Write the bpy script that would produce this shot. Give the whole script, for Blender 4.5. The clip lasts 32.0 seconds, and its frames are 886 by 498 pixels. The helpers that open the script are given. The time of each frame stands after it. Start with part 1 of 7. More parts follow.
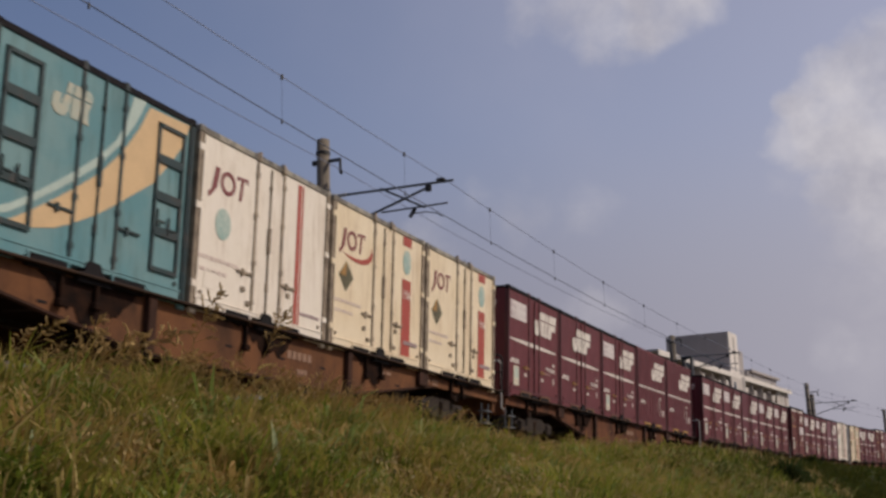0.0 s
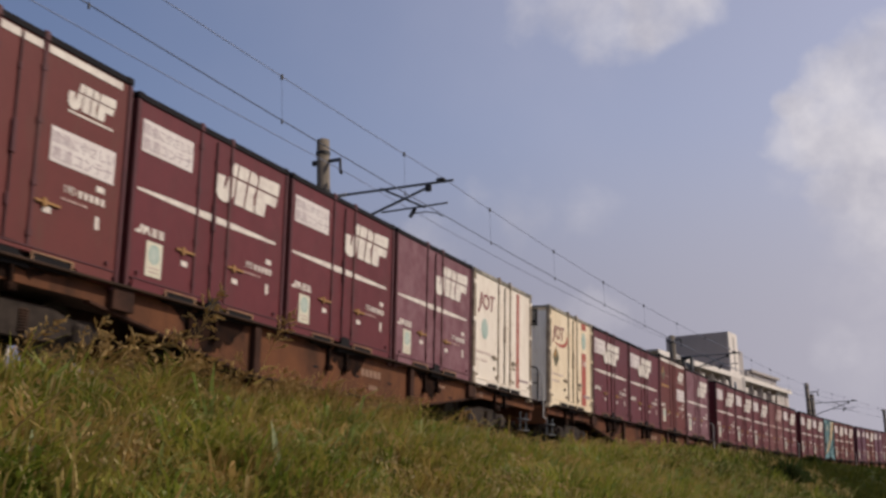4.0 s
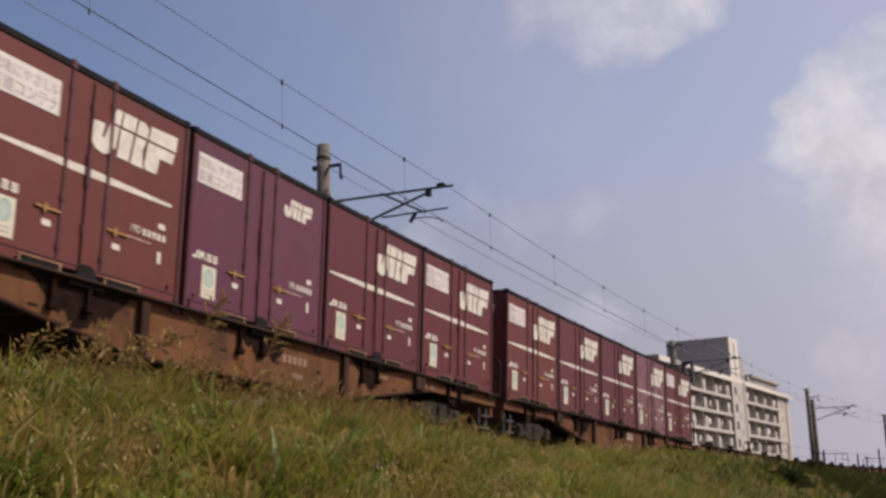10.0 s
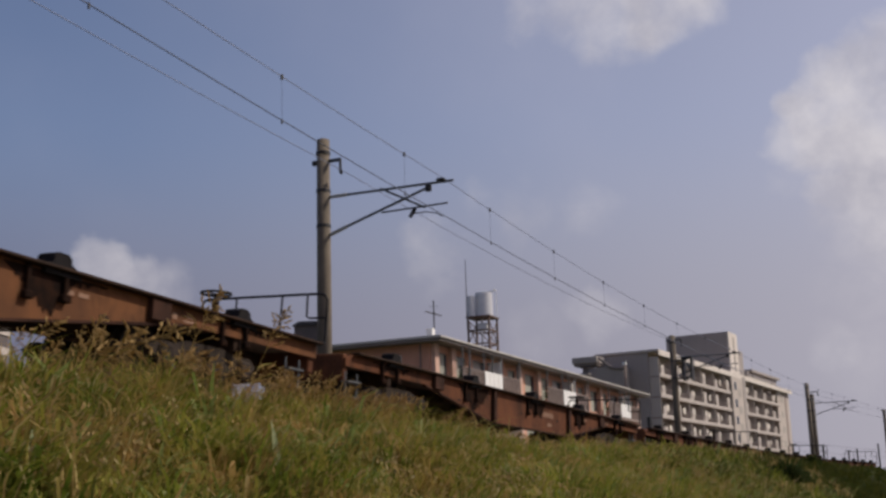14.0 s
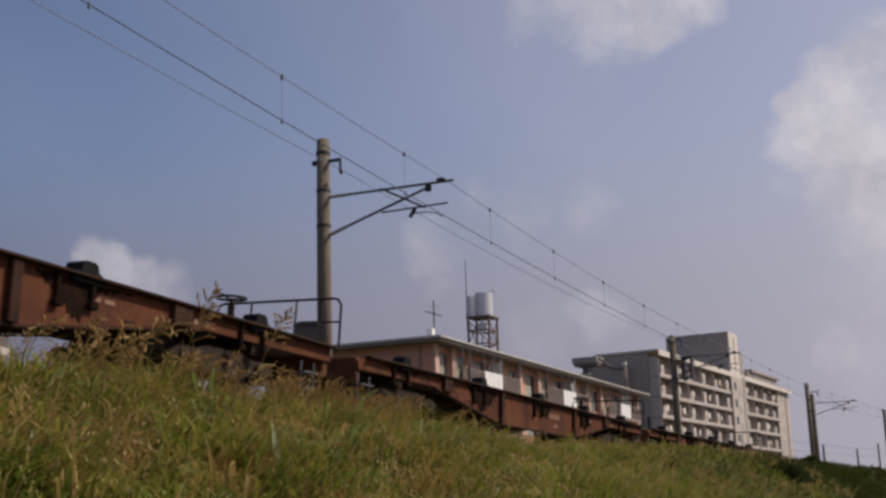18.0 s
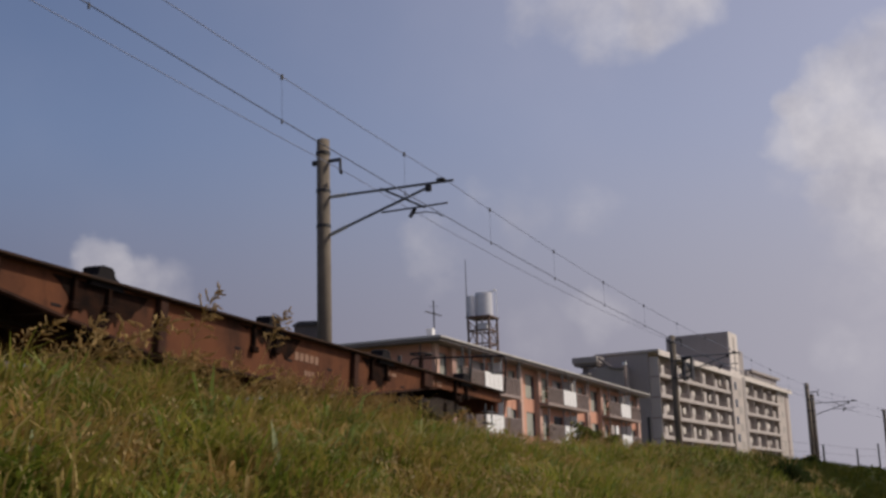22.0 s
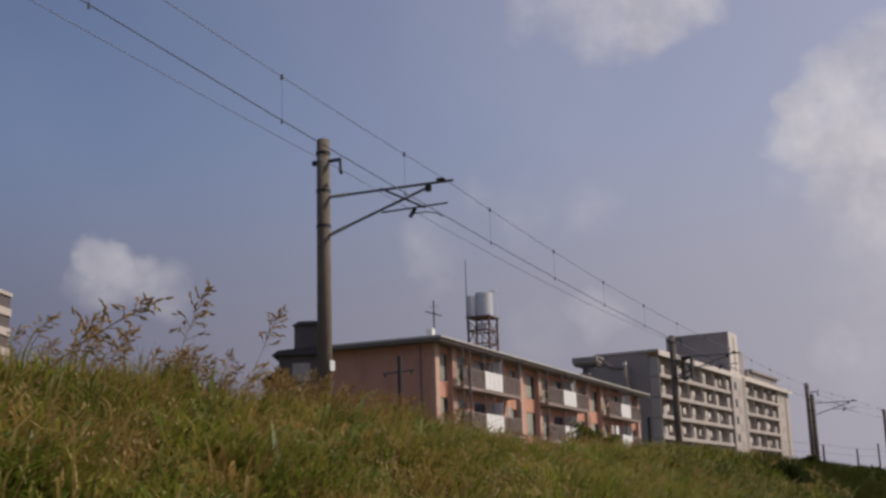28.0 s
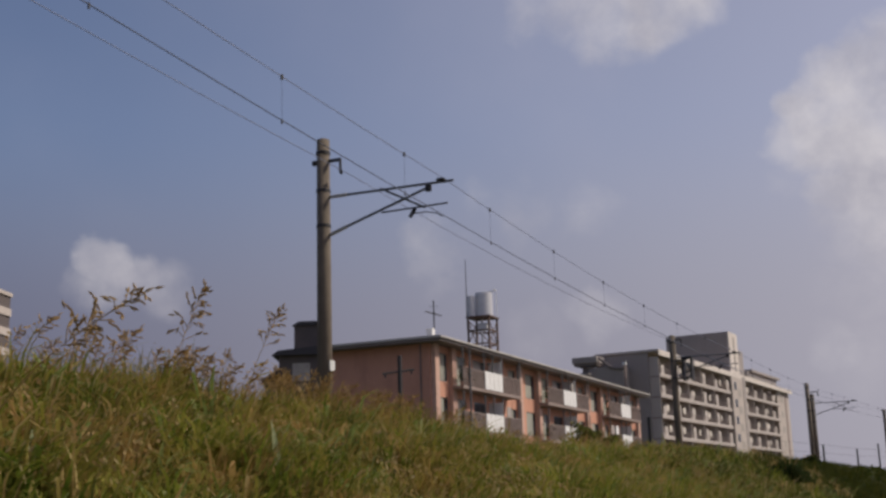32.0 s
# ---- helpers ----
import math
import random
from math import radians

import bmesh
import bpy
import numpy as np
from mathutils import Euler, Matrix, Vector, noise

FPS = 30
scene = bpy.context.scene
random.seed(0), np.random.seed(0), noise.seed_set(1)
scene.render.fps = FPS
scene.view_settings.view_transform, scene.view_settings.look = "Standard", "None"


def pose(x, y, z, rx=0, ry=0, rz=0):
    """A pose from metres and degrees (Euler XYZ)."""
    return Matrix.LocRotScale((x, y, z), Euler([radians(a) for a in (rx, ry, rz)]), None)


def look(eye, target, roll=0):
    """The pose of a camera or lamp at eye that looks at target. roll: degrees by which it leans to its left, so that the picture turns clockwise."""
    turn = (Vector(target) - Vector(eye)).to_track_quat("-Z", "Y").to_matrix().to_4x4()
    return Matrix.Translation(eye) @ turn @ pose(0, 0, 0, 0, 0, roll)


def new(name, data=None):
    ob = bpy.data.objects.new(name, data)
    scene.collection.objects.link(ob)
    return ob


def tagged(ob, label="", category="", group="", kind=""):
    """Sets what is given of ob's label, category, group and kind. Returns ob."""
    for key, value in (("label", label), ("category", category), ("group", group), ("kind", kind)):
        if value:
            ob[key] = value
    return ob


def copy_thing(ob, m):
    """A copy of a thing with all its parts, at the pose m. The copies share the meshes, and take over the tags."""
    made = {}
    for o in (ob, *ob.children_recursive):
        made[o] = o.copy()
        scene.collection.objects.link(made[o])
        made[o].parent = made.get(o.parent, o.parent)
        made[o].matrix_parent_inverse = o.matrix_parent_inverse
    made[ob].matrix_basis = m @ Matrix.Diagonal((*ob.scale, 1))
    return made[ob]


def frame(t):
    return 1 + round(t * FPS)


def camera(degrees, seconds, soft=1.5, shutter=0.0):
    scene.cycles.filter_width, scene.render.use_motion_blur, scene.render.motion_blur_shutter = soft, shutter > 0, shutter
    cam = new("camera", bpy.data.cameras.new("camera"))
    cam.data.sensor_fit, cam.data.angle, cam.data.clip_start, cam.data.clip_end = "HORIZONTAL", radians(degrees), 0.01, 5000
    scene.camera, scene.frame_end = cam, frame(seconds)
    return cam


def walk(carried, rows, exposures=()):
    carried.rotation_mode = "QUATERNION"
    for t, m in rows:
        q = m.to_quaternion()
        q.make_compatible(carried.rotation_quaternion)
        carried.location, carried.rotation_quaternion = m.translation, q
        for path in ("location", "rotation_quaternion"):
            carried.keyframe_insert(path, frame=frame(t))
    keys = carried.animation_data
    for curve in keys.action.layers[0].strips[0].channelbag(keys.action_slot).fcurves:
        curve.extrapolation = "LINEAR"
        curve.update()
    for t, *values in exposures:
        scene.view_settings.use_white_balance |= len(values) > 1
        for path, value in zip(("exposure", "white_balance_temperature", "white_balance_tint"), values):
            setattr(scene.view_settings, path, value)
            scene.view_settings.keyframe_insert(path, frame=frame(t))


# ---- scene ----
# ---------------------------------------------------------------- camera
CLIP = 32.0
EYE = (0.0, 0.0, 1.4)
PITCH, ROLL = 12.419, -1.709
cam = camera(41.22, CLIP, soft=2.9, shutter=0.12)


def eye_pose(dp=0.0, dy=0.0):
    """The camera's pose with a small tremble of pitch and yaw, in degrees."""
    a, b = radians(PITCH + dp), radians(dy)
    aim = (EYE[0] + math.sin(b) * math.cos(a), EYE[1] + math.cos(b) * math.cos(a), EYE[2] + math.sin(a))
    return look(EYE, aim, ROLL)


TREMBLE = [(0, 0.0, 0), (1, 0.0, 0), (1.5, 0.165, 0), (2, 0.027, 0), (2.5, 0.0, 0), (4.5, 0.0, 0), (5, 0.027, 0), (5.5, 0.0, 0), (6, 0.151, 0), (6.5, 0.179, 0), (7, 0.0, 0), (7.5, 0.22, 0), (8, 0.137, 0), (8.5, 0.041, 0), (9, 0.0, 0), (9.5, 0.151, 0), (10, 0.247, 0), (10.5, 0.082, 0), (11, 0.126, 0), (11.5, 0.121, 0), (12, 0.165, 0), (12.5, 0.0, 0), (32, 0.0, 0)]
# the clip's camera opens up a little while the dark train fills its picture
EXPOSE = [(0, 0.0), (1, 0.1), (2, 0.25), (5, 0.2), (6, 0.22), (8, 0.3), (10, 0.34), (12, 0.3), (13, 0.12), (14, 0.1), (21, 0.07), (24, 0.0), (32, 0.0)]
walk(cam, [(t, eye_pose(dp, dy)) for t, dp, dy in TREMBLE], EXPOSE)

# ---------------------------------------------------------------- world and sun
SUN_AZ, SUN_EL = radians(84), radians(42)       # azimuth from +y towards +x


def node(nt, kind, **inputs):
    n = nt.nodes.new(kind)
    for k, v in inputs.items():
        n.inputs[k.replace("_", " ")].default_value = v
    return n


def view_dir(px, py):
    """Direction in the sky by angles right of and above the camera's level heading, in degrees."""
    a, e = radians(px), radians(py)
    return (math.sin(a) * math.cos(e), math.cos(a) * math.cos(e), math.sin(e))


world = bpy.data.worlds.new("sky")
scene.world = world
world.use_nodes = True
wt = world.node_tree
wt.nodes.clear()
sky = wt.nodes.new("ShaderNodeTexSky")
sky.sky_type = "NISHITA"
sky.sun_disc = False
sky.sun_elevation, sky.sun_rotation = SUN_EL, SUN_AZ
sky.air_density, sky.dust_density, sky.ozone_density = 1.0, 2.4, 2.6
tint = wt.nodes.new("ShaderNodeMix")
tint.data_type, tint.blend_type = "RGBA", "MULTIPLY"
tint.inputs[0].default_value = 1.0
tint.inputs[7].default_value = (1.07, 0.978, 1.043, 1)
wt.links.new(sky.outputs[0], tint.inputs[6])
tc = wt.nodes.new("ShaderNodeTexCoord")
nz = node(wt, "ShaderNodeTexNoise", Scale=13.0, Detail=8.0, Roughness=0.55)
wt.links.new(tc.outputs["Generated"], nz.inputs["Vector"])
nzb = node(wt, "ShaderNodeTexNoise", Scale=3.2, Detail=5.0, Roughness=0.5)
wt.links.new(tc.outputs["Generated"], nzb.inputs["Vector"])
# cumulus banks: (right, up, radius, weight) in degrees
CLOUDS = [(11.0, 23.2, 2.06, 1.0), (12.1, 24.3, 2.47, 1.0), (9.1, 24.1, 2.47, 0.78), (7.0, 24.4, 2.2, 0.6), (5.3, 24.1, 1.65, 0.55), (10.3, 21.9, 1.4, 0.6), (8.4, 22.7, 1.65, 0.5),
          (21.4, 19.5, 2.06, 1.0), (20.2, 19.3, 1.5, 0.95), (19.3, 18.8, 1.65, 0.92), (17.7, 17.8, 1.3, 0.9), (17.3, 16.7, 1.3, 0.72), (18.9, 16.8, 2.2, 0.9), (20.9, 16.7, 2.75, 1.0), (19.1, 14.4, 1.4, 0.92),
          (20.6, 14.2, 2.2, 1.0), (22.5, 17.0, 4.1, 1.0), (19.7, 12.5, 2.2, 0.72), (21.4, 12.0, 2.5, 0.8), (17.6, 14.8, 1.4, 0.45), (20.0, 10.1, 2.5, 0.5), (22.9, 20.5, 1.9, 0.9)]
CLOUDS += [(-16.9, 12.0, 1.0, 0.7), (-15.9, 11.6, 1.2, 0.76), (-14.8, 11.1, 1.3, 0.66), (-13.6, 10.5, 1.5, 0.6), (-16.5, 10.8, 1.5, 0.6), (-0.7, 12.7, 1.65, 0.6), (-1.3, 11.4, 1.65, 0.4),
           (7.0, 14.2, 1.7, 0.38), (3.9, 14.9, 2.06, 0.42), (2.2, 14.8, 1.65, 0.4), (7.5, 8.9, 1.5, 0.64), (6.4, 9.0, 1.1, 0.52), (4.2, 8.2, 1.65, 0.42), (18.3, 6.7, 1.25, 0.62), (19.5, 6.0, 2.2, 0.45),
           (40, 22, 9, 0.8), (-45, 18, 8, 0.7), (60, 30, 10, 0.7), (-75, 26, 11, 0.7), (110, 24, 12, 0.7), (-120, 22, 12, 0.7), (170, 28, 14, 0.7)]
# the banks' outlines curl
curl = node(wt, "ShaderNodeTexNoise", Scale=17.0, Detail=5.0, Roughness=0.55)
wt.links.new(tc.outputs["Generated"], curl.inputs["Vector"])
warp = wt.nodes.new("ShaderNodeVectorMath")
warp.operation = "MULTIPLY_ADD"
wt.links.new(curl.outputs["Color"], warp.inputs[0])
warp.inputs[1].default_value = (0.055, 0.055, 0.055)
wt.links.new(tc.outputs["Generated"], warp.inputs[2])
unwarp = wt.nodes.new("ShaderNodeVectorMath")
unwarp.operation = "ADD"
wt.links.new(warp.outputs[0], unwarp.inputs[0])
unwarp.inputs[1].default_value = (-0.0275, -0.0275, -0.0275)
curled = wt.nodes.new("ShaderNodeVectorMath")
curled.operation = "NORMALIZE"
wt.links.new(unwarp.outputs[0], curled.inputs[0])
total = None
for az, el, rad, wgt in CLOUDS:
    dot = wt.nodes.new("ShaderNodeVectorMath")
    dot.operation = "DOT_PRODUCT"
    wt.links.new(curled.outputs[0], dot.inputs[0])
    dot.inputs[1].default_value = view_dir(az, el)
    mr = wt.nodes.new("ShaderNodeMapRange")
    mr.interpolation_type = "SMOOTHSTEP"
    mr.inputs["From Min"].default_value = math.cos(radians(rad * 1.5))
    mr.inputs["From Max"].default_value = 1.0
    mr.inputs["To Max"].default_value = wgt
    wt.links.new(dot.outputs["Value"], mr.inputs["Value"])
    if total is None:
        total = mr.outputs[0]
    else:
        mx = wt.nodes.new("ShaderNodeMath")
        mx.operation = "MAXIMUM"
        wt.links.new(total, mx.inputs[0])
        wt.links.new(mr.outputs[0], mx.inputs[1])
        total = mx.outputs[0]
add = wt.nodes.new("ShaderNodeMath")
add.operation = "MULTIPLY_ADD"
wt.links.new(nz.outputs["Fac"], add.inputs[0])
add.inputs[1].default_value = 1.25
wt.links.new(total, add.inputs[2])
edge = wt.nodes.new("ShaderNodeMapRange")
edge.interpolation_type = "SMOOTHSTEP"
edge.inputs["From Min"].default_value = 0.84
edge.inputs["From Max"].default_value = 1.8
wt.links.new(add.outputs[0], edge.inputs["Value"])
veil = wt.nodes.new("ShaderNodeMapRange")
veil.interpolation_type = "SMOOTHSTEP"
veil.inputs["From Min"].default_value = 0.42
veil.inputs["From Max"].default_value = 0.78
veil.inputs["To Max"].default_value = 0.1
wt.links.new(nzb.outputs["Fac"], veil.inputs["Value"])
glow = wt.nodes.new("ShaderNodeVectorMath")
glow.operation = "DOT_PRODUCT"
wt.links.new(tc.outputs["Generated"], glow.inputs[0])
glow.inputs[1].default_value = (math.sin(SUN_AZ), math.cos(SUN_AZ), 0.0)
gmap = wt.nodes.new("ShaderNodeMapRange")
gmap.interpolation_type = "SMOOTHSTEP"
gmap.inputs["From Min"].default_value, gmap.inputs["From Max"].default_value = -0.35, 0.7
gmap.inputs["To Max"].default_value = 0.47
wt.links.new(glow.outputs["Value"], gmap.inputs["Value"])
hz = wt.nodes.new("ShaderNodeMath")
hz.operation = "ADD"
wt.links.new(veil.outputs[0], hz.inputs[0])
wt.links.new(gmap.outputs[0], hz.inputs[1])
hmix = wt.nodes.new("ShaderNodeMix")
hmix.data_type = "RGBA"
wt.links.new(hz.outputs[0], hmix.inputs[0])
wt.links.new(tint.outputs[2], hmix.inputs[6])
hmix.inputs[7].default_value = (6.2, 5.75, 6.55, 1)
# grey haze low over the land, paler towards the sun
up = wt.nodes.new("ShaderNodeSeparateXYZ")
wt.links.new(tc.outputs["Generated"], up.inputs[0])
low = wt.nodes.new("ShaderNodeMapRange")
low.interpolation_type = "SMOOTHSTEP"
low.inputs["From Min"].default_value, low.inputs["From Max"].default_value = math.sin(radians(19)), math.sin(radians(6))
low.inputs["To Max"].default_value = 0.85
wt.links.new(up.outputs["Z"], low.inputs["Value"])
lcol = wt.nodes.new("ShaderNodeMix")
lcol.data_type = "RGBA"
lmap = wt.nodes.new("ShaderNodeMapRange")
lmap.inputs["From Min"].default_value, lmap.inputs["From Max"].default_value = -0.25, 0.45
wt.links.new(glow.outputs["Value"], lmap.inputs["Value"])
wt.links.new(lmap.outputs[0], lcol.inputs[0])
lcol.inputs[6].default_value = (1.71, 1.675, 2.4, 1)
lcol.inputs[7].default_value = (4.3, 4.1, 4.8, 1)
lmix = wt.nodes.new("ShaderNodeMix")
lmix.data_type = "RGBA"
wt.links.new(low.outputs[0], lmix.inputs[0])
wt.links.new(hmix.outputs[2], lmix.inputs[6])
wt.links.new(lcol.outputs[2], lmix.inputs[7])
cmix = wt.nodes.new("ShaderNodeMix")
cmix.data_type = "RGBA"
wt.links.new(edge.outputs[0], cmix.inputs[0])
wt.links.new(lmix.outputs[2], cmix.inputs[6])
grey = wt.nodes.new("ShaderNodeMix")
grey.data_type = "RGBA"
nzc = node(wt, "ShaderNodeTexNoise", Scale=22.0, Detail=6.0, Roughness=0.55)
wt.links.new(tc.outputs["Generated"], nzc.inputs["Vector"])
shade = wt.nodes.new("ShaderNodeMapRange")
shade.inputs["From Min"].default_value, shade.inputs["From Max"].default_value = 0.36, 0.64
wt.links.new(nzc.outputs["Fac"], shade.inputs["Value"])
wt.links.new(shade.outputs[0], grey.inputs[0])
grey.inputs[6].default_value = (4.9, 4.75, 5.4, 1)
grey.inputs[7].default_value = (6.7, 6.4, 6.8, 1)
wt.links.new(grey.outputs[2], cmix.inputs[7])
bg = wt.nodes.new("ShaderNodeBackground")
bg.inputs["Strength"].default_value = 0.088
half = wt.nodes.new("ShaderNodeMath")
half.operation = "MULTIPLY"
half.inputs[1].default_value = 0.5
wt.links.new(low.outputs[0], half.inputs[0])
near = wt.nodes.new("ShaderNodeMix")
near.data_type = "RGBA"
wt.links.new(half.outputs[0], near.inputs[0])
wt.links.new(cmix.outputs[2], near.inputs[6])
wt.links.new(lcol.outputs[2], near.inputs[7])
wt.links.new(near.outputs[2], bg.inputs["Color"])
wo = wt.nodes.new("ShaderNodeOutputWorld")
wt.links.new(bg.outputs[0], wo.inputs[0])

sun = new("sun", bpy.data.lights.new("sun", "SUN"))
sun.data.energy, sun.data.angle, sun.data.color = 3.0, radians(0.6), (1.0, 0.9, 0.76)
sun_dir = Vector((math.sin(SUN_AZ) * math.cos(SUN_EL), math.cos(SUN_AZ) * math.cos(SUN_EL), math.sin(SUN_EL)))
sun.matrix_world = look(sun_dir * 200, (0, 0, 0))

# ---------------------------------------------------------------- materials
def mat(name, base, rough=0.6, metal=0.0, second=None, amount=0.5, scale=3.0, fine=40.0, bump=0.1, vary=0.0, stain=None,
        stain_amount=0.35, stain_scale=1.5, streak=1.0, island=False, low=0.4, high=0.62, spec=0.4, hue=0.0):
    """A worn surface: base colour, a second colour in patches, stains that may run downwards, fine relief."""
    m = bpy.data.materials.new(name)
    m.use_nodes = True
    nt = m.node_tree
    b = nt.nodes["Principled BSDF"]
    b.inputs["Roughness"].default_value, b.inputs["Metallic"].default_value, b.inputs["Specular IOR Level"].default_value = rough, metal, spec
    co = nt.nodes.new("ShaderNodeTexCoord")
    n1 = node(nt, "ShaderNodeTexNoise", Scale=scale, Detail=6.0, Roughness=0.6)
    nt.links.new(co.outputs["Object"], n1.inputs["Vector"])
    n2 = node(nt, "ShaderNodeTexNoise", Scale=fine, Detail=4.0, Roughness=0.6)
    nt.links.new(co.outputs["Object"], n2.inputs["Vector"])
    rng = nt.nodes.new("ShaderNodeMapRange")
    rng.inputs["From Min"].default_value, rng.inputs["From Max"].default_value = low, high
    rng.inputs["To Max"].default_value = amount
    nt.links.new(n1.outputs["Fac"], rng.inputs["Value"])
    mix = nt.nodes.new("ShaderNodeMix")
    mix.data_type = "RGBA"
    nt.links.new(rng.outputs[0], mix.inputs[0])
    mix.inputs[6].default_value = (*base, 1)
    mix.inputs[7].default_value = (*(second or [c * 0.7 for c in base]), 1)
    out = mix.outputs[2]
    if stain:
        mp = nt.nodes.new("ShaderNodeMapping")
        mp.inputs["Scale"].default_value = (1, 1, 1 / streak)
        nt.links.new(co.outputs["Object"], mp.inputs["Vector"])
        n3 = node(nt, "ShaderNodeTexNoise", Scale=stain_scale * 3, Detail=8.0, Roughness=0.7)
        nt.links.new(mp.outputs[0], n3.inputs["Vector"])
        r3 = nt.nodes.new("ShaderNodeMapRange")
        r3.inputs["From Min"].default_value, r3.inputs["From Max"].default_value = 0.5, 0.72
        r3.inputs["To Max"].default_value = stain_amount
        nt.links.new(n3.outputs["Fac"], r3.inputs["Value"])
        mx = nt.nodes.new("ShaderNodeMix")
        mx.data_type = "RGBA"
        nt.links.new(r3.outputs[0], mx.inputs[0])
        nt.links.new(out, mx.inputs[6])
        mx.inputs[7].default_value = (*stain, 1)
        out = mx.outputs[2]
    hsv = nt.nodes.new("ShaderNodeHueSaturation")
    if vary or island:
        src = nt.nodes.new("ShaderNodeNewGeometry" if island else "ShaderNodeObjectInfo")
        rv = nt.nodes.new("ShaderNodeMapRange")
        rv.inputs["To Min"].default_value, rv.inputs["To Max"].default_value = 1 - vary, 1 + vary
        nt.links.new(src.outputs["Random Per Island" if island else "Random"], rv.inputs["Value"])
        nt.links.new(rv.outputs[0], hsv.inputs["Value"])
        if hue:
            rh = nt.nodes.new("ShaderNodeMapRange")
            rh.inputs["To Min"].default_value, rh.inputs["To Max"].default_value = 0.5 - hue, 0.5 + hue
            nt.links.new(src.outputs["Random Per Island" if island else "Random"], rh.inputs["Value"])
            nt.links.new(rh.outputs[0], hsv.inputs["Hue"])
    # grain
    gr = nt.nodes.new("ShaderNodeMapRange")
    gr.inputs["To Min"].default_value, gr.inputs["To Max"].default_value = 0.88, 1.12
    nt.links.new(n2.outputs["Fac"], gr.inputs["Value"])
    gm = nt.nodes.new("ShaderNodeMix")
    gm.data_type, gm.blend_type = "RGBA", "MULTIPLY"
    gm.inputs[0].default_value = 1.0
    nt.links.new(out, gm.inputs[6])
    nt.links.new(gr.outputs[0], gm.inputs[7])
    nt.links.new(gm.outputs[2], hsv.inputs["Color"])
    nt.links.new(hsv.outputs[0], b.inputs["Base Color"])
    rr = nt.nodes.new("ShaderNodeMapRange")
    rr.inputs["To Min"].default_value, rr.inputs["To Max"].default_value = max(0.05, rough - 0.12), min(1, rough + 0.12)
    nt.links.new(n1.outputs["Fac"], rr.inputs["Value"])
    nt.links.new(rr.outputs[0], b.inputs["Roughness"])
    if bump:
        bp = node(nt, "ShaderNodeBump", Strength=bump, Distance=0.02)
        nt.links.new(n2.outputs["Fac"], bp.inputs["Height"])
        nt.links.new(bp.outputs[0], b.inputs["Normal"])
    return m


RUST = (0.13, 0.055, 0.03)
M = {}
M["red"] = mat("maroon container paint", (0.115, 0.0175, 0.0215), 0.55, second=(0.09, 0.0155, 0.02), stain=(0.07, 0.032, 0.026), vary=0.07, streak=5, bump=0.05, spec=0.3)
M["red_b"] = mat("deep maroon container paint", (0.1, 0.0165, 0.025), 0.55, second=(0.12, 0.022, 0.027), stain=(0.065, 0.028, 0.026), vary=0.07, streak=6, stain_scale=1.0, bump=0.05, spec=0.3)
M["red_brown"] = mat("weathered brown maroon container paint", (0.128, 0.031, 0.028), 0.62, second=(0.108, 0.03, 0.028), stain=(0.1, 0.048, 0.034), stain_amount=0.5, vary=0.06, streak=4, bump=0.06, spec=0.22)
# near black along the container's top edge
M["roof_edge"] = mat("black roof edge", (0.011, 0.01, 0.012), 0.85, second=(0.024, 0.02, 0.021), bump=0.06, spec=0.1)
M["pale_edge"] = mat("dirty pale roof edge", (0.3, 0.27, 0.22), 0.7, second=(0.06, 0.05, 0.042), amount=0.9, scale=5, bump=0.05)
M["yellow_rim"] = mat("chipped yellow rim", (0.52, 0.3, 0.06), 0.55, second=(0.4, 0.2, 0.05), stain=RUST, bump=0.05)
M["plate_white"] = mat("sun-bleached white plate", (0.66, 0.6, 0.57), 0.55, second=(0.57, 0.5, 0.48), amount=0.6, scale=4, bump=0.02)
M["plate_ink"] = mat("faded grey writing", (0.34, 0.27, 0.3), 0.6, second=(0.44, 0.34, 0.36), amount=0.8, scale=5, bump=0.0)
M["sticker"] = mat("yellowed white sticker", (0.62, 0.58, 0.46), 0.5, second=(0.54, 0.5, 0.38), scale=6, bump=0.0)
M["pale_sand"] = mat("sun-faded sand marking", (0.44, 0.4, 0.3), 0.55, second=(0.3, 0.36, 0.32), amount=0.9, scale=5, bump=0.0)
M["red_dark"] = mat("dark maroon frame paint", (0.078, 0.014, 0.017), 0.55, second=(0.045, 0.011, 0.013), stain=RUST, streak=4, bump=0.05)
M["purple"] = mat("purple container paint", (0.1, 0.018, 0.042), 0.48, second=(0.08, 0.017, 0.035), stain=(0.09, 0.04, 0.04), vary=0.1, streak=5, bump=0.05)
M["faded"] = mat("faded lilac maroon paint", (0.19, 0.085, 0.1), 0.65, second=(0.12, 0.032, 0.045), stain=(0.09, 0.045, 0.05), streak=5, bump=0.06, amount=0.8)
M["brown"] = mat("brown maroon paint", (0.14, 0.034, 0.031), 0.6, second=(0.115, 0.03, 0.03), stain=(0.11, 0.05, 0.04), streak=5, bump=0.05)
M["white"] = mat("white container paint", (0.75, 0.67, 0.58), 0.5, second=(0.68, 0.6, 0.5), stain=(0.36, 0.24, 0.15), stain_amount=0.5, streak=7, bump=0.04)
M["grime"] = mat("grimy brown grey frame paint", (0.33, 0.26, 0.19), 0.7, second=(0.13, 0.095, 0.07), amount=0.8, scale=4, bump=0.06)
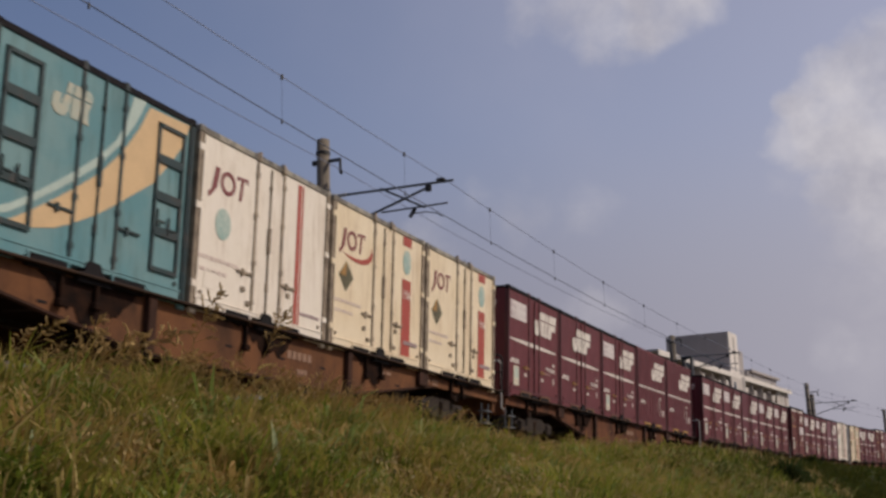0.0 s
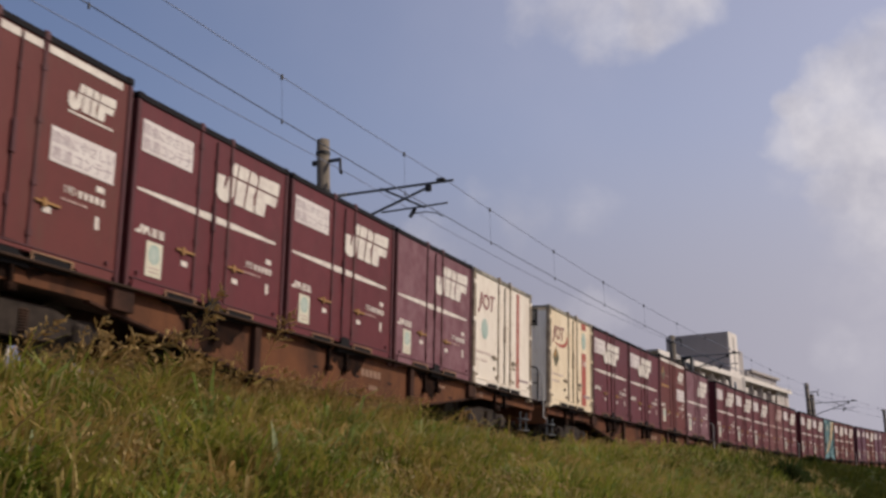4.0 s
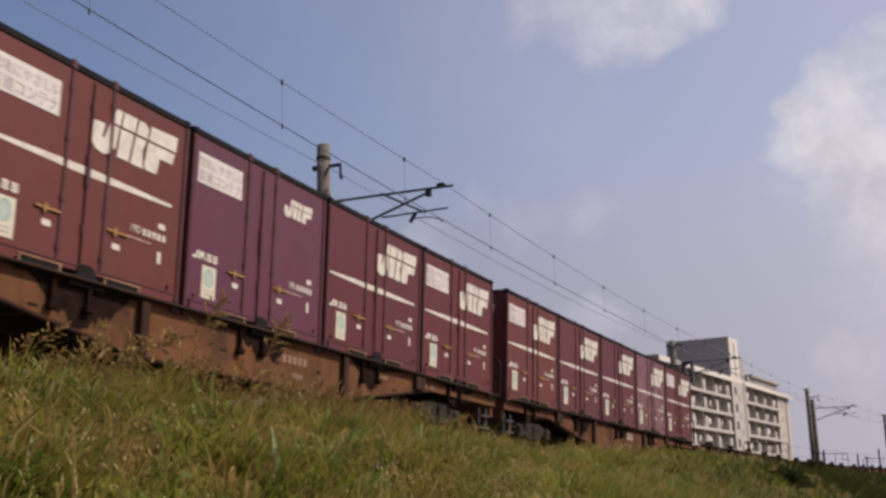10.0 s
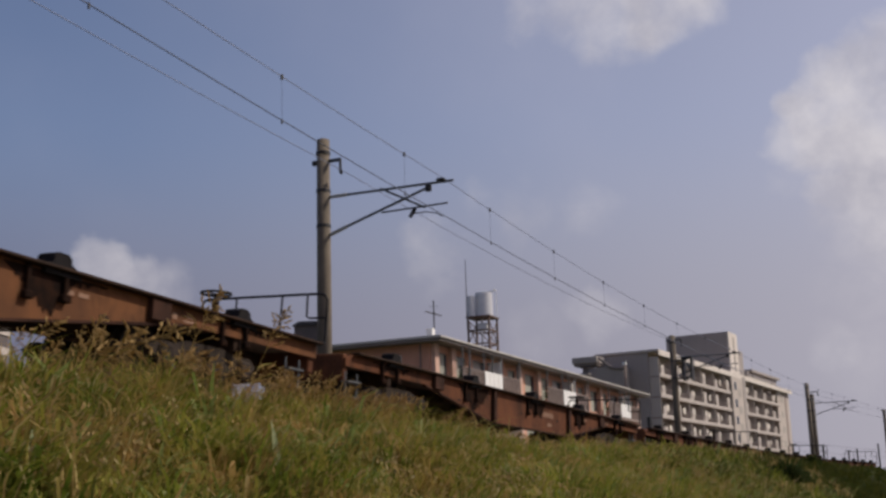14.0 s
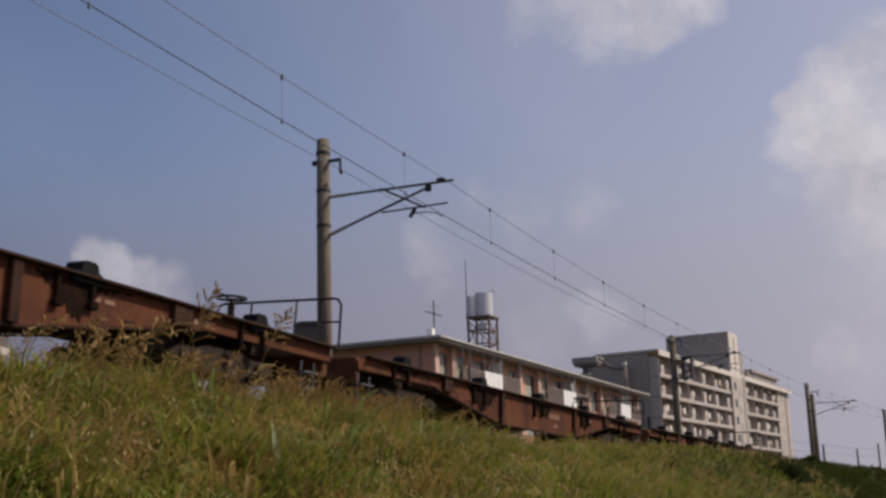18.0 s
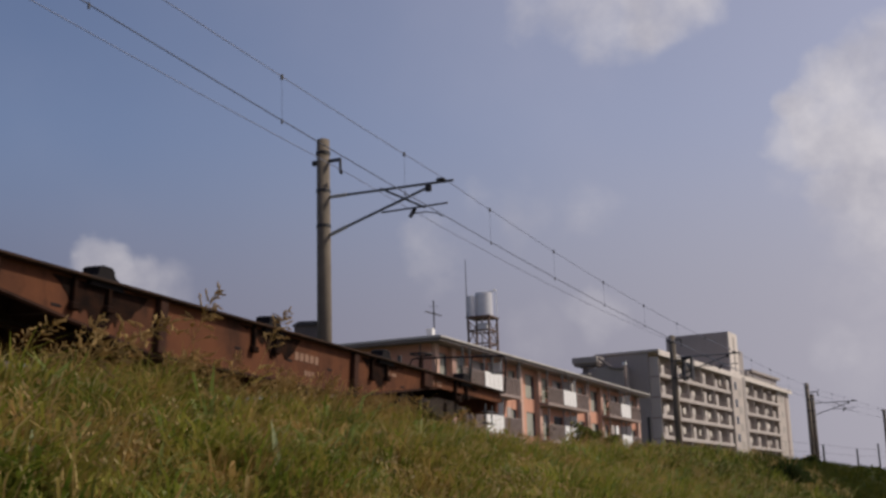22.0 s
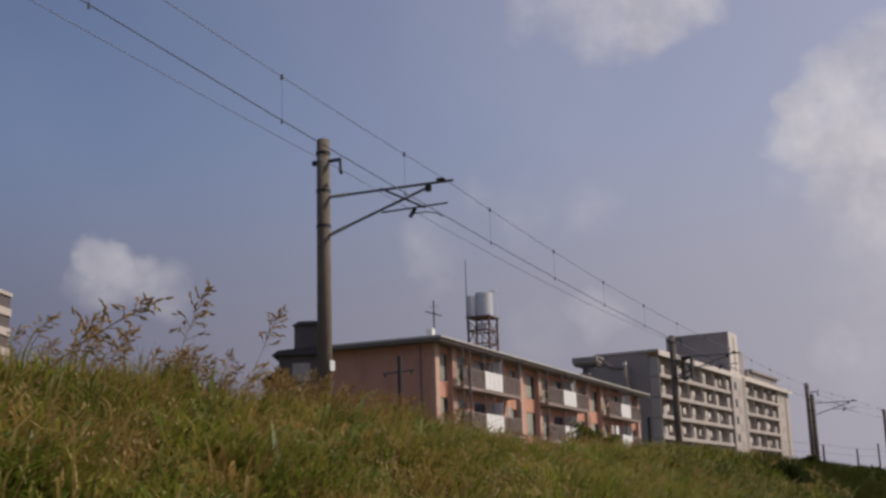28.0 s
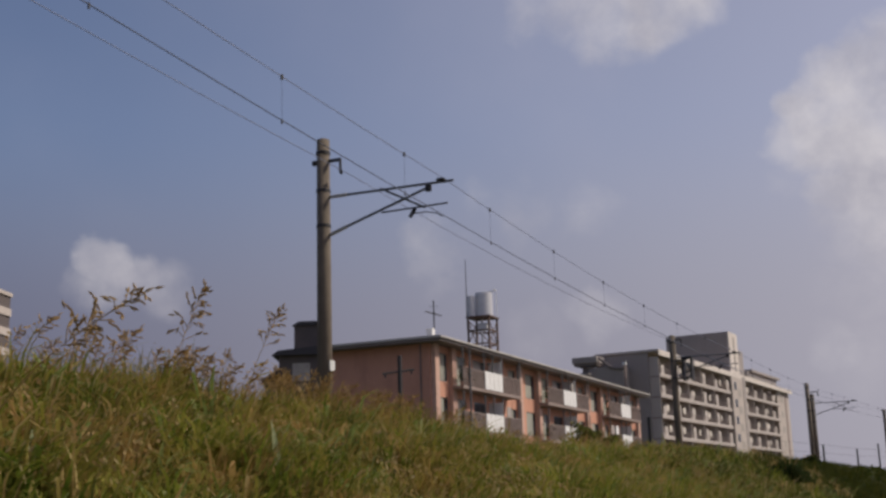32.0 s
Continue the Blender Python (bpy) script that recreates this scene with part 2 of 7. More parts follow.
M["cream"] = mat("cream container paint", (0.74, 0.62, 0.45), 0.5, second=(0.64, 0.5, 0.32), scale=1.1, stain=(0.34, 0.2, 0.1), stain_amount=0.55, streak=7, bump=0.04)
M["teal"] = mat("teal container paint", (0.1, 0.225, 0.25), 0.55, second=(0.17, 0.27, 0.275), amount=0.75, scale=1.4, stain=(0.06, 0.1, 0.095), stain_amount=0.6, streak=6, bump=0.04, spec=0.3)
M["teal_dark"] = mat("dark green frame paint", (0.013, 0.032, 0.034), 0.55, stain=RUST, bump=0.04)
M["swoosh"] = mat("sand yellow decal", (0.6, 0.41, 0.22), 0.5, second=(0.5, 0.34, 0.19), bump=0.02)
M["pale"] = mat("pale mint decal", (0.42, 0.5, 0.45), 0.5, bump=0.02)
M["ivory"] = mat("weathered white marking", (0.68, 0.62, 0.55), 0.55, second=(0.46, 0.38, 0.35), amount=0.55, scale=5, bump=0.02)
M["label_red"] = mat("faded logo cream", (0.5, 0.38, 0.33), 0.6, second=(0.34, 0.2, 0.18), amount=0.8, scale=6, bump=0.02)
M["ink"] = mat("dull lettering on white", (0.33, 0.24, 0.24), 0.6, bump=0.0)
M["ink_faint"] = mat("faded pink lettering", (0.52, 0.4, 0.36), 0.6, second=(0.6, 0.5, 0.44), amount=0.8, scale=8, bump=0.0)
M["wine"] = mat("wine red marking", (0.2, 0.045, 0.045), 0.5, bump=0.0)
M["signal_red"] = mat("red panel paint", (0.36, 0.055, 0.035), 0.5, second=(0.3, 0.06, 0.04), bump=0.02)
M["emblem"] = mat("faded grey green emblem", (0.26, 0.37, 0.33), 0.5, second=(0.46, 0.5, 0.44), amount=0.9, scale=7, bump=0.0)
M["yellow"] = mat("worn yellow paint", (0.34, 0.18, 0.055), 0.5, stain=RUST, bump=0.05)
M["rim"] = mat("dull tan rim", (0.3, 0.17, 0.085), 0.7, second=(0.14, 0.06, 0.04), amount=0.9, scale=6, stain=RUST, bump=0.05)
M["wagon_mark"] = mat("faded wagon lettering", (0.235, 0.14, 0.095), 0.8, second=(0.26, 0.15, 0.1), amount=0.9, scale=9, bump=0.02)
M["olive"] = mat("dark diamond placard", (0.1, 0.085, 0.04), 0.5, bump=0.0)
M["amber"] = mat("amber diamond half", (0.36, 0.19, 0.05), 0.5, bump=0.0)
M["grey_end"] = mat("light grey end wall paint", (0.72, 0.7, 0.67), 0.55, second=(0.63, 0.6, 0.57), stain=(0.26, 0.2, 0.16), streak=5, bump=0.04)
M["wagon"] = mat("rust brown wagon paint", (0.142, 0.058, 0.028), 0.85, spec=0.1, second=(0.095, 0.042, 0.024), amount=0.9, scale=1.6, stain=(0.028, 0.017, 0.013), stain_amount=1.0, stain_scale=0.5, streak=2.0, vary=0.16, bump=0.12, hue=0.008)
M["wagon_soot"] = mat("sooty brown wagon paint", (0.055, 0.026, 0.018), 0.85, second=(0.025, 0.014, 0.011), amount=0.9, scale=3, bump=0.12, spec=0.1)
M["wagon_dark"] = mat("sooty wagon steel", (0.031, 0.02, 0.0155), 0.85, second=(0.058, 0.032, 0.021), amount=0.7, bump=0.15, spec=0.08)
M["bogie"] = mat("dusty bogie casting", (0.042, 0.031, 0.025), 0.9, second=(0.018, 0.013, 0.011), amount=0.8, scale=5, bump=0.2, spec=0.15)
M["oil"] = mat("oily black dirt", (0.012, 0.008, 0.007), 1.0, second=(0.03, 0.015, 0.01), amount=0.8, scale=6, bump=0.2, spec=0.02)
M["deck"] = mat("stained wagon deck", (0.08, 0.055, 0.045), 0.8, second=(0.13, 0.09, 0.07), bump=0.2)
M["rubber"] = mat("black of pads and shaded hollows", (0.014, 0.012, 0.013), 0.8, bump=0.1, spec=0.1)
M["rail_black"] = mat("dark handrail paint", (0.018, 0.016, 0.018), 0.6, bump=0.03, spec=0.2)
M["rail_white"] = mat("pale handrail paint", (0.55, 0.53, 0.5), 0.5, bump=0.03)
M["steel"] = mat("worn wheel steel", (0.06, 0.05, 0.045), 0.6, metal=0.4, bump=0.05)
M["rail"] = mat("rusty rail", (0.14, 0.075, 0.05), 0.55, metal=0.4, bump=0.08)
M["sleeper"] = mat("grey concrete sleeper", (0.3, 0.28, 0.26), 0.85, stain=(0.16, 0.1, 0.07), bump=0.15)
M["ballast"] = mat("brown grey ballast", (0.2, 0.165, 0.14), 0.9, second=(0.11, 0.085, 0.07), scale=18, fine=70, bump=0.9, amount=0.9)
M["pole"] = mat("weathered concrete pole", (0.16, 0.13, 0.098), 0.85, second=(0.11, 0.09, 0.07), scale=2.5, stain=(0.09, 0.075, 0.06), stain_amount=0.6, streak=8, bump=0.15)
M["galv"] = mat("grey galvanised steel", (0.16, 0.17, 0.18), 0.5, metal=0.5, second=(0.1, 0.1, 0.11), bump=0.04)
M["iron"] = mat("dark fittings", (0.035, 0.033, 0.035), 0.55, bump=0.04)
M["porcelain"] = mat("pale insulator", (0.42, 0.42, 0.42), 0.3, bump=0.0)
M["wire"] = mat("dull contact wire", (0.075, 0.085, 0.12), 0.6, bump=0.0)
M["strand"] = mat("weathered grey strand", (0.2, 0.22, 0.31), 0.7, bump=0.0)
M["sign"] = mat("white plate", (0.62, 0.62, 0.6), 0.5, bump=0.0)
M["soil"] = mat("earth under grass", (0.055, 0.07, 0.02), 0.95, second=(0.085, 0.075, 0.03), scale=1.3, fine=22, bump=0.5, amount=0.9)
M["pink"] = mat("salmon pink render", (0.6, 0.31, 0.215), 0.85, second=(0.53, 0.27, 0.19), scale=0.8, stain=(0.36, 0.18, 0.14), stain_amount=0.4, streak=5, stain_scale=0.4, bump=0.1)
M["pink_light"] = mat("pale pink trim", (0.62, 0.4, 0.32), 0.8, stain=(0.4, 0.27, 0.22), streak=4, bump=0.06)
M["balcony"] = mat("weathered balcony bars", (0.3, 0.24, 0.22), 0.7, stain=(0.16, 0.12, 0.1), bump=0.06)
M["slab"] = mat("stained slab edge", (0.33, 0.26, 0.235), 0.85, stain=(0.17, 0.13, 0.12), stain_amount=0.6, streak=2, bump=0.1)
M["roof"] = mat("grey flat roof", (0.5, 0.47, 0.45), 0.8, second=(0.42, 0.39, 0.38), scale=0.6, bump=0.08)
# the shade of roof undersides is put into this darker colour
M["eave"] = mat("eave darkened as shaded underside", (0.22, 0.19, 0.185), 0.8, bump=0.06)
M["panel_white"] = mat("white balcony panel", (0.8, 0.79, 0.78), 0.6, second=(0.7, 0.7, 0.69), bump=0.0)
M["curtain_pale"] = mat("bright curtain", (0.72, 0.66, 0.58), 0.9, second=(0.58, 0.53, 0.48), scale=3, bump=0.0)
M["blind"] = mat("grey green blind", (0.36, 0.36, 0.31), 0.9, second=(0.27, 0.26, 0.23), scale=4, bump=0.0)
M["curtain"] = mat("pale curtain", (0.42, 0.38, 0.35), 0.9, second=(0.28, 0.25, 0.24), scale=4, bump=0.0)
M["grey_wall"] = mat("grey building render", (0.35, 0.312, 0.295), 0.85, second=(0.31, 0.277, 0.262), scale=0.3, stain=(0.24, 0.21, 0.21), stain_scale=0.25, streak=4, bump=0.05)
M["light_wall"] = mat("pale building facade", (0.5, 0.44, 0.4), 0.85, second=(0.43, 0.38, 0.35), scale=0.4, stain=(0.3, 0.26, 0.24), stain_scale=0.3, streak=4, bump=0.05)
M["screen"] = mat("off-white balcony screen", (0.56, 0.5, 0.46), 0.8, second=(0.44, 0.4, 0.37), amount=0.8, scale=0.7, stain=(0.3, 0.26, 0.24), streak=3, bump=0.03)
M["parapet"] = mat("pale balcony parapet", (0.5, 0.445, 0.415), 0.85, stain=(0.3, 0.26, 0.24), streak=3, bump=0.04)
# paler than the walls: sunlight on the faces turned to it, put into colour
M["fascia"] = mat("fascia paled as if sunlit", (0.66, 0.6, 0.55), 0.8, second=(0.55, 0.5, 0.46), scale=0.5, stain=(0.38, 0.33, 0.3), streak=4, stain_amount=0.4, bump=0.04)
M["tank"] = mat("silver tank skin", (0.62, 0.62, 0.63), 0.35, metal=0.35, second=(0.5, 0.5, 0.52), bump=0.02)
M["tank_frame"] = mat("rusty tank frame", (0.13, 0.075, 0.052), 0.7, second=(0.06, 0.045, 0.04), amount=0.9, scale=1.5, bump=0.05)
M["house_wall"] = mat("dark house wall", (0.1, 0.085, 0.085), 0.85, second=(0.15, 0.12, 0.11), scale=1.5, bump=0.1)
M["tile"] = mat("dark roof tile", (0.055, 0.05, 0.056), 0.6, fine=12, bump=0.4)
# distance haze is put into the ridge's colour, close to the sky's
M["hill"] = mat("hazy blue ridge", (0.42, 0.47, 0.66), 1.0, second=(0.4, 0.45, 0.63), scale=0.01, bump=0.0)


def glass_mat():
    m = bpy.data.materials.new("dark window glass")
    m.use_nodes = True
    b = m.node_tree.nodes["Principled BSDF"]
    b.inputs["Base Color"].default_value = (0.03, 0.035, 0.045, 1)
    b.inputs["Roughness"].default_value = 0.08
    b.inputs["Specular IOR Level"].default_value = 0.6
    return m


M["glass"] = glass_mat()


def plant_mat(name, colours, patch, lush=None, rough=0.7, spread=0.75):
    """Leaves: colours by island, drifting in patches across the bank to a dry and to a lush colour, the lush one
    darkened for shade.
    """
    m = bpy.data.materials.new(name)
    m.use_nodes = True
    nt = m.node_tree
    b = nt.nodes["Principled BSDF"]
    b.inputs["Roughness"].default_value = rough
    b.inputs["Specular IOR Level"].default_value = 0.08
    geo = nt.nodes.new("ShaderNodeNewGeometry")
    ramp = nt.nodes.new("ShaderNodeValToRGB")
    el = ramp.color_ramp.elements
    while len(el) < len(colours):
        el.new(0.5)
    for i, c in enumerate(colours):
        el[i].position, el[i].color = i / max(1, len(colours) - 1), (*c, 1)
    nt.links.new(geo.outputs["Random Per Island"], ramp.inputs[0])
    co = nt.nodes.new("ShaderNodeTexCoord")
    last = ramp.outputs[0]
    layers = [(0.7, patch, 0.45, 0.62, spread, 0.0)] + ([(1.9, lush, 0.48, 0.6, 0.8, 40.0), (3.1, patch, 0.55, 0.64, 0.55, 90.0)] if lush else [])
    for scale, colour, lo, hi, most, shift in layers:
        at = nt.nodes.new("ShaderNodeMapping")
        at.inputs["Location"].default_value = (shift, shift * 0.7, 0)
        nt.links.new(co.outputs["Object"], at.inputs["Vector"])
        n1 = node(nt, "ShaderNodeTexNoise", Scale=scale, Detail=4.0, Roughness=0.6)
        nt.links.new(at.outputs[0], n1.inputs["Vector"])
        r1 = nt.nodes.new("ShaderNodeMapRange")
        r1.inputs["From Min"].default_value, r1.inputs["From Max"].default_value = lo, hi
        r1.inputs["To Max"].default_value = most
        nt.links.new(n1.outputs["Fac"], r1.inputs["Value"])
        mx = nt.nodes.new("ShaderNodeMix")
        mx.data_type = "RGBA"
        nt.links.new(r1.outputs[0], mx.inputs[0])
        nt.links.new(last, mx.inputs[6])
        mx.inputs[7].default_value = (*colour, 1)
        last = mx.outputs[2]
    nt.links.new(last, b.inputs["Base Color"])
    tr = nt.nodes.new("ShaderNodeBsdfTranslucent")
    nt.links.new(last, tr.inputs["Color"])
    ms = nt.nodes.new("ShaderNodeMixShader")
    ms.inputs[0].default_value = 0.38
    nt.links.new(b.outputs[0], ms.inputs[1])
    nt.links.new(tr.outputs[0], ms.inputs[2])
    nt.links.new(ms.outputs[0], nt.nodes["Material Output"].inputs[0])
    return m


# shadow among the tufts is put into the dark green patch colour
M["grass"] = plant_mat("bank grass", [(0.17, 0.21, 0.023), (0.225, 0.262, 0.032), (0.29, 0.31, 0.047), (0.36, 0.34, 0.078), (0.225, 0.255, 0.032)], (0.4, 0.3, 0.085), (0.08, 0.15, 0.018), spread=0.55)
M["grass_brown"] = plant_mat("browning grass", [(0.2, 0.195, 0.035), (0.25, 0.235, 0.045), (0.32, 0.28, 0.062), (0.42, 0.33, 0.11), (0.28, 0.235, 0.047)], (0.5, 0.31, 0.125), (0.088, 0.138, 0.024), spread=0.75)
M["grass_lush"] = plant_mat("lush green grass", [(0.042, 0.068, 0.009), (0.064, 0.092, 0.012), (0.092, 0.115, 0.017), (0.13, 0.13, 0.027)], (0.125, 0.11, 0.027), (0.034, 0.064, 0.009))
# same build as the grass before it, in darker greens
M["grass_far"] = plant_mat("darker green grass", [(0.034, 0.051, 0.007), (0.049, 0.067, 0.009), (0.068, 0.083, 0.012), (0.095, 0.093, 0.019)], (0.098, 0.084, 0.021), (0.028, 0.048, 0.007))
M["broad"] = plant_mat("broad pale green blades", [(0.24, 0.3, 0.08), (0.33, 0.38, 0.13), (0.18, 0.24, 0.055), (0.45, 0.47, 0.22)], (0.2, 0.26, 0.065))
M["pale_leaf"] = plant_mat("pale grey green leaves", [(0.3, 0.34, 0.17), (0.36, 0.39, 0.22), (0.24, 0.28, 0.12)], (0.33, 0.33, 0.17))
M["straw"] = plant_mat("dry grass stalks", [(0.5, 0.39, 0.17), (0.38, 0.25, 0.09), (0.58, 0.5, 0.26), (0.3, 0.25, 0.07)], (0.44, 0.28, 0.11))
M["reed"] = plant_mat("dry reed leaves", [(0.5, 0.33, 0.15), (0.36, 0.22, 0.085), (0.6, 0.45, 0.22), (0.26, 0.2, 0.06)], (0.44, 0.25, 0.1))
M["fleck"] = plant_mat("pale grass heads", [(0.42, 0.31, 0.14), (0.34, 0.22, 0.09), (0.5, 0.41, 0.22), (0.3, 0.25, 0.09)], (0.38, 0.24, 0.1))
M["weed"] = plant_mat("tall weed stems", [(0.4, 0.3, 0.09), (0.5, 0.35, 0.13), (0.27, 0.25, 0.06)], (0.46, 0.3, 0.11))
M["seed"] = plant_mat("brown seed heads", [(0.42, 0.29, 0.12), (0.56, 0.395, 0.17), (0.27, 0.19, 0.08)], (0.46, 0.3, 0.12))
M["bush"] = plant_mat("dark shrub leaves", [(0.025, 0.04, 0.012), (0.04, 0.06, 0.016), (0.06, 0.08, 0.024)], (0.04, 0.05, 0.015))
M["bush_green"] = plant_mat("green shrub leaves", [(0.09, 0.11, 0.025), (0.14, 0.15, 0.036), (0.2, 0.185, 0.05)], (0.15, 0.13, 0.04))

# ---------------------------------------------------------------- mesh helpers
def bm_box(bm, x0, x1, y0, y1, z0, z1, bevel=0.0):
    vs = [bm.verts.new(v) for v in ((x0, y0, z0), (x1, y0, z0), (x1, y1, z0), (x0, y1, z0), (x0, y0, z1), (x1, y0, z1), (x1, y1, z1), (x0, y1, z1))]
    fs = [bm.faces.new([vs[i] for i in f]) for f in ((0, 3, 2, 1), (4, 5, 6, 7), (0, 1, 5, 4), (1, 2, 6, 5), (2, 3, 7, 6), (3, 0, 4, 7))]
    if bevel:
        bmesh.ops.bevel(bm, geom=list({e for f in fs for e in f.edges}), offset=bevel, segments=1, affect="EDGES", profile=0.5)
    return bm


def box(x0, x1, y0, y1, z0, z1, bevel=0.0):
    return bm_box(bmesh.new(), x0, x1, y0, y1, z0, z1, bevel)


def boxes(items):
    bm = bmesh.new()
    for it in items:
        bm_box(bm, *it)
    return bm


def bm_tube(bm, pts, r, n=8, cap=True, taper=None):
    """A round bar along the points."""
    pts = [Vector(q) for q in pts]
    rings = []
    for i, q in enumerate(pts):
        d = (pts[min(i + 1, len(pts) - 1)] - pts[max(i - 1, 0)]).normalized()
        a = d.orthogonal().normalized() if abs(d.z) > 0.95 else d.cross(Vector((0, 0, 1))).normalized()
        b = d.cross(a)
        rr = r if taper is None else r + (taper - r) * i / (len(pts) - 1)
        rings.append([bm.verts.new(q + rr * (math.cos(2 * math.pi * k / n) * a + math.sin(2 * math.pi * k / n) * b)) for k in range(n)])
    for r0, r1 in zip(rings, rings[1:]):
        for k in range(n):
            bm.faces.new((r0[k], r0[(k + 1) % n], r1[(k + 1) % n], r1[k]))
    if cap:
        bm.faces.new(rings[0][::-1])
        bm.faces.new(rings[-1])
    return bm


def tube(pts, r, n=8, taper=None):
    return bm_tube(bmesh.new(), pts, r, n, True, taper)


def bm_prism(bm, pts, y0, y1):
    """A flat shape in x, z, given thickness from y0 to y1."""
    a = [bm.verts.new((x, y0, z)) for x, z in pts]
    b = [bm.verts.new((x, y1, z)) for x, z in pts]
    n = len(pts)
    bm.faces.new(a)
    bm.faces.new(b[::-1])
    for i in range(n):
        bm.faces.new((a[(i + 1) % n], a[i], b[i], b[(i + 1) % n]))
    return bm


def prism(pts, y0, y1):
    return bm_prism(bmesh.new(), pts, y0, y1)


def link(name, bm, material, smooth=False):
    me = bpy.data.meshes.new(name)
    bmesh.ops.recalc_face_normals(bm, faces=bm.faces)
    bm.to_mesh(me)
    bm.free()
    if smooth:
        me.polygons.foreach_set("use_smooth", [True] * len(me.polygons))
    me.materials.append(material)
    return new(name, me)


def part(name, bm, material, parent, label="", smooth=False):
    ob = link(name, bm, material, smooth)
    ob.parent = parent
    if name in ("railing_infill", "potted_leaves", "writing_block", "number_mark", "serial_mark", "hazard_mark"):
        ob["kind"] = "stuff"
    if label:
        tagged(ob, label)
    return ob


def thing(name, label, category, group="", m=None, kind=""):
    ob = new(name)
    ob.empty_display_size = 0.2
    tagged(ob, label, category, group, kind)
    if m is not None:
        ob.matrix_basis = m
    return ob


def from_arrays(name, verts, faces, material):
    me = bpy.data.meshes.new(name)
    me.from_pydata(verts, [], faces)
    me.materials.append(material)
    me.update()
    return new(name, me)


# ---------------------------------------------------------------- the line of the track
TH0, KURVE, Y_0 = 0.39212, 0.0013595, 22.765
CANT = 2.68


def line_at(s, n=0.0):
    """Plan position and heading of the near container faces, at s metres along and n metres farther away."""
    c = min(s, 100.0)
    th = TH0 + KURVE * c
    x = (math.cos(TH0) - math.cos(th)) / KURVE + (s - c) * math.sin(th)
    y = Y_0 + (math.sin(th) - math.sin(TH0)) / KURVE + (s - c) * math.cos(th)
    return x - n * math.cos(th), y + n * math.sin(th), th


def rail_z(s):
    c = max(-40.0, min(s, 100.0))
    return 2.908 - 0.013435 * c + 1.6456e-4 * c * c


N_TRACK = 1.39


def on_track(s, half=0.5, cant=CANT):
    """Pose on the rails' top, standing on two points half a base before and behind s, leaning by the cant."""
    a, b = ((*line_at(q, N_TRACK)[:2], rail_z(q)) for q in (s - half, s + half))
    a, b = Vector(a), Vector(b)
    ex = (b - a).normalized()
    ey = Vector((0, 0, 1)).cross(ex).normalized()
    m = Matrix((ex, ey, ex.cross(ey))).transposed().to_4x4()
    return Matrix.Translation((a + b) / 2) @ m @ pose(0, 0, 0, cant)


# ---------------------------------------------------------------- ground, bank and track
def sweep(name, profile, s_values, material):
    """A sheet along the track: profile gives (n, height above or below the rail, absolute height or None)."""
    vs, fs = [], []
    k = len(profile)
    for i, s in enumerate(s_values):
        for j, (n, dz, za) in enumerate(profile):
            x, y, th = line_at(s, n)
            w = 0.07 * noise.noise(Vector((x * 0.6, y * 0.6, 3.0))) if za is None and abs(dz) > 0.3 else 0.0
            vs.append((x, y, (rail_z(s) + dz + w) if za is None else za))
    for i in range(len(s_values) - 1):
        for j in range(k - 1):
            a = i * k + j
            fs.append((a, a + k, a + k + 1, a + 1))
    return from_arrays(name, vs, fs, material)


def crest_z(s):
    return float(np.interp(s, (-40, -14, -11, -8, -4, 1, 6, 11, 19, 27, 47, 72, 100), (2.35, 2.35, 2.37, 2.37, 2.28, 2.25, 2.36, 2.56, 2.81, 2.85, 2.95, 3.07, 3.2)))


def bank_height(s, n):
    """Height of the grassy bank, crest at n = -1.3, foot at n = -7."""
    top = crest_z(s)
    if n >= -1.3:
        return top
    f = min(1.0, (-1.3 - n) / 5.7)
    f = f * f * (3 - 2 * f) * 0.35 + f * 0.65
    return top + (0.1 - top) * f


S_BANK = [-420 + 12 * i for i in range(31)] + [-50 + 1.5 * i for i in range(120)] + [130 + 12 * i for i in range(30)]
gv, gf = [], []
NB = [-7.4, -6.4, -5.6, -5.0, -4.5, -4.0, -3.5, -3.0, -2.5, -2.0, -1.6, -1.3, -0.9]
for s in S_BANK:
    for n in NB:
        x, y, th = line_at(s, n)
        gv.append((x, y, bank_height(s, n) + 0.06 * noise.noise(Vector((x * 0.7, y * 0.7, 0)))))
kk = len(NB)
for i in range(len(S_BANK) - 1):
    for j in range(kk - 1):
        a = i * kk + j
        gf.append((a, a + kk, a + kk + 1, a + 1))
bank = tagged(from_arrays("bank", gv, gf, M["soil"]), "grassy earth bank beside the railway", "bank", kind="structure")
sheet = bmesh.new()
bmesh.ops.create_grid(sheet, x_segments=40, y_segments=40, size=2600)
ground = tagged(link("ground", sheet, M["soil"]), "flat grassy ground round the railway", "ground", kind="structure")
farbank = sweep("bank_far", [(3.4, -0.42, None), (5.6, -0.45, None), (9.5, 0, 0.9), (12.0, 0, 0.02)], S_BANK, M["soil"])
tagged(farbank, "far side of the railway bank", "bank", kind="structure")
ballast = sweep("ballast", [(-1.15, -0.75, None), (-0.3, -0.22, None), (N_TRACK, -0.17, None), (3.1, -0.2, None), (3.6, -0.46, None)], S_BANK, M["ballast"])
tagged(ballast, "brown grey ballast under the track", "ballast", kind="structure")


def rail_sheet(name, n0, z0, z1, half, material):
    return sweep(name, [(n0 - half, z0, None), (n0 - half, z1, None), (n0 + half, z1, None), (n0 + half, z0, None)], S_BANK, material)


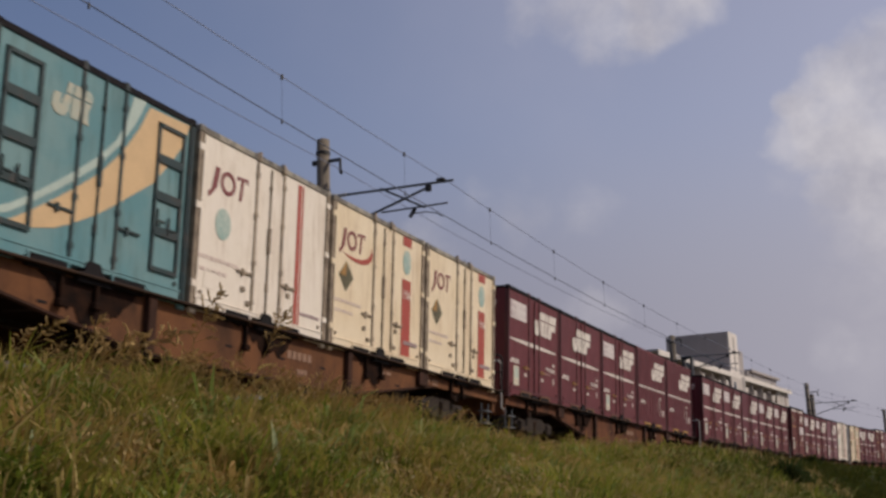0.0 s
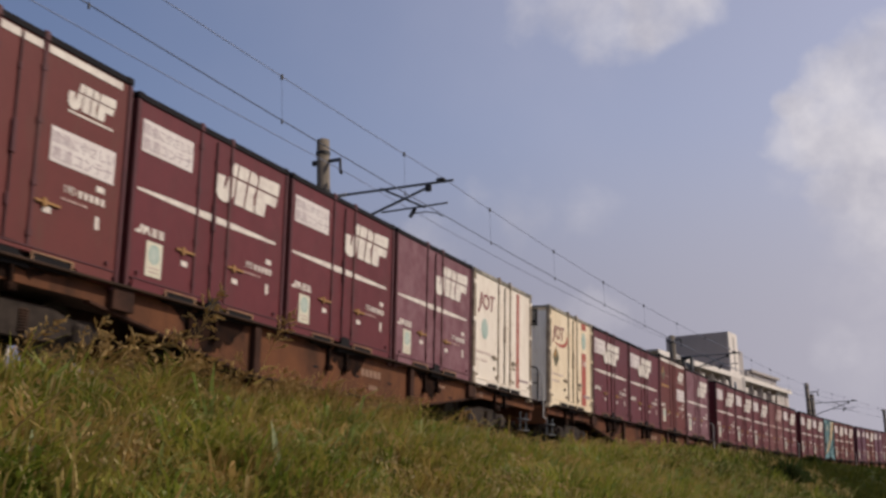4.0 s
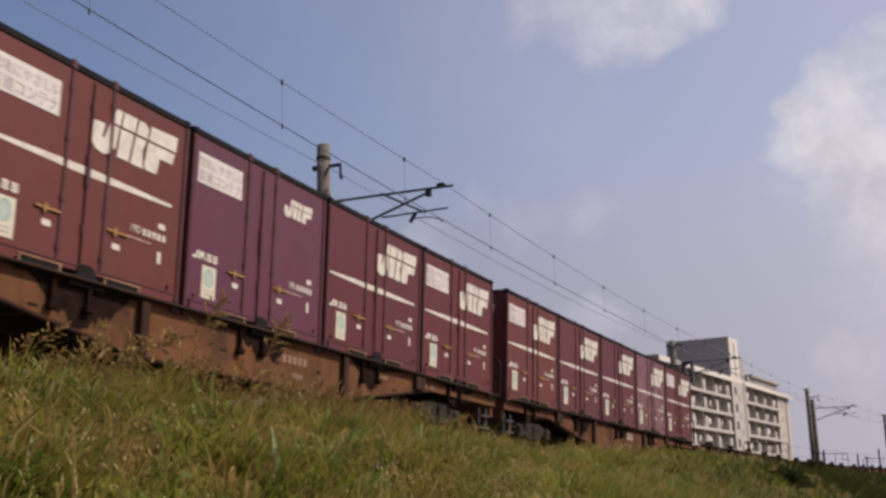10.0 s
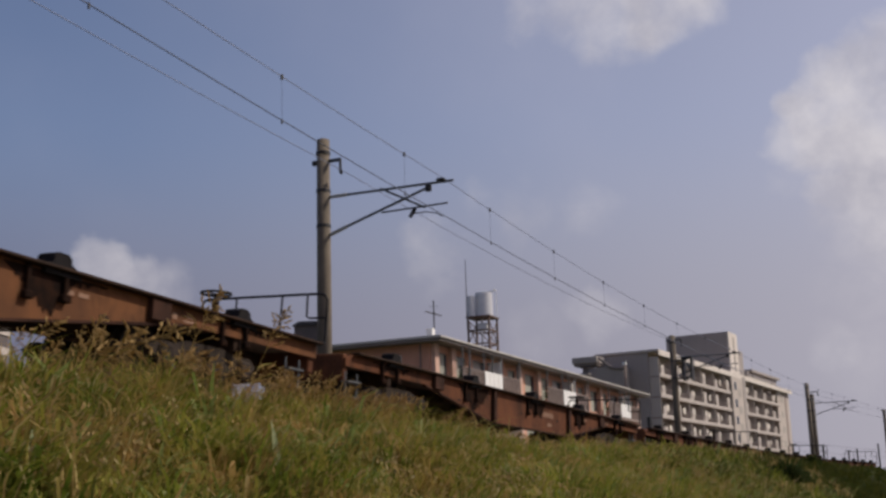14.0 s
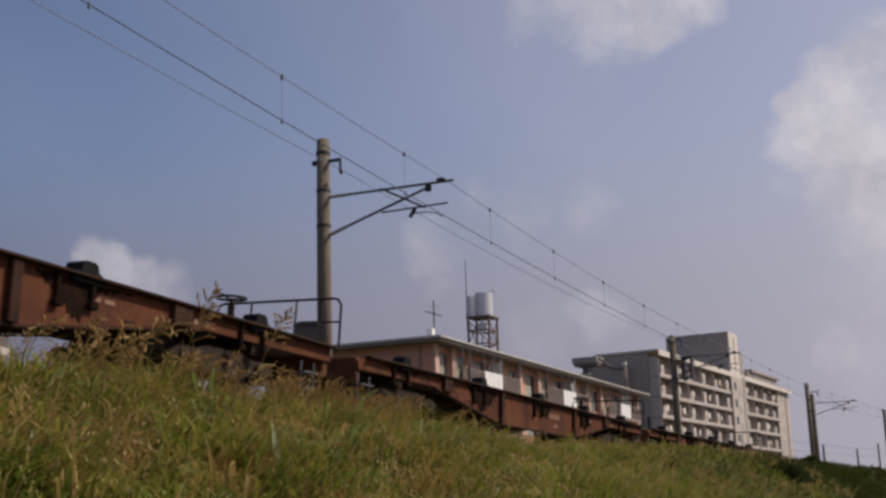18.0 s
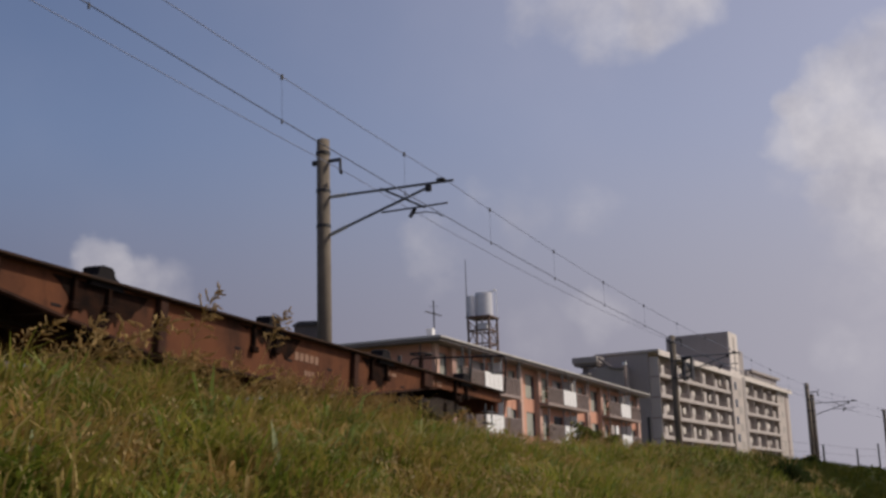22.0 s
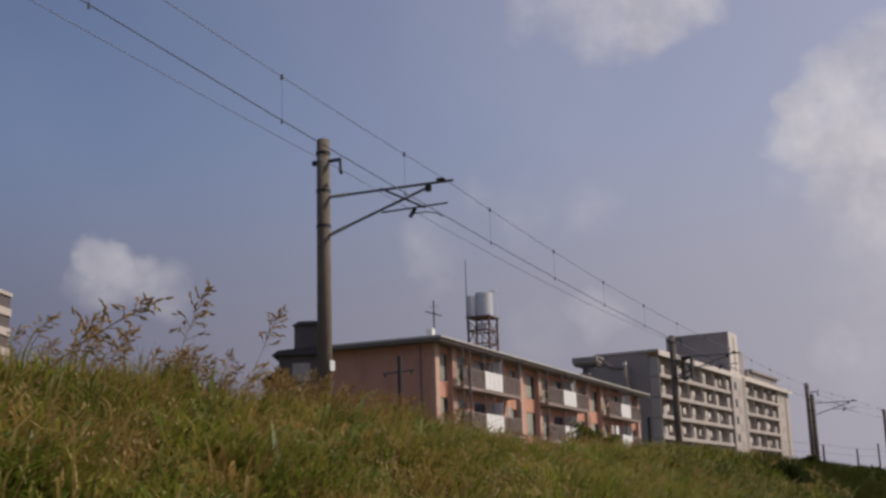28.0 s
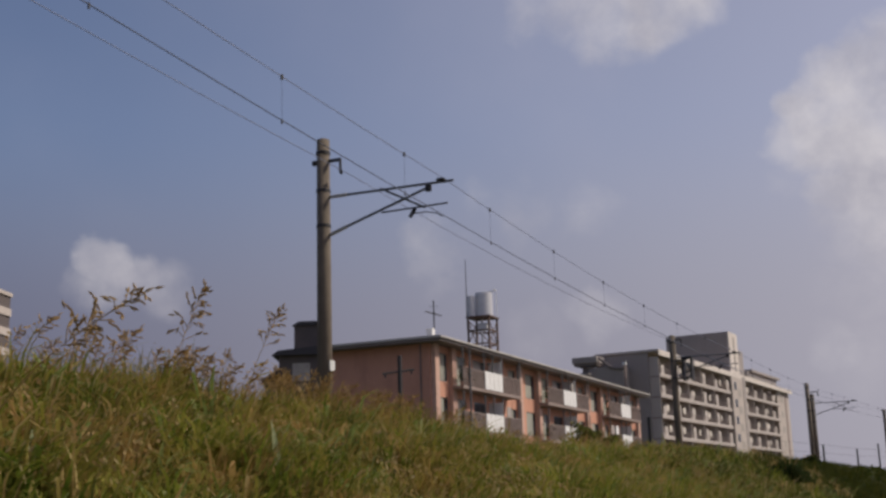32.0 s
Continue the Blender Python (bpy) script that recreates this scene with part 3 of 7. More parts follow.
for off in (-0.533, 0.533):
    r = tagged(rail_sheet("rail", N_TRACK + off, -0.15, 0.0, 0.033, M["rail"]), "rusty steel rail with worn head", "rail", kind="structure")

# ---------------------------------------------------------------- wagons
DECK = 1.0


def wheelset(parent, x):
    bm = bmesh.new()
    for yy in (-0.535, 0.535):
        o = -1 if yy < 0 else 1
        prof = [(0.08, yy + 0.07 * o), (0.12, yy + 0.07 * o), (0.13, yy + 0.02 * o), (0.36, yy), (0.37, yy + 0.07 * o), (0.42, yy + 0.07 * o), (0.43, yy - 0.04 * o), (0.455, yy - 0.05 * o), (0.44, yy - 0.075 * o), (0.34, yy - 0.06 * o), (0.1, yy - 0.09 * o)]
        n = 28
        rings = [[bm.verts.new((x + r * math.cos(2 * math.pi * k / n), y, 0.43 + r * math.sin(2 * math.pi * k / n))) for k in range(n)] for r, y in prof]
        for a, b in zip(rings, rings[1:]):
            for k in range(n):
                bm.faces.new((a[k], a[(k + 1) % n], b[(k + 1) % n], b[k]))
    bm_tube(bm, [(x, -0.62, 0.43), (x, 0.62, 0.43)], 0.07, 10)
    return part("wheelset", bm, M["steel"], parent, smooth=False)


def bogie(parent, x):
    b = part("bogie", boxes([(x - 0.16, x + 0.16, -0.9, 0.9, 0.5, 0.72, 0.03)]), M["wagon_dark"], parent)
    for sgn in (-1, 1):
        y0, y1 = (sgn * 0.93 - 0.07, sgn * 0.93 + 0.07)
        bm = prism([(x - 1.3, 0.5), (x - 1.12, 0.62), (x - 0.75, 0.6), (x - 0.42, 0.68), (x + 0.42, 0.68), (x + 0.75, 0.6), (x + 1.12, 0.62), (x + 1.3, 0.5),
                    (x + 1.15, 0.4), (x + 0.72, 0.42), (x + 0.4, 0.3), (x - 0.4, 0.3), (x - 0.72, 0.42), (x - 1.15, 0.4)], y0, y1)
        part("side_frame", bm, M["bogie"], b)
        for ax in (-0.95, 0.95):
            bm = box(x + ax - 0.15, x + ax + 0.15, sgn * 1.0 - 0.06, sgn * 1.0 + 0.06, 0.3, 0.57, 0.04)
            part("axle_box", bm, M["bogie"], b)
        coil = [(x + 0.085 * math.cos(t * math.pi / 4), sgn * 0.95 + 0.085 * math.sin(t * math.pi / 4), 0.34 + 0.004 * t) for t in range(65)]
        bm = tube(coil, 0.016, 5)
        part("spring", bm, M["wagon_dark"], b)
    for ax in (-0.95, 0.95):
        w = wheelset(b, x + ax)
    return b


def make_wagon():
    """A flat container wagon, 19.9 m over the deck, its deck 1.0 m above the rails. Origin on the rail's top at mid-length."""
    w = thing("flat_wagon", "rust brown flat container wagon on two bogies", "wagon", "wagons of the freight train")
    half = 9.96
    lead = -9.45
    prof = [(lead, DECK - 0.03), (lead + 0.25, DECK + 0.05), (half, DECK + 0.05), (half, 0.84), (6.2, 0.83), (2.75, 0.37), (-2.75, 0.37), (-6.2, 0.83), (lead, 0.84)]
    for sgn in (-1, 1):
        span = lambda a, b: sorted((sgn * a, sgn * b))
        sill = part("side_sill", prism(prof, *span(1.11, 1.15)), M["wagon"], w)
        part("top_flange", box(lead + 0.26, half, *span(1.1, 1.275), DECK + 0.052, DECK + 0.088, 0.008), M["wagon_dark"], sill)
        part("bottom_flange", prism([(-6.25, 0.83), (-2.75, 0.368), (2.75, 0.368), (6.25, 0.83), (6.25, 0.8), (2.75, 0.338), (-2.75, 0.338), (-6.25, 0.8)], *span(1.08, 1.175)), M["wagon_soot"], sill)
        for xx, wd, z0 in ((-2.68, 0.08, 0.375), (2.68, 0.08, 0.375), (-5.72, 0.2, 0.78), (5.72, 0.2, 0.78)):
            part("stiffener", box(xx - wd, xx + wd, *span(1.152, 1.235), z0, DECK + 0.05, 0.008), M["wagon_soot"], sill)
        if sgn < 0:
            for xx in (-0.83, 0.6, 1.88, -4.55, 4.7):
                # no hole is cut; a black block paints the slot's dark inside
                part("slot", box(xx - 0.115, xx + 0.115, -1.154, -1.1, 0.63, 0.73, 0.035), M["rubber"], sill)
            part("mark", boxes([(4.0, 4.14, -1.157, -1.151, 0.83, 0.88), (4.22, 4.4, -1.157, -1.151, 0.83, 0.88)]), M["wagon_mark"], sill)
            part("mark", boxes([(6.05, 6.15, -1.157, -1.151, 0.87, 0.95), (6.3, 6.55, -1.157, -1.151, 0.86, 0.89), (6.3, 6.55, -1.157, -1.151, 0.92, 0.95)]), M["wagon_mark"], sill)
    part("deck", box(lead + 0.02, half, -1.1, 1.1, 0.92, DECK - 0.004), M["deck"], w)
    part("centre_sill", boxes([(-9.9, 9.9, -0.22, 0.22, 0.6, 0.92, 0.02)]), M["wagon_dark"], w)
    for xx in (-7.7, -4.2, -1.4, 1.4, 4.2, 7.7):
        part("cross_beam", box(xx - 0.08, xx + 0.08, -1.105, 1.105, 0.66, 0.915), M["wagon_dark"], w)
    for sgn in (-1, 1):
        part("end_beam", box(-9.45 if sgn < 0 else 9.8, -9.3 if sgn < 0 else 9.96, -1.105, 1.105, 0.6, DECK + 0.05, 0.02), M["wagon"], w)
        cp = bmesh.new()
        bm_box(cp, *sorted((-9.45 if sgn < 0 else 9.96, sgn * 10.14)), -0.1, 0.1, 0.76, 0.98, 0.02)
        bm_box(cp, *sorted((sgn * 10.1, sgn * 10.2)), -0.15, 0.15, 0.72, 1.02, 0.03)
        part("coupler", cp, M["wagon_dark"], w)
        bm = bmesh.new()
        bm_tube(bm, [(sgn * 9.95, -0.5, 0.72), (sgn * 10.1, -0.5, 0.55), (sgn * 10.15, -0.45, 0.4), (sgn * 10.19, -0.3, 0.42)], 0.03, 6)
        part("brake_hose", bm, M["rubber"], w)
        bm = bmesh.new()
        for zz in (0.35, 0.6):
            bm_box(bm, *sorted((sgn * 9.0, sgn * 9.45)), -1.22, -1.06, zz - 0.02, zz)
        for xx in (9.02, 9.43):
            bm_tube(bm, [(sgn * xx, -1.14, 0.34), (sgn * xx, -1.14, 0.75)], 0.016, 6)
        part("step", bm, M["galv"], w)
        bogie(w, sgn * 7.1)
    # twist lock seats on the deck's edge
    for sgn in (-1, 1):
        for xx in (-7.62, -3.79, 0.04, 3.87, 7.7):
            bm = prism([(xx - 0.3, DECK - 0.004), (xx - 0.26, DECK + 0.1), (xx - 0.18, DECK + 0.13), (xx - 0.16, DECK + 0.22), (xx - 0.1, DECK + 0.25), (xx + 0.06, DECK + 0.245), (xx + 0.11, DECK + 0.21),
                        (xx + 0.13, DECK + 0.14), (xx + 0.22, DECK + 0.1), (xx + 0.32, DECK - 0.004)], sgn * 1.1 - 0.12, sgn * 1.1 + 0.12)
            ls = part("lock_seat", bm, M["rubber"], w, "black container lock seat")
            # one black patch holds the dripped oil and the lock's painted shadow
            jag = random.Random(int(xx * 100) + sgn)
            pts = [(xx + 0.86, DECK + 0.018), (xx - 0.86, DECK + 0.018)]
            drip = 0.15
            for k in range(40):
                f = (k - 19.5) / 20
                drip = max(0.03, min(0.15 if abs(xx) > 6 else 0.46, drip + jag.uniform(-0.11, 0.11)))
                pts.append((xx - 0.84 + 0.043 * k, DECK + 0.015 - drip * (1.05 - f * f)))
            yy = sorted((sgn * 1.1515, sgn * 1.158))
            part("oil_stain", prism(pts, *yy), M["oil"], ls, "oily black dirt and painted shade round the lock")
            for dx, dz in ((-0.55, 0.0), (0.05, 0.05)):
                part("lock_lever", boxes([(xx + dx, xx + dx + 0.06, *sorted((sgn * 1.16, sgn * 1.215)), DECK - 0.28 + dz, DECK + 0.045, 0.01), (xx + dx - 0.04, xx + dx + 0.1, *sorted((sgn * 1.16, sgn * 1.24)), DECK - 0.34 + dz, DECK - 0.25 + dz, 0.015)]), M["oil"], ls)
    # hand rails across the trailing end
    bm = bmesh.new()
    xe, za = 10.2, DECK + 0.92
    bm_tube(bm, [(9.9, -1.17, DECK + 0.07), (10.08, -1.17, DECK + 0.07), (xe, -1.17, DECK + 0.14), (xe + 0.03, -1.17, za - 0.1), (xe, -1.13, za - 0.02), (xe, -1.04, za), (xe, 1.04, za), (xe, 1.13, za - 0.03), (xe, 1.17, za - 0.12), (xe - 0.05, 1.17, DECK + 0.05)], 0.022, 8)
    for yy in (-0.36, 0.5):
        bm_tube(bm, [(xe - 0.08, yy, DECK), (xe, yy, za)], 0.018, 6)
    bm_tube(bm, [(xe, -0.82, za), (xe, -0.82, za - 0.36), (xe, -0.86, za - 0.39), (xe + 0.02, -1.17, za - 0.39)], 0.018, 6)
    part("hand_rail", bm, M["rail_black"], w, "dark tubular hand rail across the wagon end")
    bx, by = 10.12, 0.86
    bm = bmesh.new()
    bm_tube(bm, [(bx, by, DECK - 0.1), (bx, by, DECK + 0.9)], 0.06, 8)
    bm_tube(bm, [(bx, by, DECK + 0.88), (bx, by, DECK + 1.0)], 0.03, 8)
    col = part("brake_column", bm, M["wagon_dark"], w)
    bm = bmesh.new()
    ring = [(bx + 0.25 * math.cos(a * math.pi / 10), by + 0.25 * math.sin(a * math.pi / 10), DECK + 1.0) for a in range(21)]
    bm_tube(bm, ring, 0.022, 6)
    for a in range(4):
        bm_tube(bm, [(bx, by, DECK + 0.97), (bx + 0.25 * math.cos(a * math.pi / 2), by + 0.25 * math.sin(a * math.pi / 2), DECK + 1.0)], 0.016, 5)
    part("brake_wheel", bm, M["rail_black"], col, "black hand brake wheel")
    # brake gear
    bm = bmesh.new()
    bm_tube(bm, [(-3.2, -0.7, 0.55), (-2.0, -0.7, 0.55)], 0.2, 14)
    part("air_reservoir", bm, M["wagon_dark"], w)
    bm = boxes([(1.0, 1.7, -0.95, -0.5, 0.42, 0.85, 0.04)])
    part("brake_box", bm, M["wagon_dark"], w)
    bm = bmesh.new()
    bm_tube(bm, [(-6.0, -0.35, 0.5), (6.0, -0.35, 0.5)], 0.03, 6)
    part("brake_rod", bm, M["wagon_dark"], w)
    return w


# ---------------------------------------------------------------- containers
CL, CW, CH = 3.715, 2.45, 2.5
X0 = -CL / 2
FY = -CW / 2


def decal(pts, y=FY + 0.021, t=0.006):
    """A marking on the near side: points are metres from the left edge and below the top."""
    return prism([(X0 + u, CH - v) for u, v in pts], y - t, y)


def rect(u0, u1, v0, v1):
    return [(u0, v0), (u1, v0), (u1, v1), (u0, v1)]


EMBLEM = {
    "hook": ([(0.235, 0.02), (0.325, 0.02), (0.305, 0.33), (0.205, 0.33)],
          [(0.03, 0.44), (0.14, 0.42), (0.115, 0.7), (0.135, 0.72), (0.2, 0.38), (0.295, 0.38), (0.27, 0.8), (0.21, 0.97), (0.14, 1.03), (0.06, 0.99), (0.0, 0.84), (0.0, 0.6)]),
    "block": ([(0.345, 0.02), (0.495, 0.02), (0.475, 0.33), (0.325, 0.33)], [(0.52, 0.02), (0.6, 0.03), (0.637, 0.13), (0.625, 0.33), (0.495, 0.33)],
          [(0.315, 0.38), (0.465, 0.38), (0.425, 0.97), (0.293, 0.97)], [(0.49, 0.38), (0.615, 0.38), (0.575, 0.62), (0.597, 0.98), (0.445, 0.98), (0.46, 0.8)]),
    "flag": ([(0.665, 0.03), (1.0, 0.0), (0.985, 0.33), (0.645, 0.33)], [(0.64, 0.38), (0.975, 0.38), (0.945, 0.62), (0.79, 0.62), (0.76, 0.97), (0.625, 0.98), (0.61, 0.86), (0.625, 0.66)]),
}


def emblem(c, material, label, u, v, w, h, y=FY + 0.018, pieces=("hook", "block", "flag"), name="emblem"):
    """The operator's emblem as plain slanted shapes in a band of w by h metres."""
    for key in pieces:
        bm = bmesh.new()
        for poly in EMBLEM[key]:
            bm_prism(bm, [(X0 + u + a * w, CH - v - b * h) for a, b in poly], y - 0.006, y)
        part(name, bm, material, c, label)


def owner_bm(u, v, w, h, y):
    """The owner's name as plain shapes: a hook, a block with a leg and two square glyphs."""
    bm = bmesh.new()
    for poly in ([(0.06, 0.72), (0.13, 0.6), (0.18, 0.7), (0.23, 0.0), (0.31, 0.0), (0.25, 0.85), (0.18, 1.0), (0.08, 0.98)], [(0.34, 0.05), (0.5, 0.05), (0.5, 0.5), (0.42, 0.55), (0.36, 0.98), (0.29, 0.98)], [(0.44, 0.55), (0.5, 0.95), (0.56, 0.95), (0.51, 0.52)]):
        bm_prism(bm, [(X0 + u + a * w, CH - v - b * h) for a, b in poly], y - 0.006, y)
    for a in (0.58, 0.8):
        for b in (0.08, 0.42, 0.74):
            bm_prism(bm, [(X0 + u + (a + p) * w, CH - v - (b + q) * h) for p, q in ((0, 0), (0.18, 0), (0.18, 0.19), (0, 0.19))], y - 0.006, y)
        bm_prism(bm, [(X0 + u + (a + p) * w, CH - v - q * h) for p, q in ((0.06, 0.05), (0.12, 0.05), (0.12, 1.0), (0.06, 1.0))], y - 0.0065, y - 0.0005)
    return bm


def bars_bm(u, v, widths, h, gap=0.03, y=FY + 0.021):
    bm = bmesh.new()
    for wd in widths:
        bm_prism(bm, [(X0 + a, CH - b) for a, b in rect(u, u + wd, v, v + h)], y - 0.006, y)
        u += wd + gap
    return bm


def shell(c, paint, frame, end_paint=None, posts=(1.41, 2.16), ribs=False, edge=None, corner=None):
    """Box, frame, doors and fittings common to all the containers."""
    e = 0.02
    edge = edge or (paint if ribs else M["roof_edge"])
    part("body", box(X0 + e, -X0 - e, FY + e + 0.002, -FY - e, 0.16, CH - 0.03), paint, c)
    for xa, xb in ((X0 + 0.1, -0.42), (0.42, -X0 - 0.1)):
        part("floor_frame", box(xa, xb, FY + 0.12, -FY - 0.12, 0.012, 0.158), M["wagon_dark"], c)
    endp = end_paint or paint
    for sgn in (-1, 1):
        xo, xi, xb = sgn * (CL / 2 - 0.001), sgn * (CL / 2 - 0.014), sgn * (CL / 2 - 0.035)
        yq = [(FY + 0.1, xi)]
        for k in range(5):
            yk = -0.9 + 0.45 * k
            yq += [(yk - 0.06, xi), (yk - 0.045, xo), (yk + 0.045, xo), (yk + 0.06, xi)]
        yq += [(-FY - 0.1, xi), (-FY - 0.1, xb), (FY + 0.1, xb)]
        bm = bmesh.new()
        lo_, hi_ = [[bm.verts.new((x_, y_, z_)) for y_, x_ in yq] for z_ in (0.15, CH - 0.1)]
        for k in range(len(yq)):
            q = (k + 1) % len(yq)
            bm.faces.new((lo_[k], lo_[q], hi_[q], hi_[k]))
        bm.faces.new(hi_)
        bm.faces.new(lo_[::-1])
        part("end_panel", bm, endp, c)
    part("roof", box(X0 + 0.01, -X0 - 0.01, FY + 0.01, -FY - 0.01, CH - 0.03, CH + 0.026), edge, c)
    for sx in (-1, 1):
        for sy in (-1, 1):
            xs = sorted((sx * CL / 2, sx * (CL / 2 - 0.075)))
            yy = sorted((sy * CW / 2, sy * (CW / 2 - 0.1)))
            po = part("corner_post", box(*xs, *yy, 0.1, CH - 0.05, 0.012), frame, c)
            if sy > 0:
                continue
            part("corner_casting", boxes([(*sorted((sx * (CL / 2 + 0.004), sx * (CL / 2 - 0.12))), *sorted((sy * (CW / 2 + 0.004), sy * (CW / 2 - 0.11))), CH - 0.05, CH + 0.045, 0.012)]), edge, po)
            part("corner_foot", boxes([(*sorted((sx * (CL / 2 + 0.003), sx * (CL / 2 - 0.14))), *sorted((sy * (CW / 2 + 0.003), sy * (CW / 2 - 0.12))), 0.0, 0.1, 0.012)]), corner or frame, po)
    a, b = posts
    for sy in (-1, 1):
        yy = sorted((sy * (CW / 2 - 0.004), sy * (CW / 2 - 0.07)))
        rail = part("top_rail", box(X0 + 0.12, -X0 - 0.12, *yy, CH - 0.045, CH + 0.03), edge, c, "dark roof edge")
        part("bottom_rail", prism([(X0 + 0.14, 0.215), (-X0 - 0.14, 0.215), (-X0 - 0.14, 0.05), (-X0 - 0.62, 0.055), (-X0 - 0.86, 0.17), (X0 + 0.86, 0.17), (X0 + 0.62, 0.055), (X0 + 0.14, 0.05)], *yy), corner or paint, c)
        if sy > 0:
            continue
        ys = sorted((sy * (CW / 2 + 0.004), sy * (CW / 2 - 0.05)))
        part("sill_lip", box(X0 + 0.1, -X0 - 0.1, *ys, 0.217, 0.235), corner or frame, c)
        if not ribs:
            for u in (a, b):
                part("post_cap", box(X0 + u - 0.045, X0 + u + 0.045, *sorted((sy * (CW / 2 + 0.004), sy * (CW / 2 - 0.06))), CH - 0.06, CH + 0.06, 0.012), frame, rail, "worn lug over the door post")
        for u in (0.82, 2.24):
            # a solid block: the pocket's inner shade is put into its black
            po = part("fork_pocket", box(X0 + u, X0 + u + 0.62, *sorted((sy * (CW / 2 + 0.002), sy * (CW / 2 - 0.2))), 0.03, 0.168), M["rubber"], c, "fork pocket with its inner shade painted black")
            ya = sorted((sy * (CW / 2 + 0.012), sy * (CW / 2 + 0.003)))
            rim = M["yellow_rim"] if ribs else (corner or M["rim"])
            part("pocket_rim", boxes([(X0 + u - 0.03, X0 + u + 0.65, *ya, 0.17, 0.212 if ribs else 0.19), (X0 + u - 0.03, X0 + u, *ya, 0.06, 0.17), (X0 + u + 0.62, X0 + u + 0.65, *ya, 0.06, 0.17)]), rim, po, "worn yellow rim")
    if ribs:
        for k in range(12):
            u = 0.155 + k * 0.287
            bm = bmesh.new()
            bm_prism(bm, [(X0 + u, 0.22), (X0 + u + 0.225, 0.22), (X0 + u + 0.225, CH + 0.018), (X0 + u, CH + 0.018)], FY + 0.0015, FY + 0.023)
            part("side_rib", bm, paint, c)
        return
    mid = (a + b) / 2
    for u0, u1 in ((0.1, a - 0.03), (b + 0.03, CL - 0.1)):
        part("side_panel", box(X0 + u0, X0 + u1, FY + 0.0205, FY + 0.028, 0.216, CH - 0.06), paint, c)
    for u0, u1 in ((a + 0.03, mid - 0.008), (mid + 0.008, b - 0.03)):
        part("door", box(X0 + u0, X0 + u1, FY + 0.0205, FY + 0.034, 0.216, CH - 0.06), paint, c)
    for u in (a, b):
        part("door_post", box(X0 + u - 0.028, X0 + u + 0.028, FY + 0.003, FY + 0.03, 0.22, CH - 0.062, 0.006), frame, c)
        for zz in (0.34, 0.9, 1.6, 2.2):
            part("hinge", box(X0 + u - 0.04, X0 + u + 0.04, FY - 0.004, FY + 0.012, zz, zz + 0.07), frame, c)
    bm = tube([(X0 + mid, FY + 0.004, 0.24), (X0 + mid, FY + 0.004, CH - 0.1)], 0.013, 6)
    rod = part("lock_rod", bm, frame, c)
    part("lock_handle", box(X0 + mid - 0.036, X0 + mid + 0.036, FY - 0.016, FY + 0.018, 1.15, 1.53, 0.01), frame, rod)
    part("rod_guide", box(X0 + mid - 0.035, X0 + mid + 0.03, FY - 0.01, FY + 0.02, 0.58, 0.72, 0.012), frame, rod)
    part("rod_guide", box(X0 + mid - 0.03, X0 + mid + 0.03, FY - 0.01, FY + 0.02, 2.08, 2.16, 0.012), frame, rod)
    red = frame is M["red_dark"]
    for u in (a - 0.42, b + 0.04):
        bm = bmesh.new()
        bm_box(bm, X0 + u, X0 + u + 0.4, FY - 0.006, FY + 0.02, 0.74, 0.768)
        bm_box(bm, X0 + u + 0.12, X0 + u + 0.17, FY - 0.012, FY + 0.02, 0.7, 0.8)
        part("latch", bm, M["yellow"] if red else frame, c, "worn yellow latch bar" if red else "")
    for u in (0.22, CL - 0.24):
        part("foot_stud", tube([(X0 + u, FY - 0.006, 0.3), (X0 + u, FY + 0.02, 0.3)], 0.026, 8), frame, c)


def stripe_bm(yy, thin=0.032, thick=0.1):
    """The white line along the side, swelling towards the doors."""
    bm = bmesh.new()
    high = lambda u: thin + (thick - thin) * max(0.0, 1 - abs(u - 1.75) / (1.6 if u < 1.75 else 1.8)) ** 0.8
    for u0, u1 in ((0.12, 1.375), (1.445, 1.76), (1.81, 2.125), (2.195, 3.44)):
        pts = [(u0 + (u1 - u0) * k / 4) for k in range(5)]
        lo_ = [(u, 1.163 - high(u) / 2) for u in pts]
        hi_ = [(u, 1.163 + high(u) / 2) for u in pts]
        bm_prism(bm, [(X0 + a, CH - b) for a, b in lo_ + hi_[::-1]], yy - 0.004, yy)
    return bm


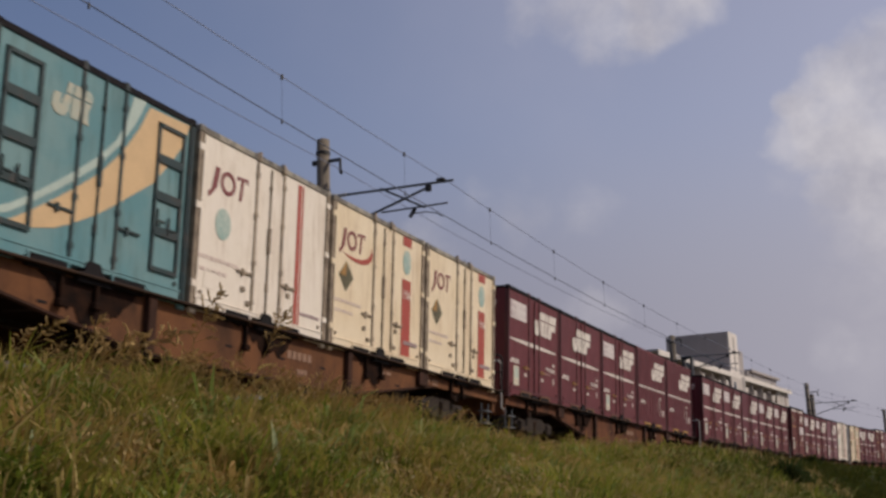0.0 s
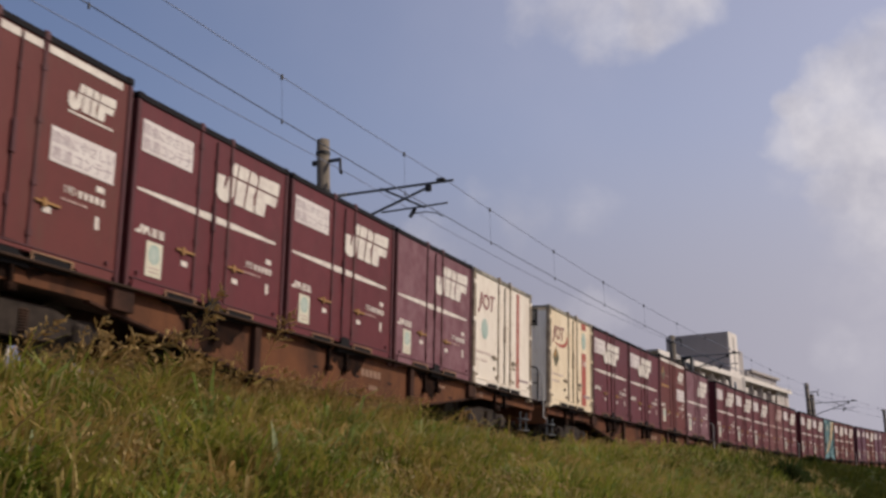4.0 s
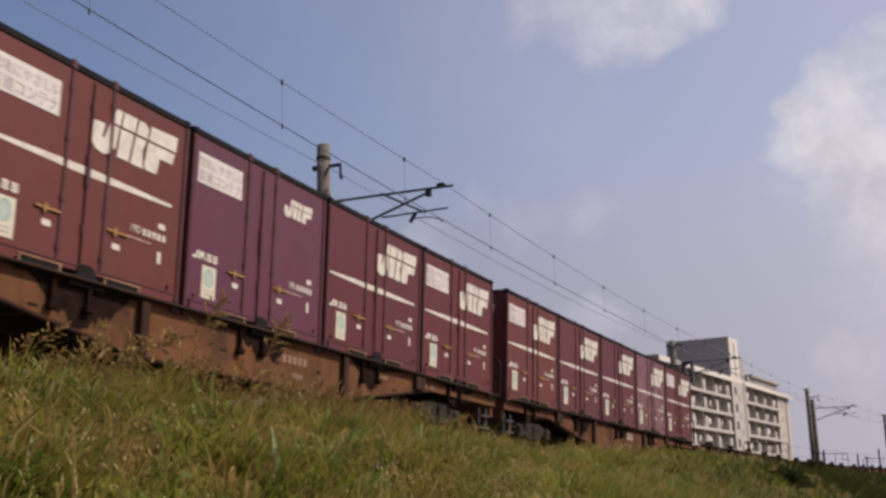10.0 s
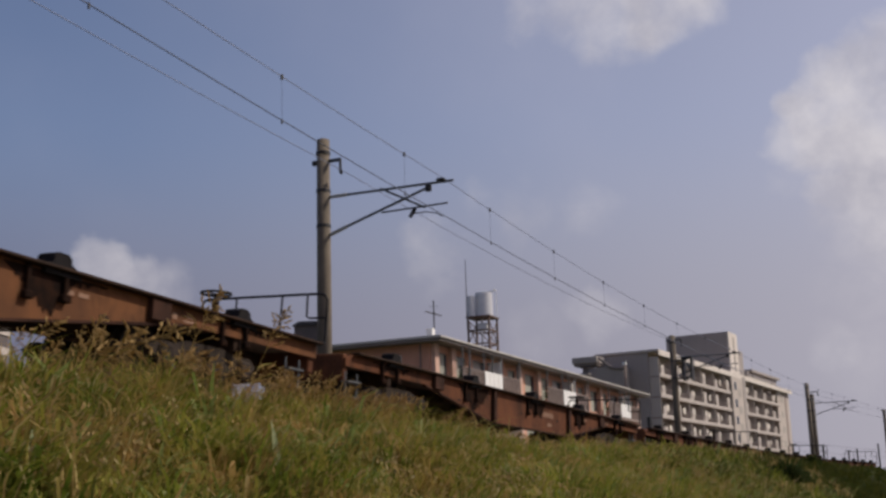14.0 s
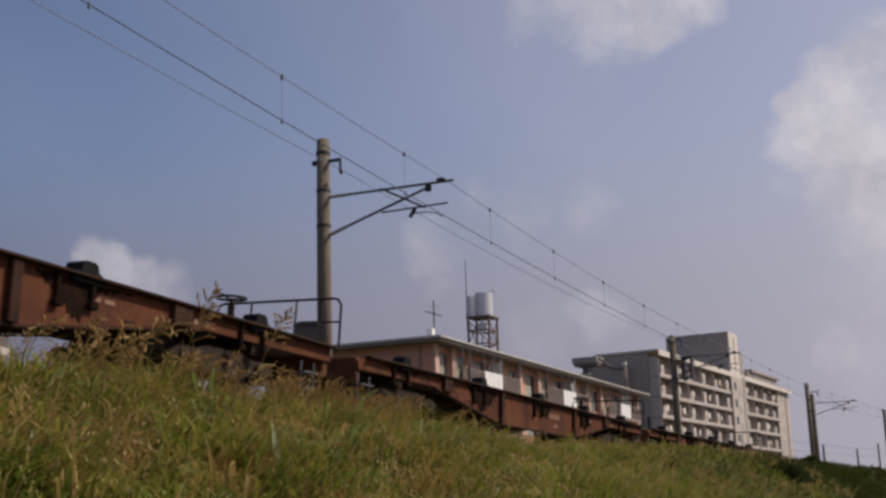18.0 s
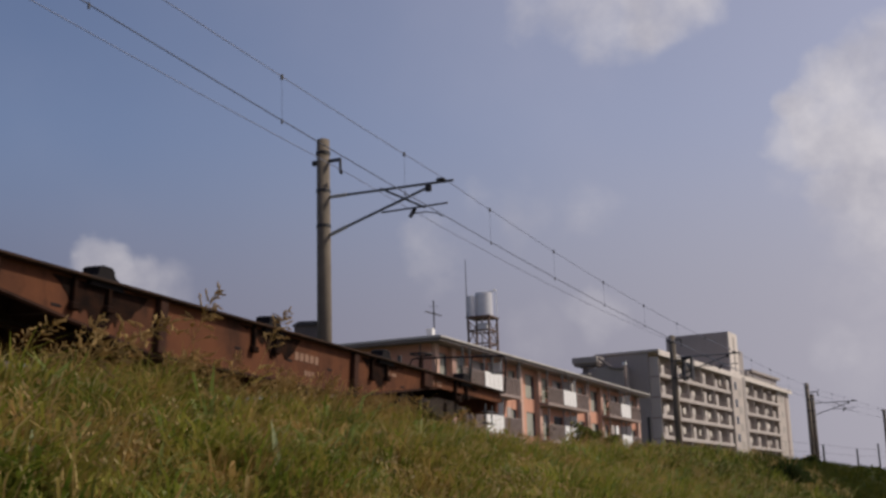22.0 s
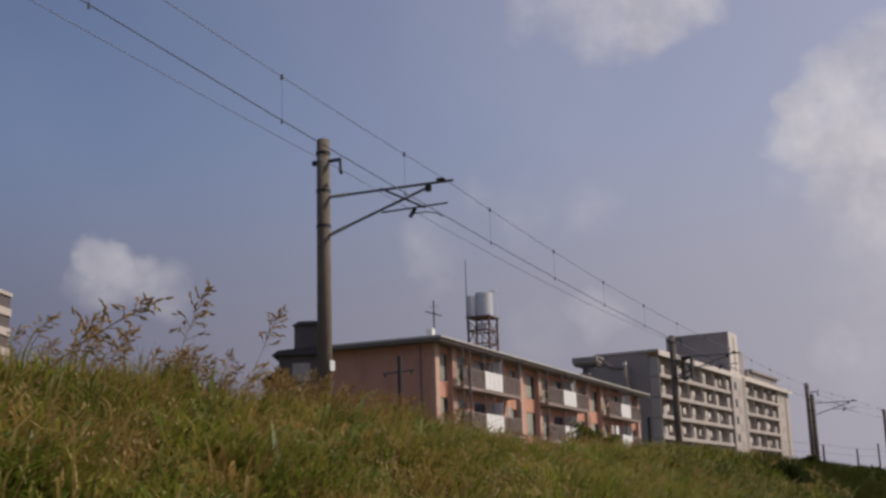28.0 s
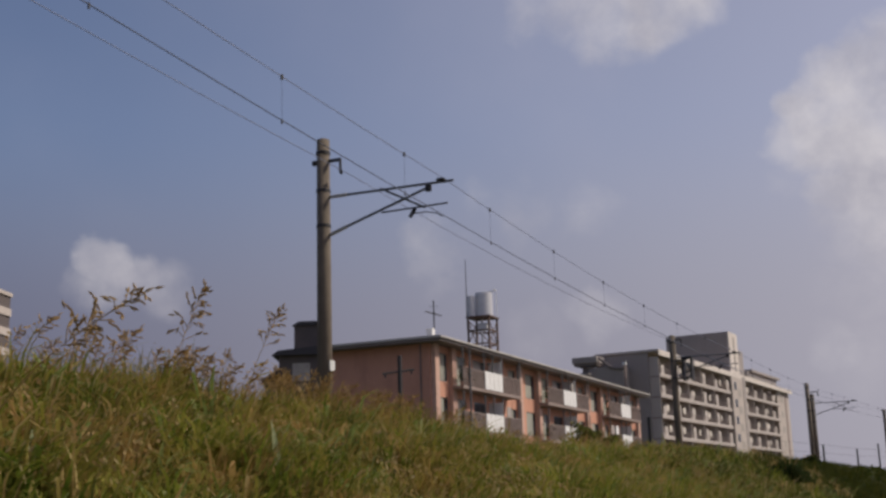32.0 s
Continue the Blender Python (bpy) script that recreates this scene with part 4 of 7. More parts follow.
def red_container(paint="red", label=True, logo="right", stripe=True, sticker=True, small=False, faint=False, ribs=False, words=""):
    P = M[paint]
    c = thing("freight_container", words, "container", "containers on the freight train")
    shell(c, P, M["red_dark"], ribs=ribs)
    W = M["label_red"] if faint else M["ivory"]
    yy = FY + 0.0035 if ribs else FY + 0.0203
    if label:
        np_ = part("nameplate", decal(rect(0.145, 1.232, 0.27, 0.68), yy), M["plate_white"], c, "white nameplate with two rows of grey writing")
        for row, v, size in (("\u74b0\u5883\u306b\u3084\u3055\u3057\u3044", 0.45, 0.158), ("\u9244\u9053\u30b3\u30f3\u30c6\u30ca", 0.635, 0.178)):
            type_text(np_, row, 0.69, v, size, M["plate_ink"], yy - 0.0065)
    if small:
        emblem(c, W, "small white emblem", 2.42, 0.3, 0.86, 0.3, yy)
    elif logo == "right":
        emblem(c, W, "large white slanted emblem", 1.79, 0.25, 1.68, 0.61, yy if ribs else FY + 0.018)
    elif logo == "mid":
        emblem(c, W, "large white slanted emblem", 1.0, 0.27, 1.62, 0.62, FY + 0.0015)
    if stripe and ribs:
        for k in range(12):
            u = 0.155 + k * 0.287
            if u > 0.1:
                part("stripe", decal(rect(max(u, 0.19), min(u + 0.225, 3.49), 1.14, 1.2), yy), W, c)
    elif stripe:
        part("stripe", stripe_bm(yy), W, c, "white line along the side")
    if sticker:
        st = part("sticker", decal(rect(0.385, 0.712, 1.765, 2.2), yy), M["sticker"], c, "white sticker with a green globe")
        bm = bmesh.new()
        bm_prism(bm, [(X0 + 0.548 + 0.115 * math.cos(k * math.pi / 8), CH - 1.92 + 0.125 * math.sin(k * math.pi / 8)) for k in range(16)], yy - 0.009, yy - 0.006)
        part("globe", bm, M["emblem"], st)
        part("caption_bar", boxes([(X0 + 0.43, X0 + 0.67, yy - 0.009, yy - 0.006, CH - 2.1, CH - 2.085), (X0 + 0.45, X0 + 0.65, yy - 0.009, yy - 0.006, CH - 2.15, CH - 2.135)]), M["label_red"], st)
    part("serial_mark", owner_bm(0.3 if ribs else 0.1, 1.59, 0.64, 0.115, yy), W, c)
    if not ribs:
        type_text(c, "19D", 2.75, 1.655, 0.13, W, yy - 0.004)
        part("number_mark", bars_bm(2.9, 1.575, (0.06, 0.065, 0.065, 0.065, 0.065), 0.085, 0.035, y=yy), W, c)
        part("caption_mark", bars_bm(2.62, 1.72, (0.08, 0.06, 0.1, 0.05, 0.07), 0.025, 0.02, y=yy), M["label_red"], c)
        for u, v in ((3.2, 1.44), (1.12, 1.87), (2.33, 1.88)):
            part("small_plate", box(X0 + u, X0 + u + 0.14, yy - 0.006, yy, CH - v - 0.07, CH - v), W, c)
        part("mark", boxes([(X0 + 3.22, X0 + 3.29, yy - 0.005, yy, CH - 1.95, CH - 1.8)]), W, c)
    else:
        for q in range(5):
            part("mark", box(X0 + 2.8, X0 + 2.86, yy - 0.005, yy, CH - 1.6 - 0.09 * q, CH - 1.54 - 0.09 * q), W, c)
            part("mark", box(X0 + 2.52, X0 + 2.55, yy - 0.005, yy, CH - 1.59 - 0.07 * q, CH - 1.54 - 0.07 * q), W, c)
        part("small_plate", box(X0 + 2.78, X0 + 2.92, yy - 0.005, yy, CH - 1.47, CH - 1.38), W, c)
        pl = part("cross_plate", box(X0 + 3.1, X0 + 3.32, yy - 0.005, yy, CH - 1.96, CH - 1.78), W, c)
        part("cross", boxes([(X0 + 3.14, X0 + 3.28, yy - 0.008, yy - 0.0052, CH - 1.885, CH - 1.855), (X0 + 3.2, X0 + 3.22, yy - 0.009, yy - 0.0052, CH - 1.93, CH - 1.81)]), M["red_dark"], pl)
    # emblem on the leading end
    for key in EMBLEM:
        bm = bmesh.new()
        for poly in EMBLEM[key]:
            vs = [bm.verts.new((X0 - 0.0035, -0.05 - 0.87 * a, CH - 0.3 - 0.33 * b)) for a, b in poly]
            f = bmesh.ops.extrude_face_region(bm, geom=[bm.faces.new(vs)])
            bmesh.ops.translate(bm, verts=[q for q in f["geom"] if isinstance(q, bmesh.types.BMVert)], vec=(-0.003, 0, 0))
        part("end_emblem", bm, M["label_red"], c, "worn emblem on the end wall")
    return c


def diamond(c, u, v, r, a="olive", b="olive"):
    pl = part("placard", decal([(u, v - r), (u + r, v), (u, v + r), (u - r, v)], FY + 0.0203), M[a], c, "dark diamond placard")
    if b != a:
        part("placard_half", decal([(u - 0.02, v - r * 0.95), (u - 0.02, v), (u - r + 0.03, v)], FY + 0.013), M[b], pl)


def swirl_logo(c, u, v, w):
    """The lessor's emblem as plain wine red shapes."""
    bm = bmesh.new()
    yy = FY + 0.0203
    bm_prism(bm, [(X0 + a, CH - b) for a, b in ((u + 0.1 * w, v + 0.42), (u + 0.02 * w, v + 0.48), (u, v + 0.4), (u + 0.08 * w, v + 0.36), (u + 0.17 * w, v + 0.02), (u + 0.28 * w, v + 0.02), (u + 0.22 * w, v + 0.3))], yy - 0.006, yy)
    for k in range(14):
        a0, a1 = 2 * math.pi * k / 14, 2 * math.pi * (k + 1) / 14
        ring = [(u + w * 0.5 + math.cos(a) * w * rr, v + 0.19 + math.sin(a) * 0.17 * (rr / 0.2)) for a, rr in ((a0, 0.2), (a1, 0.2), (a1, 0.13), (a0, 0.13))]
        bm_prism(bm, [(X0 + a, CH - b) for a, b in ring], yy - 0.006, yy)
    bm_prism(bm, [(X0 + a, CH - b) for a, b in ((u + 0.73 * w, v + 0.02), (u + 1.03 * w, v + 0.0), (u + 1.02 * w, v + 0.09), (u + 0.98 * w, v + 0.045), (u + 0.915 * w, v + 0.045), (u + 0.87 * w, v + 0.35), (u + 0.8 * w, v + 0.36), (u + 0.845 * w, v + 0.05), (u + 0.78 * w, v + 0.055), (u + 0.73 * w, v + 0.1))], yy - 0.006, yy)
    part("emblem", bm, M["wine"], c, "wine red emblem")


def type_text(c, words, u, v, size, material, y=FY + 0.011):
    cu = bpy.data.curves.new("type_mark", "FONT")
    cu.body, cu.size, cu.extrude, cu.resolution_u = words, size, 0.002, 2
    cu.align_x = "CENTER"
    ob = new("type_mark", cu)
    ob.data.materials.append(material)
    ob.parent = c
    ob.matrix_basis = pose(X0 + u, y, CH - v, 90, 0, 0)
    return ob


def white_container(words):
    c = thing("freight_container", words, "container", "containers on the freight train")
    shell(c, M["white"], M["grime"], M["grey_end"], posts=(1.5, 2.26), edge=M["pale_edge"], corner=M["white"])
    swirl_logo(c, 0.27, 0.41, 0.96)
    part("globe", decal([(0.68 + 0.19 * math.cos(k * math.pi / 8), 1.19 + 0.22 * math.sin(k * math.pi / 8)) for k in range(16)], FY + 0.0203), M["emblem"], c, "green round emblem")
    for u0, u1 in ((2.69, 2.795), (2.83, 2.868)):
        part("red_stripe", decal(rect(u0, u1, 0.1, CH - 0.17), FY + 0.0203), M["signal_red"], c, "red upright stripe")
    part("writing_block", bars_bm(0.12, 1.68, (0.06, 0.07, 0.05, 0.09, 0.06, 0.08, 0.05, 0.07, 0.06, 0.08), 0.055, 0.035), M["ink_faint"], c)
    part("writing_block", bars_bm(0.2, 1.85, (0.1, 0.08, 0.12, 0.07, 0.1), 0.05, 0.04), M["ink_faint"], c)
    part("number_mark", bars_bm(0.3, 1.86, (0.26,), 0.26), M["white"], c)
    part("writing_block", bars_bm(2.9, 2.05, (0.14, 0.1, 0.2, 0.1), 0.05, 0.02), M["ink"], c)
    rust_edges(c, M["white"])
    return c


def rust_edges(c, paint):
    for xx in (X0 + 0.085, -X0 - 0.11):
        part("seal", box(xx, xx + 0.025, FY - 0.002, FY + 0.02, 0.1, CH - 0.03), M["grime"], c, "rusty door seal")
    for zz in (0.35, 1.4, 2.2):
        part("corner_plate", box(X0 - 0.001, X0 + 0.12, FY - 0.005, FY + 0.02, zz, zz + 0.09), paint, c)
        part("corner_plate", box(-X0 - 0.12, -X0 + 0.001, FY - 0.005, FY + 0.02, zz + 0.05, zz + 0.13), paint, c)
    for u in (1.52, 2.2):
        part("rod_cap", tube([(X0 + u, FY + 0.01, CH - 0.06), (X0 + u, FY + 0.01, CH + 0.07)], 0.04, 8), M["grime"], c)
    for u, v in ((1.2, 2.02), (2.45, 1.9), (1.35, 2.2), (2.4, 2.2)):
        part("stay_fitting", box(X0 + u, X0 + u + 0.1, FY - 0.006, FY + 0.02, CH - v, CH - v + 0.07, 0.01), M["grime"], c)


def cream_container(words, swirl):
    c = thing("freight_container", words, "container", "containers on the freight train")
    shell(c, M["cream"], M["grime"], M["grey_end"], posts=(1.57, 2.33), edge=M["pale_edge"], corner=M["cream"])
    swirl_logo(c, 0.27, 0.4, 0.9)
    if swirl:
        low = [(0.42, 0.83), (0.6, 0.89), (0.85, 0.925), (1.1, 0.925), (1.32, 0.88), (1.46, 0.8), (1.51, 0.7), (1.46, 0.58)]
        part("swirl", decal(low + [(1.42, 0.7), (1.32, 0.78), (1.1, 0.845), (0.85, 0.865), (0.6, 0.855)], FY + 0.0203), M["signal_red"], c, "red crescent under the emblem")
    diamond(c, 0.55, 1.22, 0.255, "olive", "amber")
    part("band", decal(rect(2.75, 3.13, 0.06, 0.23), FY + 0.0203), M["signal_red"], c, "red panel")
    part("band", decal(rect(2.75, 3.13, 0.86, CH - 0.24), FY + 0.0203), M["signal_red"], c, "red panel with the type mark")
    part("globe", decal([(2.94 + 0.17 * math.cos(k * math.pi / 8), 0.53 + 0.23 * math.sin(k * math.pi / 8)) for k in range(16)], FY + 0.0203), M["emblem"], c, "green round emblem")
    type_text(c, "19A", 2.94, 1.22, 0.24, M["ivory"])
    part("writing_block", bars_bm(0.12, 1.62, (0.06, 0.07, 0.05, 0.09, 0.06, 0.08, 0.05, 0.07, 0.06, 0.08), 0.055, 0.035), M["ink_faint"], c)
    part("writing_block", bars_bm(0.2, 1.79, (0.1, 0.08, 0.12, 0.07, 0.1), 0.05, 0.04), M["ink_faint"], c)
    part("writing_block", bars_bm(2.85, 1.98, (0.12, 0.1, 0.2, 0.12), 0.07, 0.02, y=FY + 0.012), M["ink"], c)
    rust_edges(c, M["cream"])
    # end hatch
    hatch = part("end_hatch", box(X0 - 0.01, X0, -0.86, -0.41, 2.05, 2.41), M["pale_edge"], c, "pale hatch on the end wall")
    part("hatch_frame", boxes([(X0 - 0.014, X0, -0.895, -0.375, 2.02, 2.05), (X0 - 0.014, X0, -0.895, -0.375, 2.41, 2.44), (X0 - 0.014, X0, -0.895, -0.86, 2.05, 2.41), (X0 - 0.014, X0, -0.41, -0.375, 2.05, 2.41)]), M["rubber"], hatch, "dark hatch frame")
    part("hatch_bar", box(X0 - 0.02, X0 - 0.0102, -0.85, -0.42, 2.1, 2.15), M["rubber"], hatch)
    return c


def teal_container(words):
    c = thing("freight_container", words, "container", "containers on the freight train")
    shell(c, M["teal"], M["teal_dark"], posts=(1.47, 2.25), corner=M["teal"])
    yy = FY + 0.0203
    outer = [(0.12, 2.03), (0.49, 1.88), (0.81, 1.7), (1.13, 1.49), (1.475, 1.254), (1.835, 0.985), (2.13, 0.7), (2.3, 0.4), (2.39, 0.07)]
    inner = [(0.12, 2.12), (0.5, 2.0), (0.82, 1.82), (1.16, 1.61), (1.495, 1.39), (1.855, 1.13), (2.23, 0.76), (2.5, 0.4), (2.68, 0.07)]
    lower = [(0.12, 2.16), (0.855, 2.06), (1.2, 1.985), (1.48, 1.87), (1.88, 1.675), (2.345, 1.386), (2.88, 1.038), (3.22, 0.684), (3.5, 0.333), (3.58, 0.07)]
    part("swoosh", decal([(a + 0.045, b + 0.03) for a, b in inner] + lower[::-1], yy), M["swoosh"], c, "sand coloured swoosh")
    part("swoosh_edge", decal(outer + [(a - 0.03, b - 0.02) for a, b in inner[::-1]], yy), M["pale"], c, "pale edge of the swoosh")
    for u in (0.22, 2.92):
        for v0, v1 in ((0.22, 0.62), (0.68, 1.1), (1.16, 1.55), (1.61, 2.06)):
            bm = bmesh.new()
            for a0, a1, b0, b1 in ((u, u + 0.58, v0, v0 + 0.05), (u, u + 0.58, v1, v1 + 0.06), (u, u + 0.05, v0, v1), (u + 0.53, u + 0.58, v0, v1)):
                bm_box(bm, X0 + a0, X0 + a1, FY - 0.006, FY + 0.02, CH - b1, CH - b0)
            part("ladder_frame", bm, M["teal_dark"], c, "dark rung frame")
    for u, z0 in ((0.28, 0.88), (0.52, 0.84), (2.98, 0.95), (3.22, 0.88)):
        part("hook", boxes([(X0 + u, X0 + u + 0.04, FY - 0.02, FY + 0.001, z0, z0 + 0.22, 0.008), (X0 + u + 0.041, X0 + u + 0.17, FY - 0.02, FY + 0.001, z0 + 0.05, z0 + 0.085, 0.008)]), M["teal_dark"], c)
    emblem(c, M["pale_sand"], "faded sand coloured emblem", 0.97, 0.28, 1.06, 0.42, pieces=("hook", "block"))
    for u in (0.09, 1.86, CL - 0.11):
        part("seal", box(X0 + u - 0.012, X0 + u + 0.012, FY - 0.003, FY + 0.02, 0.1, CH - 0.03), M["teal_dark"], c, "dark door seal")
    return c


# ---------------------------------------------------------------- the train
PITCH_C, WAGON_L, LEAD = 3.8305, 20.4, 0.669
SHIFT = [0, -0.463, 0.108, -0.096, -0.095, 0.017, 0.078, 0.247, -0.181, 0, 0, 0, 0, 0]
PROTO = {
    "R": red_container(words="maroon steel container with white emblem, nameplate and line"),
    "S": red_container("red_brown", words="weathered brown maroon steel container with white emblem and nameplate"),
    "N": red_container("red_b", label=False, words="maroon steel container with white emblem and line"),
    "Q": red_container("red_b", logo="mid", sticker=False, words="maroon steel container with emblem across its doors"),
    "M": red_container(logo="mid", label=False, sticker=False, words="maroon steel container with emblem on its doors"),
    "C": red_container(label=False, ribs=True, sticker=False, words="maroon ribbed steel container with white emblem"),
    "P": red_container("purple", stripe=False, small=True, words="purple steel container with small white emblem and nameplate"),
    "L": red_container("faded", label=False, words="faded lilac steel container with white emblem"),
    "B": red_container("brown", label=False, faint=True, sticker=False, logo="right", words="brown maroon steel container with worn cream emblem"),
    "K": None,
    "W": white_container("white steel container with wine emblem and red stripes"),
    "E": cream_container("cream steel container with red panels and dark diamond", True),
    "F": cream_container("cream steel container with plain emblem and red panels", False),
    "T": teal_container("teal steel container with sand coloured swoosh"),
}
# one taller container with its own markings
CH = 2.6
k_box = PROTO["K"] = red_container("red_brown", label=False, logo="", stripe=False, words="tall maroon container with white top line and amber diamond")
diamond(k_box, 0.49, 0.58, 0.255, "olive", "amber")
for u0, u1 in ((0.18, 1.36), (1.46, 1.76), (1.81, 2.11), (2.21, 3.52)):
    part("top_line", decal(rect(u0, u1, 0.075, 0.165), FY + 0.0203), M["ivory"], k_box, "white line under the roof edge")
part("hazard_mark", bars_bm(0.22, 0.95, (0.14, 0.1, 0.2, 0.16, 0.12, 0.14), 0.075, 0.03), M["amber"], k_box, "orange lettering")
part("caption_line", decal(rect(0.8, 1.3, 0.62, 0.635), FY + 0.0203), M["label_red"], k_box)
part("plate", decal(rect(2.37, 3.49, 0.96, 1.36), FY + 0.0203), M["plate_white"], k_box, "white nameplate with two rows of grey writing")
for row, v, size in (("\u74b0\u5883\u306b\u3084\u3055\u3057\u3044", 1.14, 0.158), ("\u9244\u9053\u30b3\u30f3\u30c6\u30ca", 1.32, 0.178)):
    type_text(k_box, row, 2.93, v, size, M["plate_ink"], FY + 0.0138)
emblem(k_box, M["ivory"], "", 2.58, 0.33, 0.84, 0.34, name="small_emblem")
part("caption_line", decal(rect(2.6, 3.4, 0.7, 0.725), FY + 0.0203), M["ivory"], k_box)
CH = 2.5
LOADS = ["-TWEF", "RMRCC", "RRNRR", "KRRLW", "EQQKL", "RRRBR", "RRTSS", "PSPNR", "SNNLR", "-----", "-----", "-----", "-----", "-----"]
moving = []                     # (thing, metres behind the train's zero mark, height above the rails)
wagon0 = make_wagon()
wagons = [wagon0] + [copy_thing(wagon0, Matrix()) for _ in LOADS[1:]]
for w, load in enumerate(LOADS):
    ob = wagons[w]
    if w in (1, 2, 3, 4, 5, 6, 7):
        for y0 in (-1.12, -0.6):
            part("end_rail", tube([(-9.46, y0, 0.72), (-9.62, y0, 0.75), (-9.66, y0, DECK + 0.72), (-9.66, y0 + 0.06, DECK + 0.8), (-9.66, y0 + 0.34, DECK + 0.8)], 0.018, 6), M["rail_white"], ob, "pale grab rail on the leading end")
    if w in (8, 9):
        # the two running numbers that stand out
        t_ = type_text(ob, "52032" if w == 8 else "2804", 0, 0, 0.27, M["ivory"])
        t_.matrix_basis = pose(1.2, -1.1525, 0.71, 90, 0, 0)
    for k in range(0 if w in (8, 9) else 5):
        part("digit_mark", box(0.75 + 0.155 * k, 0.86 + 0.155 * k, -1.157, -1.1515, 0.71, 0.83), M["wagon_mark"], ob)
    for k in range(3):
        part("digit_mark", box(1.06 + 0.11 * k, 1.14 + 0.11 * k, -1.157, -1.1515, 0.5, 0.58), M["wagon_mark"], ob)
    if load == "-----":
        tagged(ob, "empty rust brown flat container wagon with hand rails")
    moving.append((ob, w * WAGON_L + WAGON_L / 2 + SHIFT[w], 0.0))
    for j, key in enumerate(load):
        if key == "-":
            continue
        c = PROTO[key]
        if c.get("used"):
            c = copy_thing(c, Matrix())
        else:
            c["used"] = 1
        moving.append((c, w * WAGON_L + SHIFT[w] + LEAD + j * PITCH_C + CL / 2, DECK))
for c in PROTO.values():
    if "used" in c:
        del c["used"]
for ob, *_ in moving:
    if "used" in ob:
        del ob["used"]
S_T = [-16.79, -31.43, -46.08, -60.75, -75.42, -90.03, -104.53, -118.85, -132.9, -146.63, -159.98, -172.82, -185.21, -197.17, -208.58, -219.43, -229.75,
       -239.57, -248.91, -257.78, -266.21, -274.21, -281.76, -288.84, -295.36, -301.56, -307.76, -313.96, -320.16, -326.36, -332.56, -338.76, -344.96]


def train_pose(s, z):
    m = on_track(s, 0.8 if z else 7.1)
    return m @ Matrix.Translation((0, 0, z)) if z else m


# ---------------------------------------------------------------- overhead line
CONTACT, MESSENGER, N_WIRE = 4.86, 5.68, 1.0
POLES = [(-32.6, 4.0, 7.05), (2.45, 4.0, 7.08), (36.5, 4.0, 6.75), (74.0, 4.0, 6.35), (105.5, 4.0, 6.6), (140.0, 4.0, 6.6), (-67.0, 4.0, 7.0), (-101, 4.0, 7.0)]


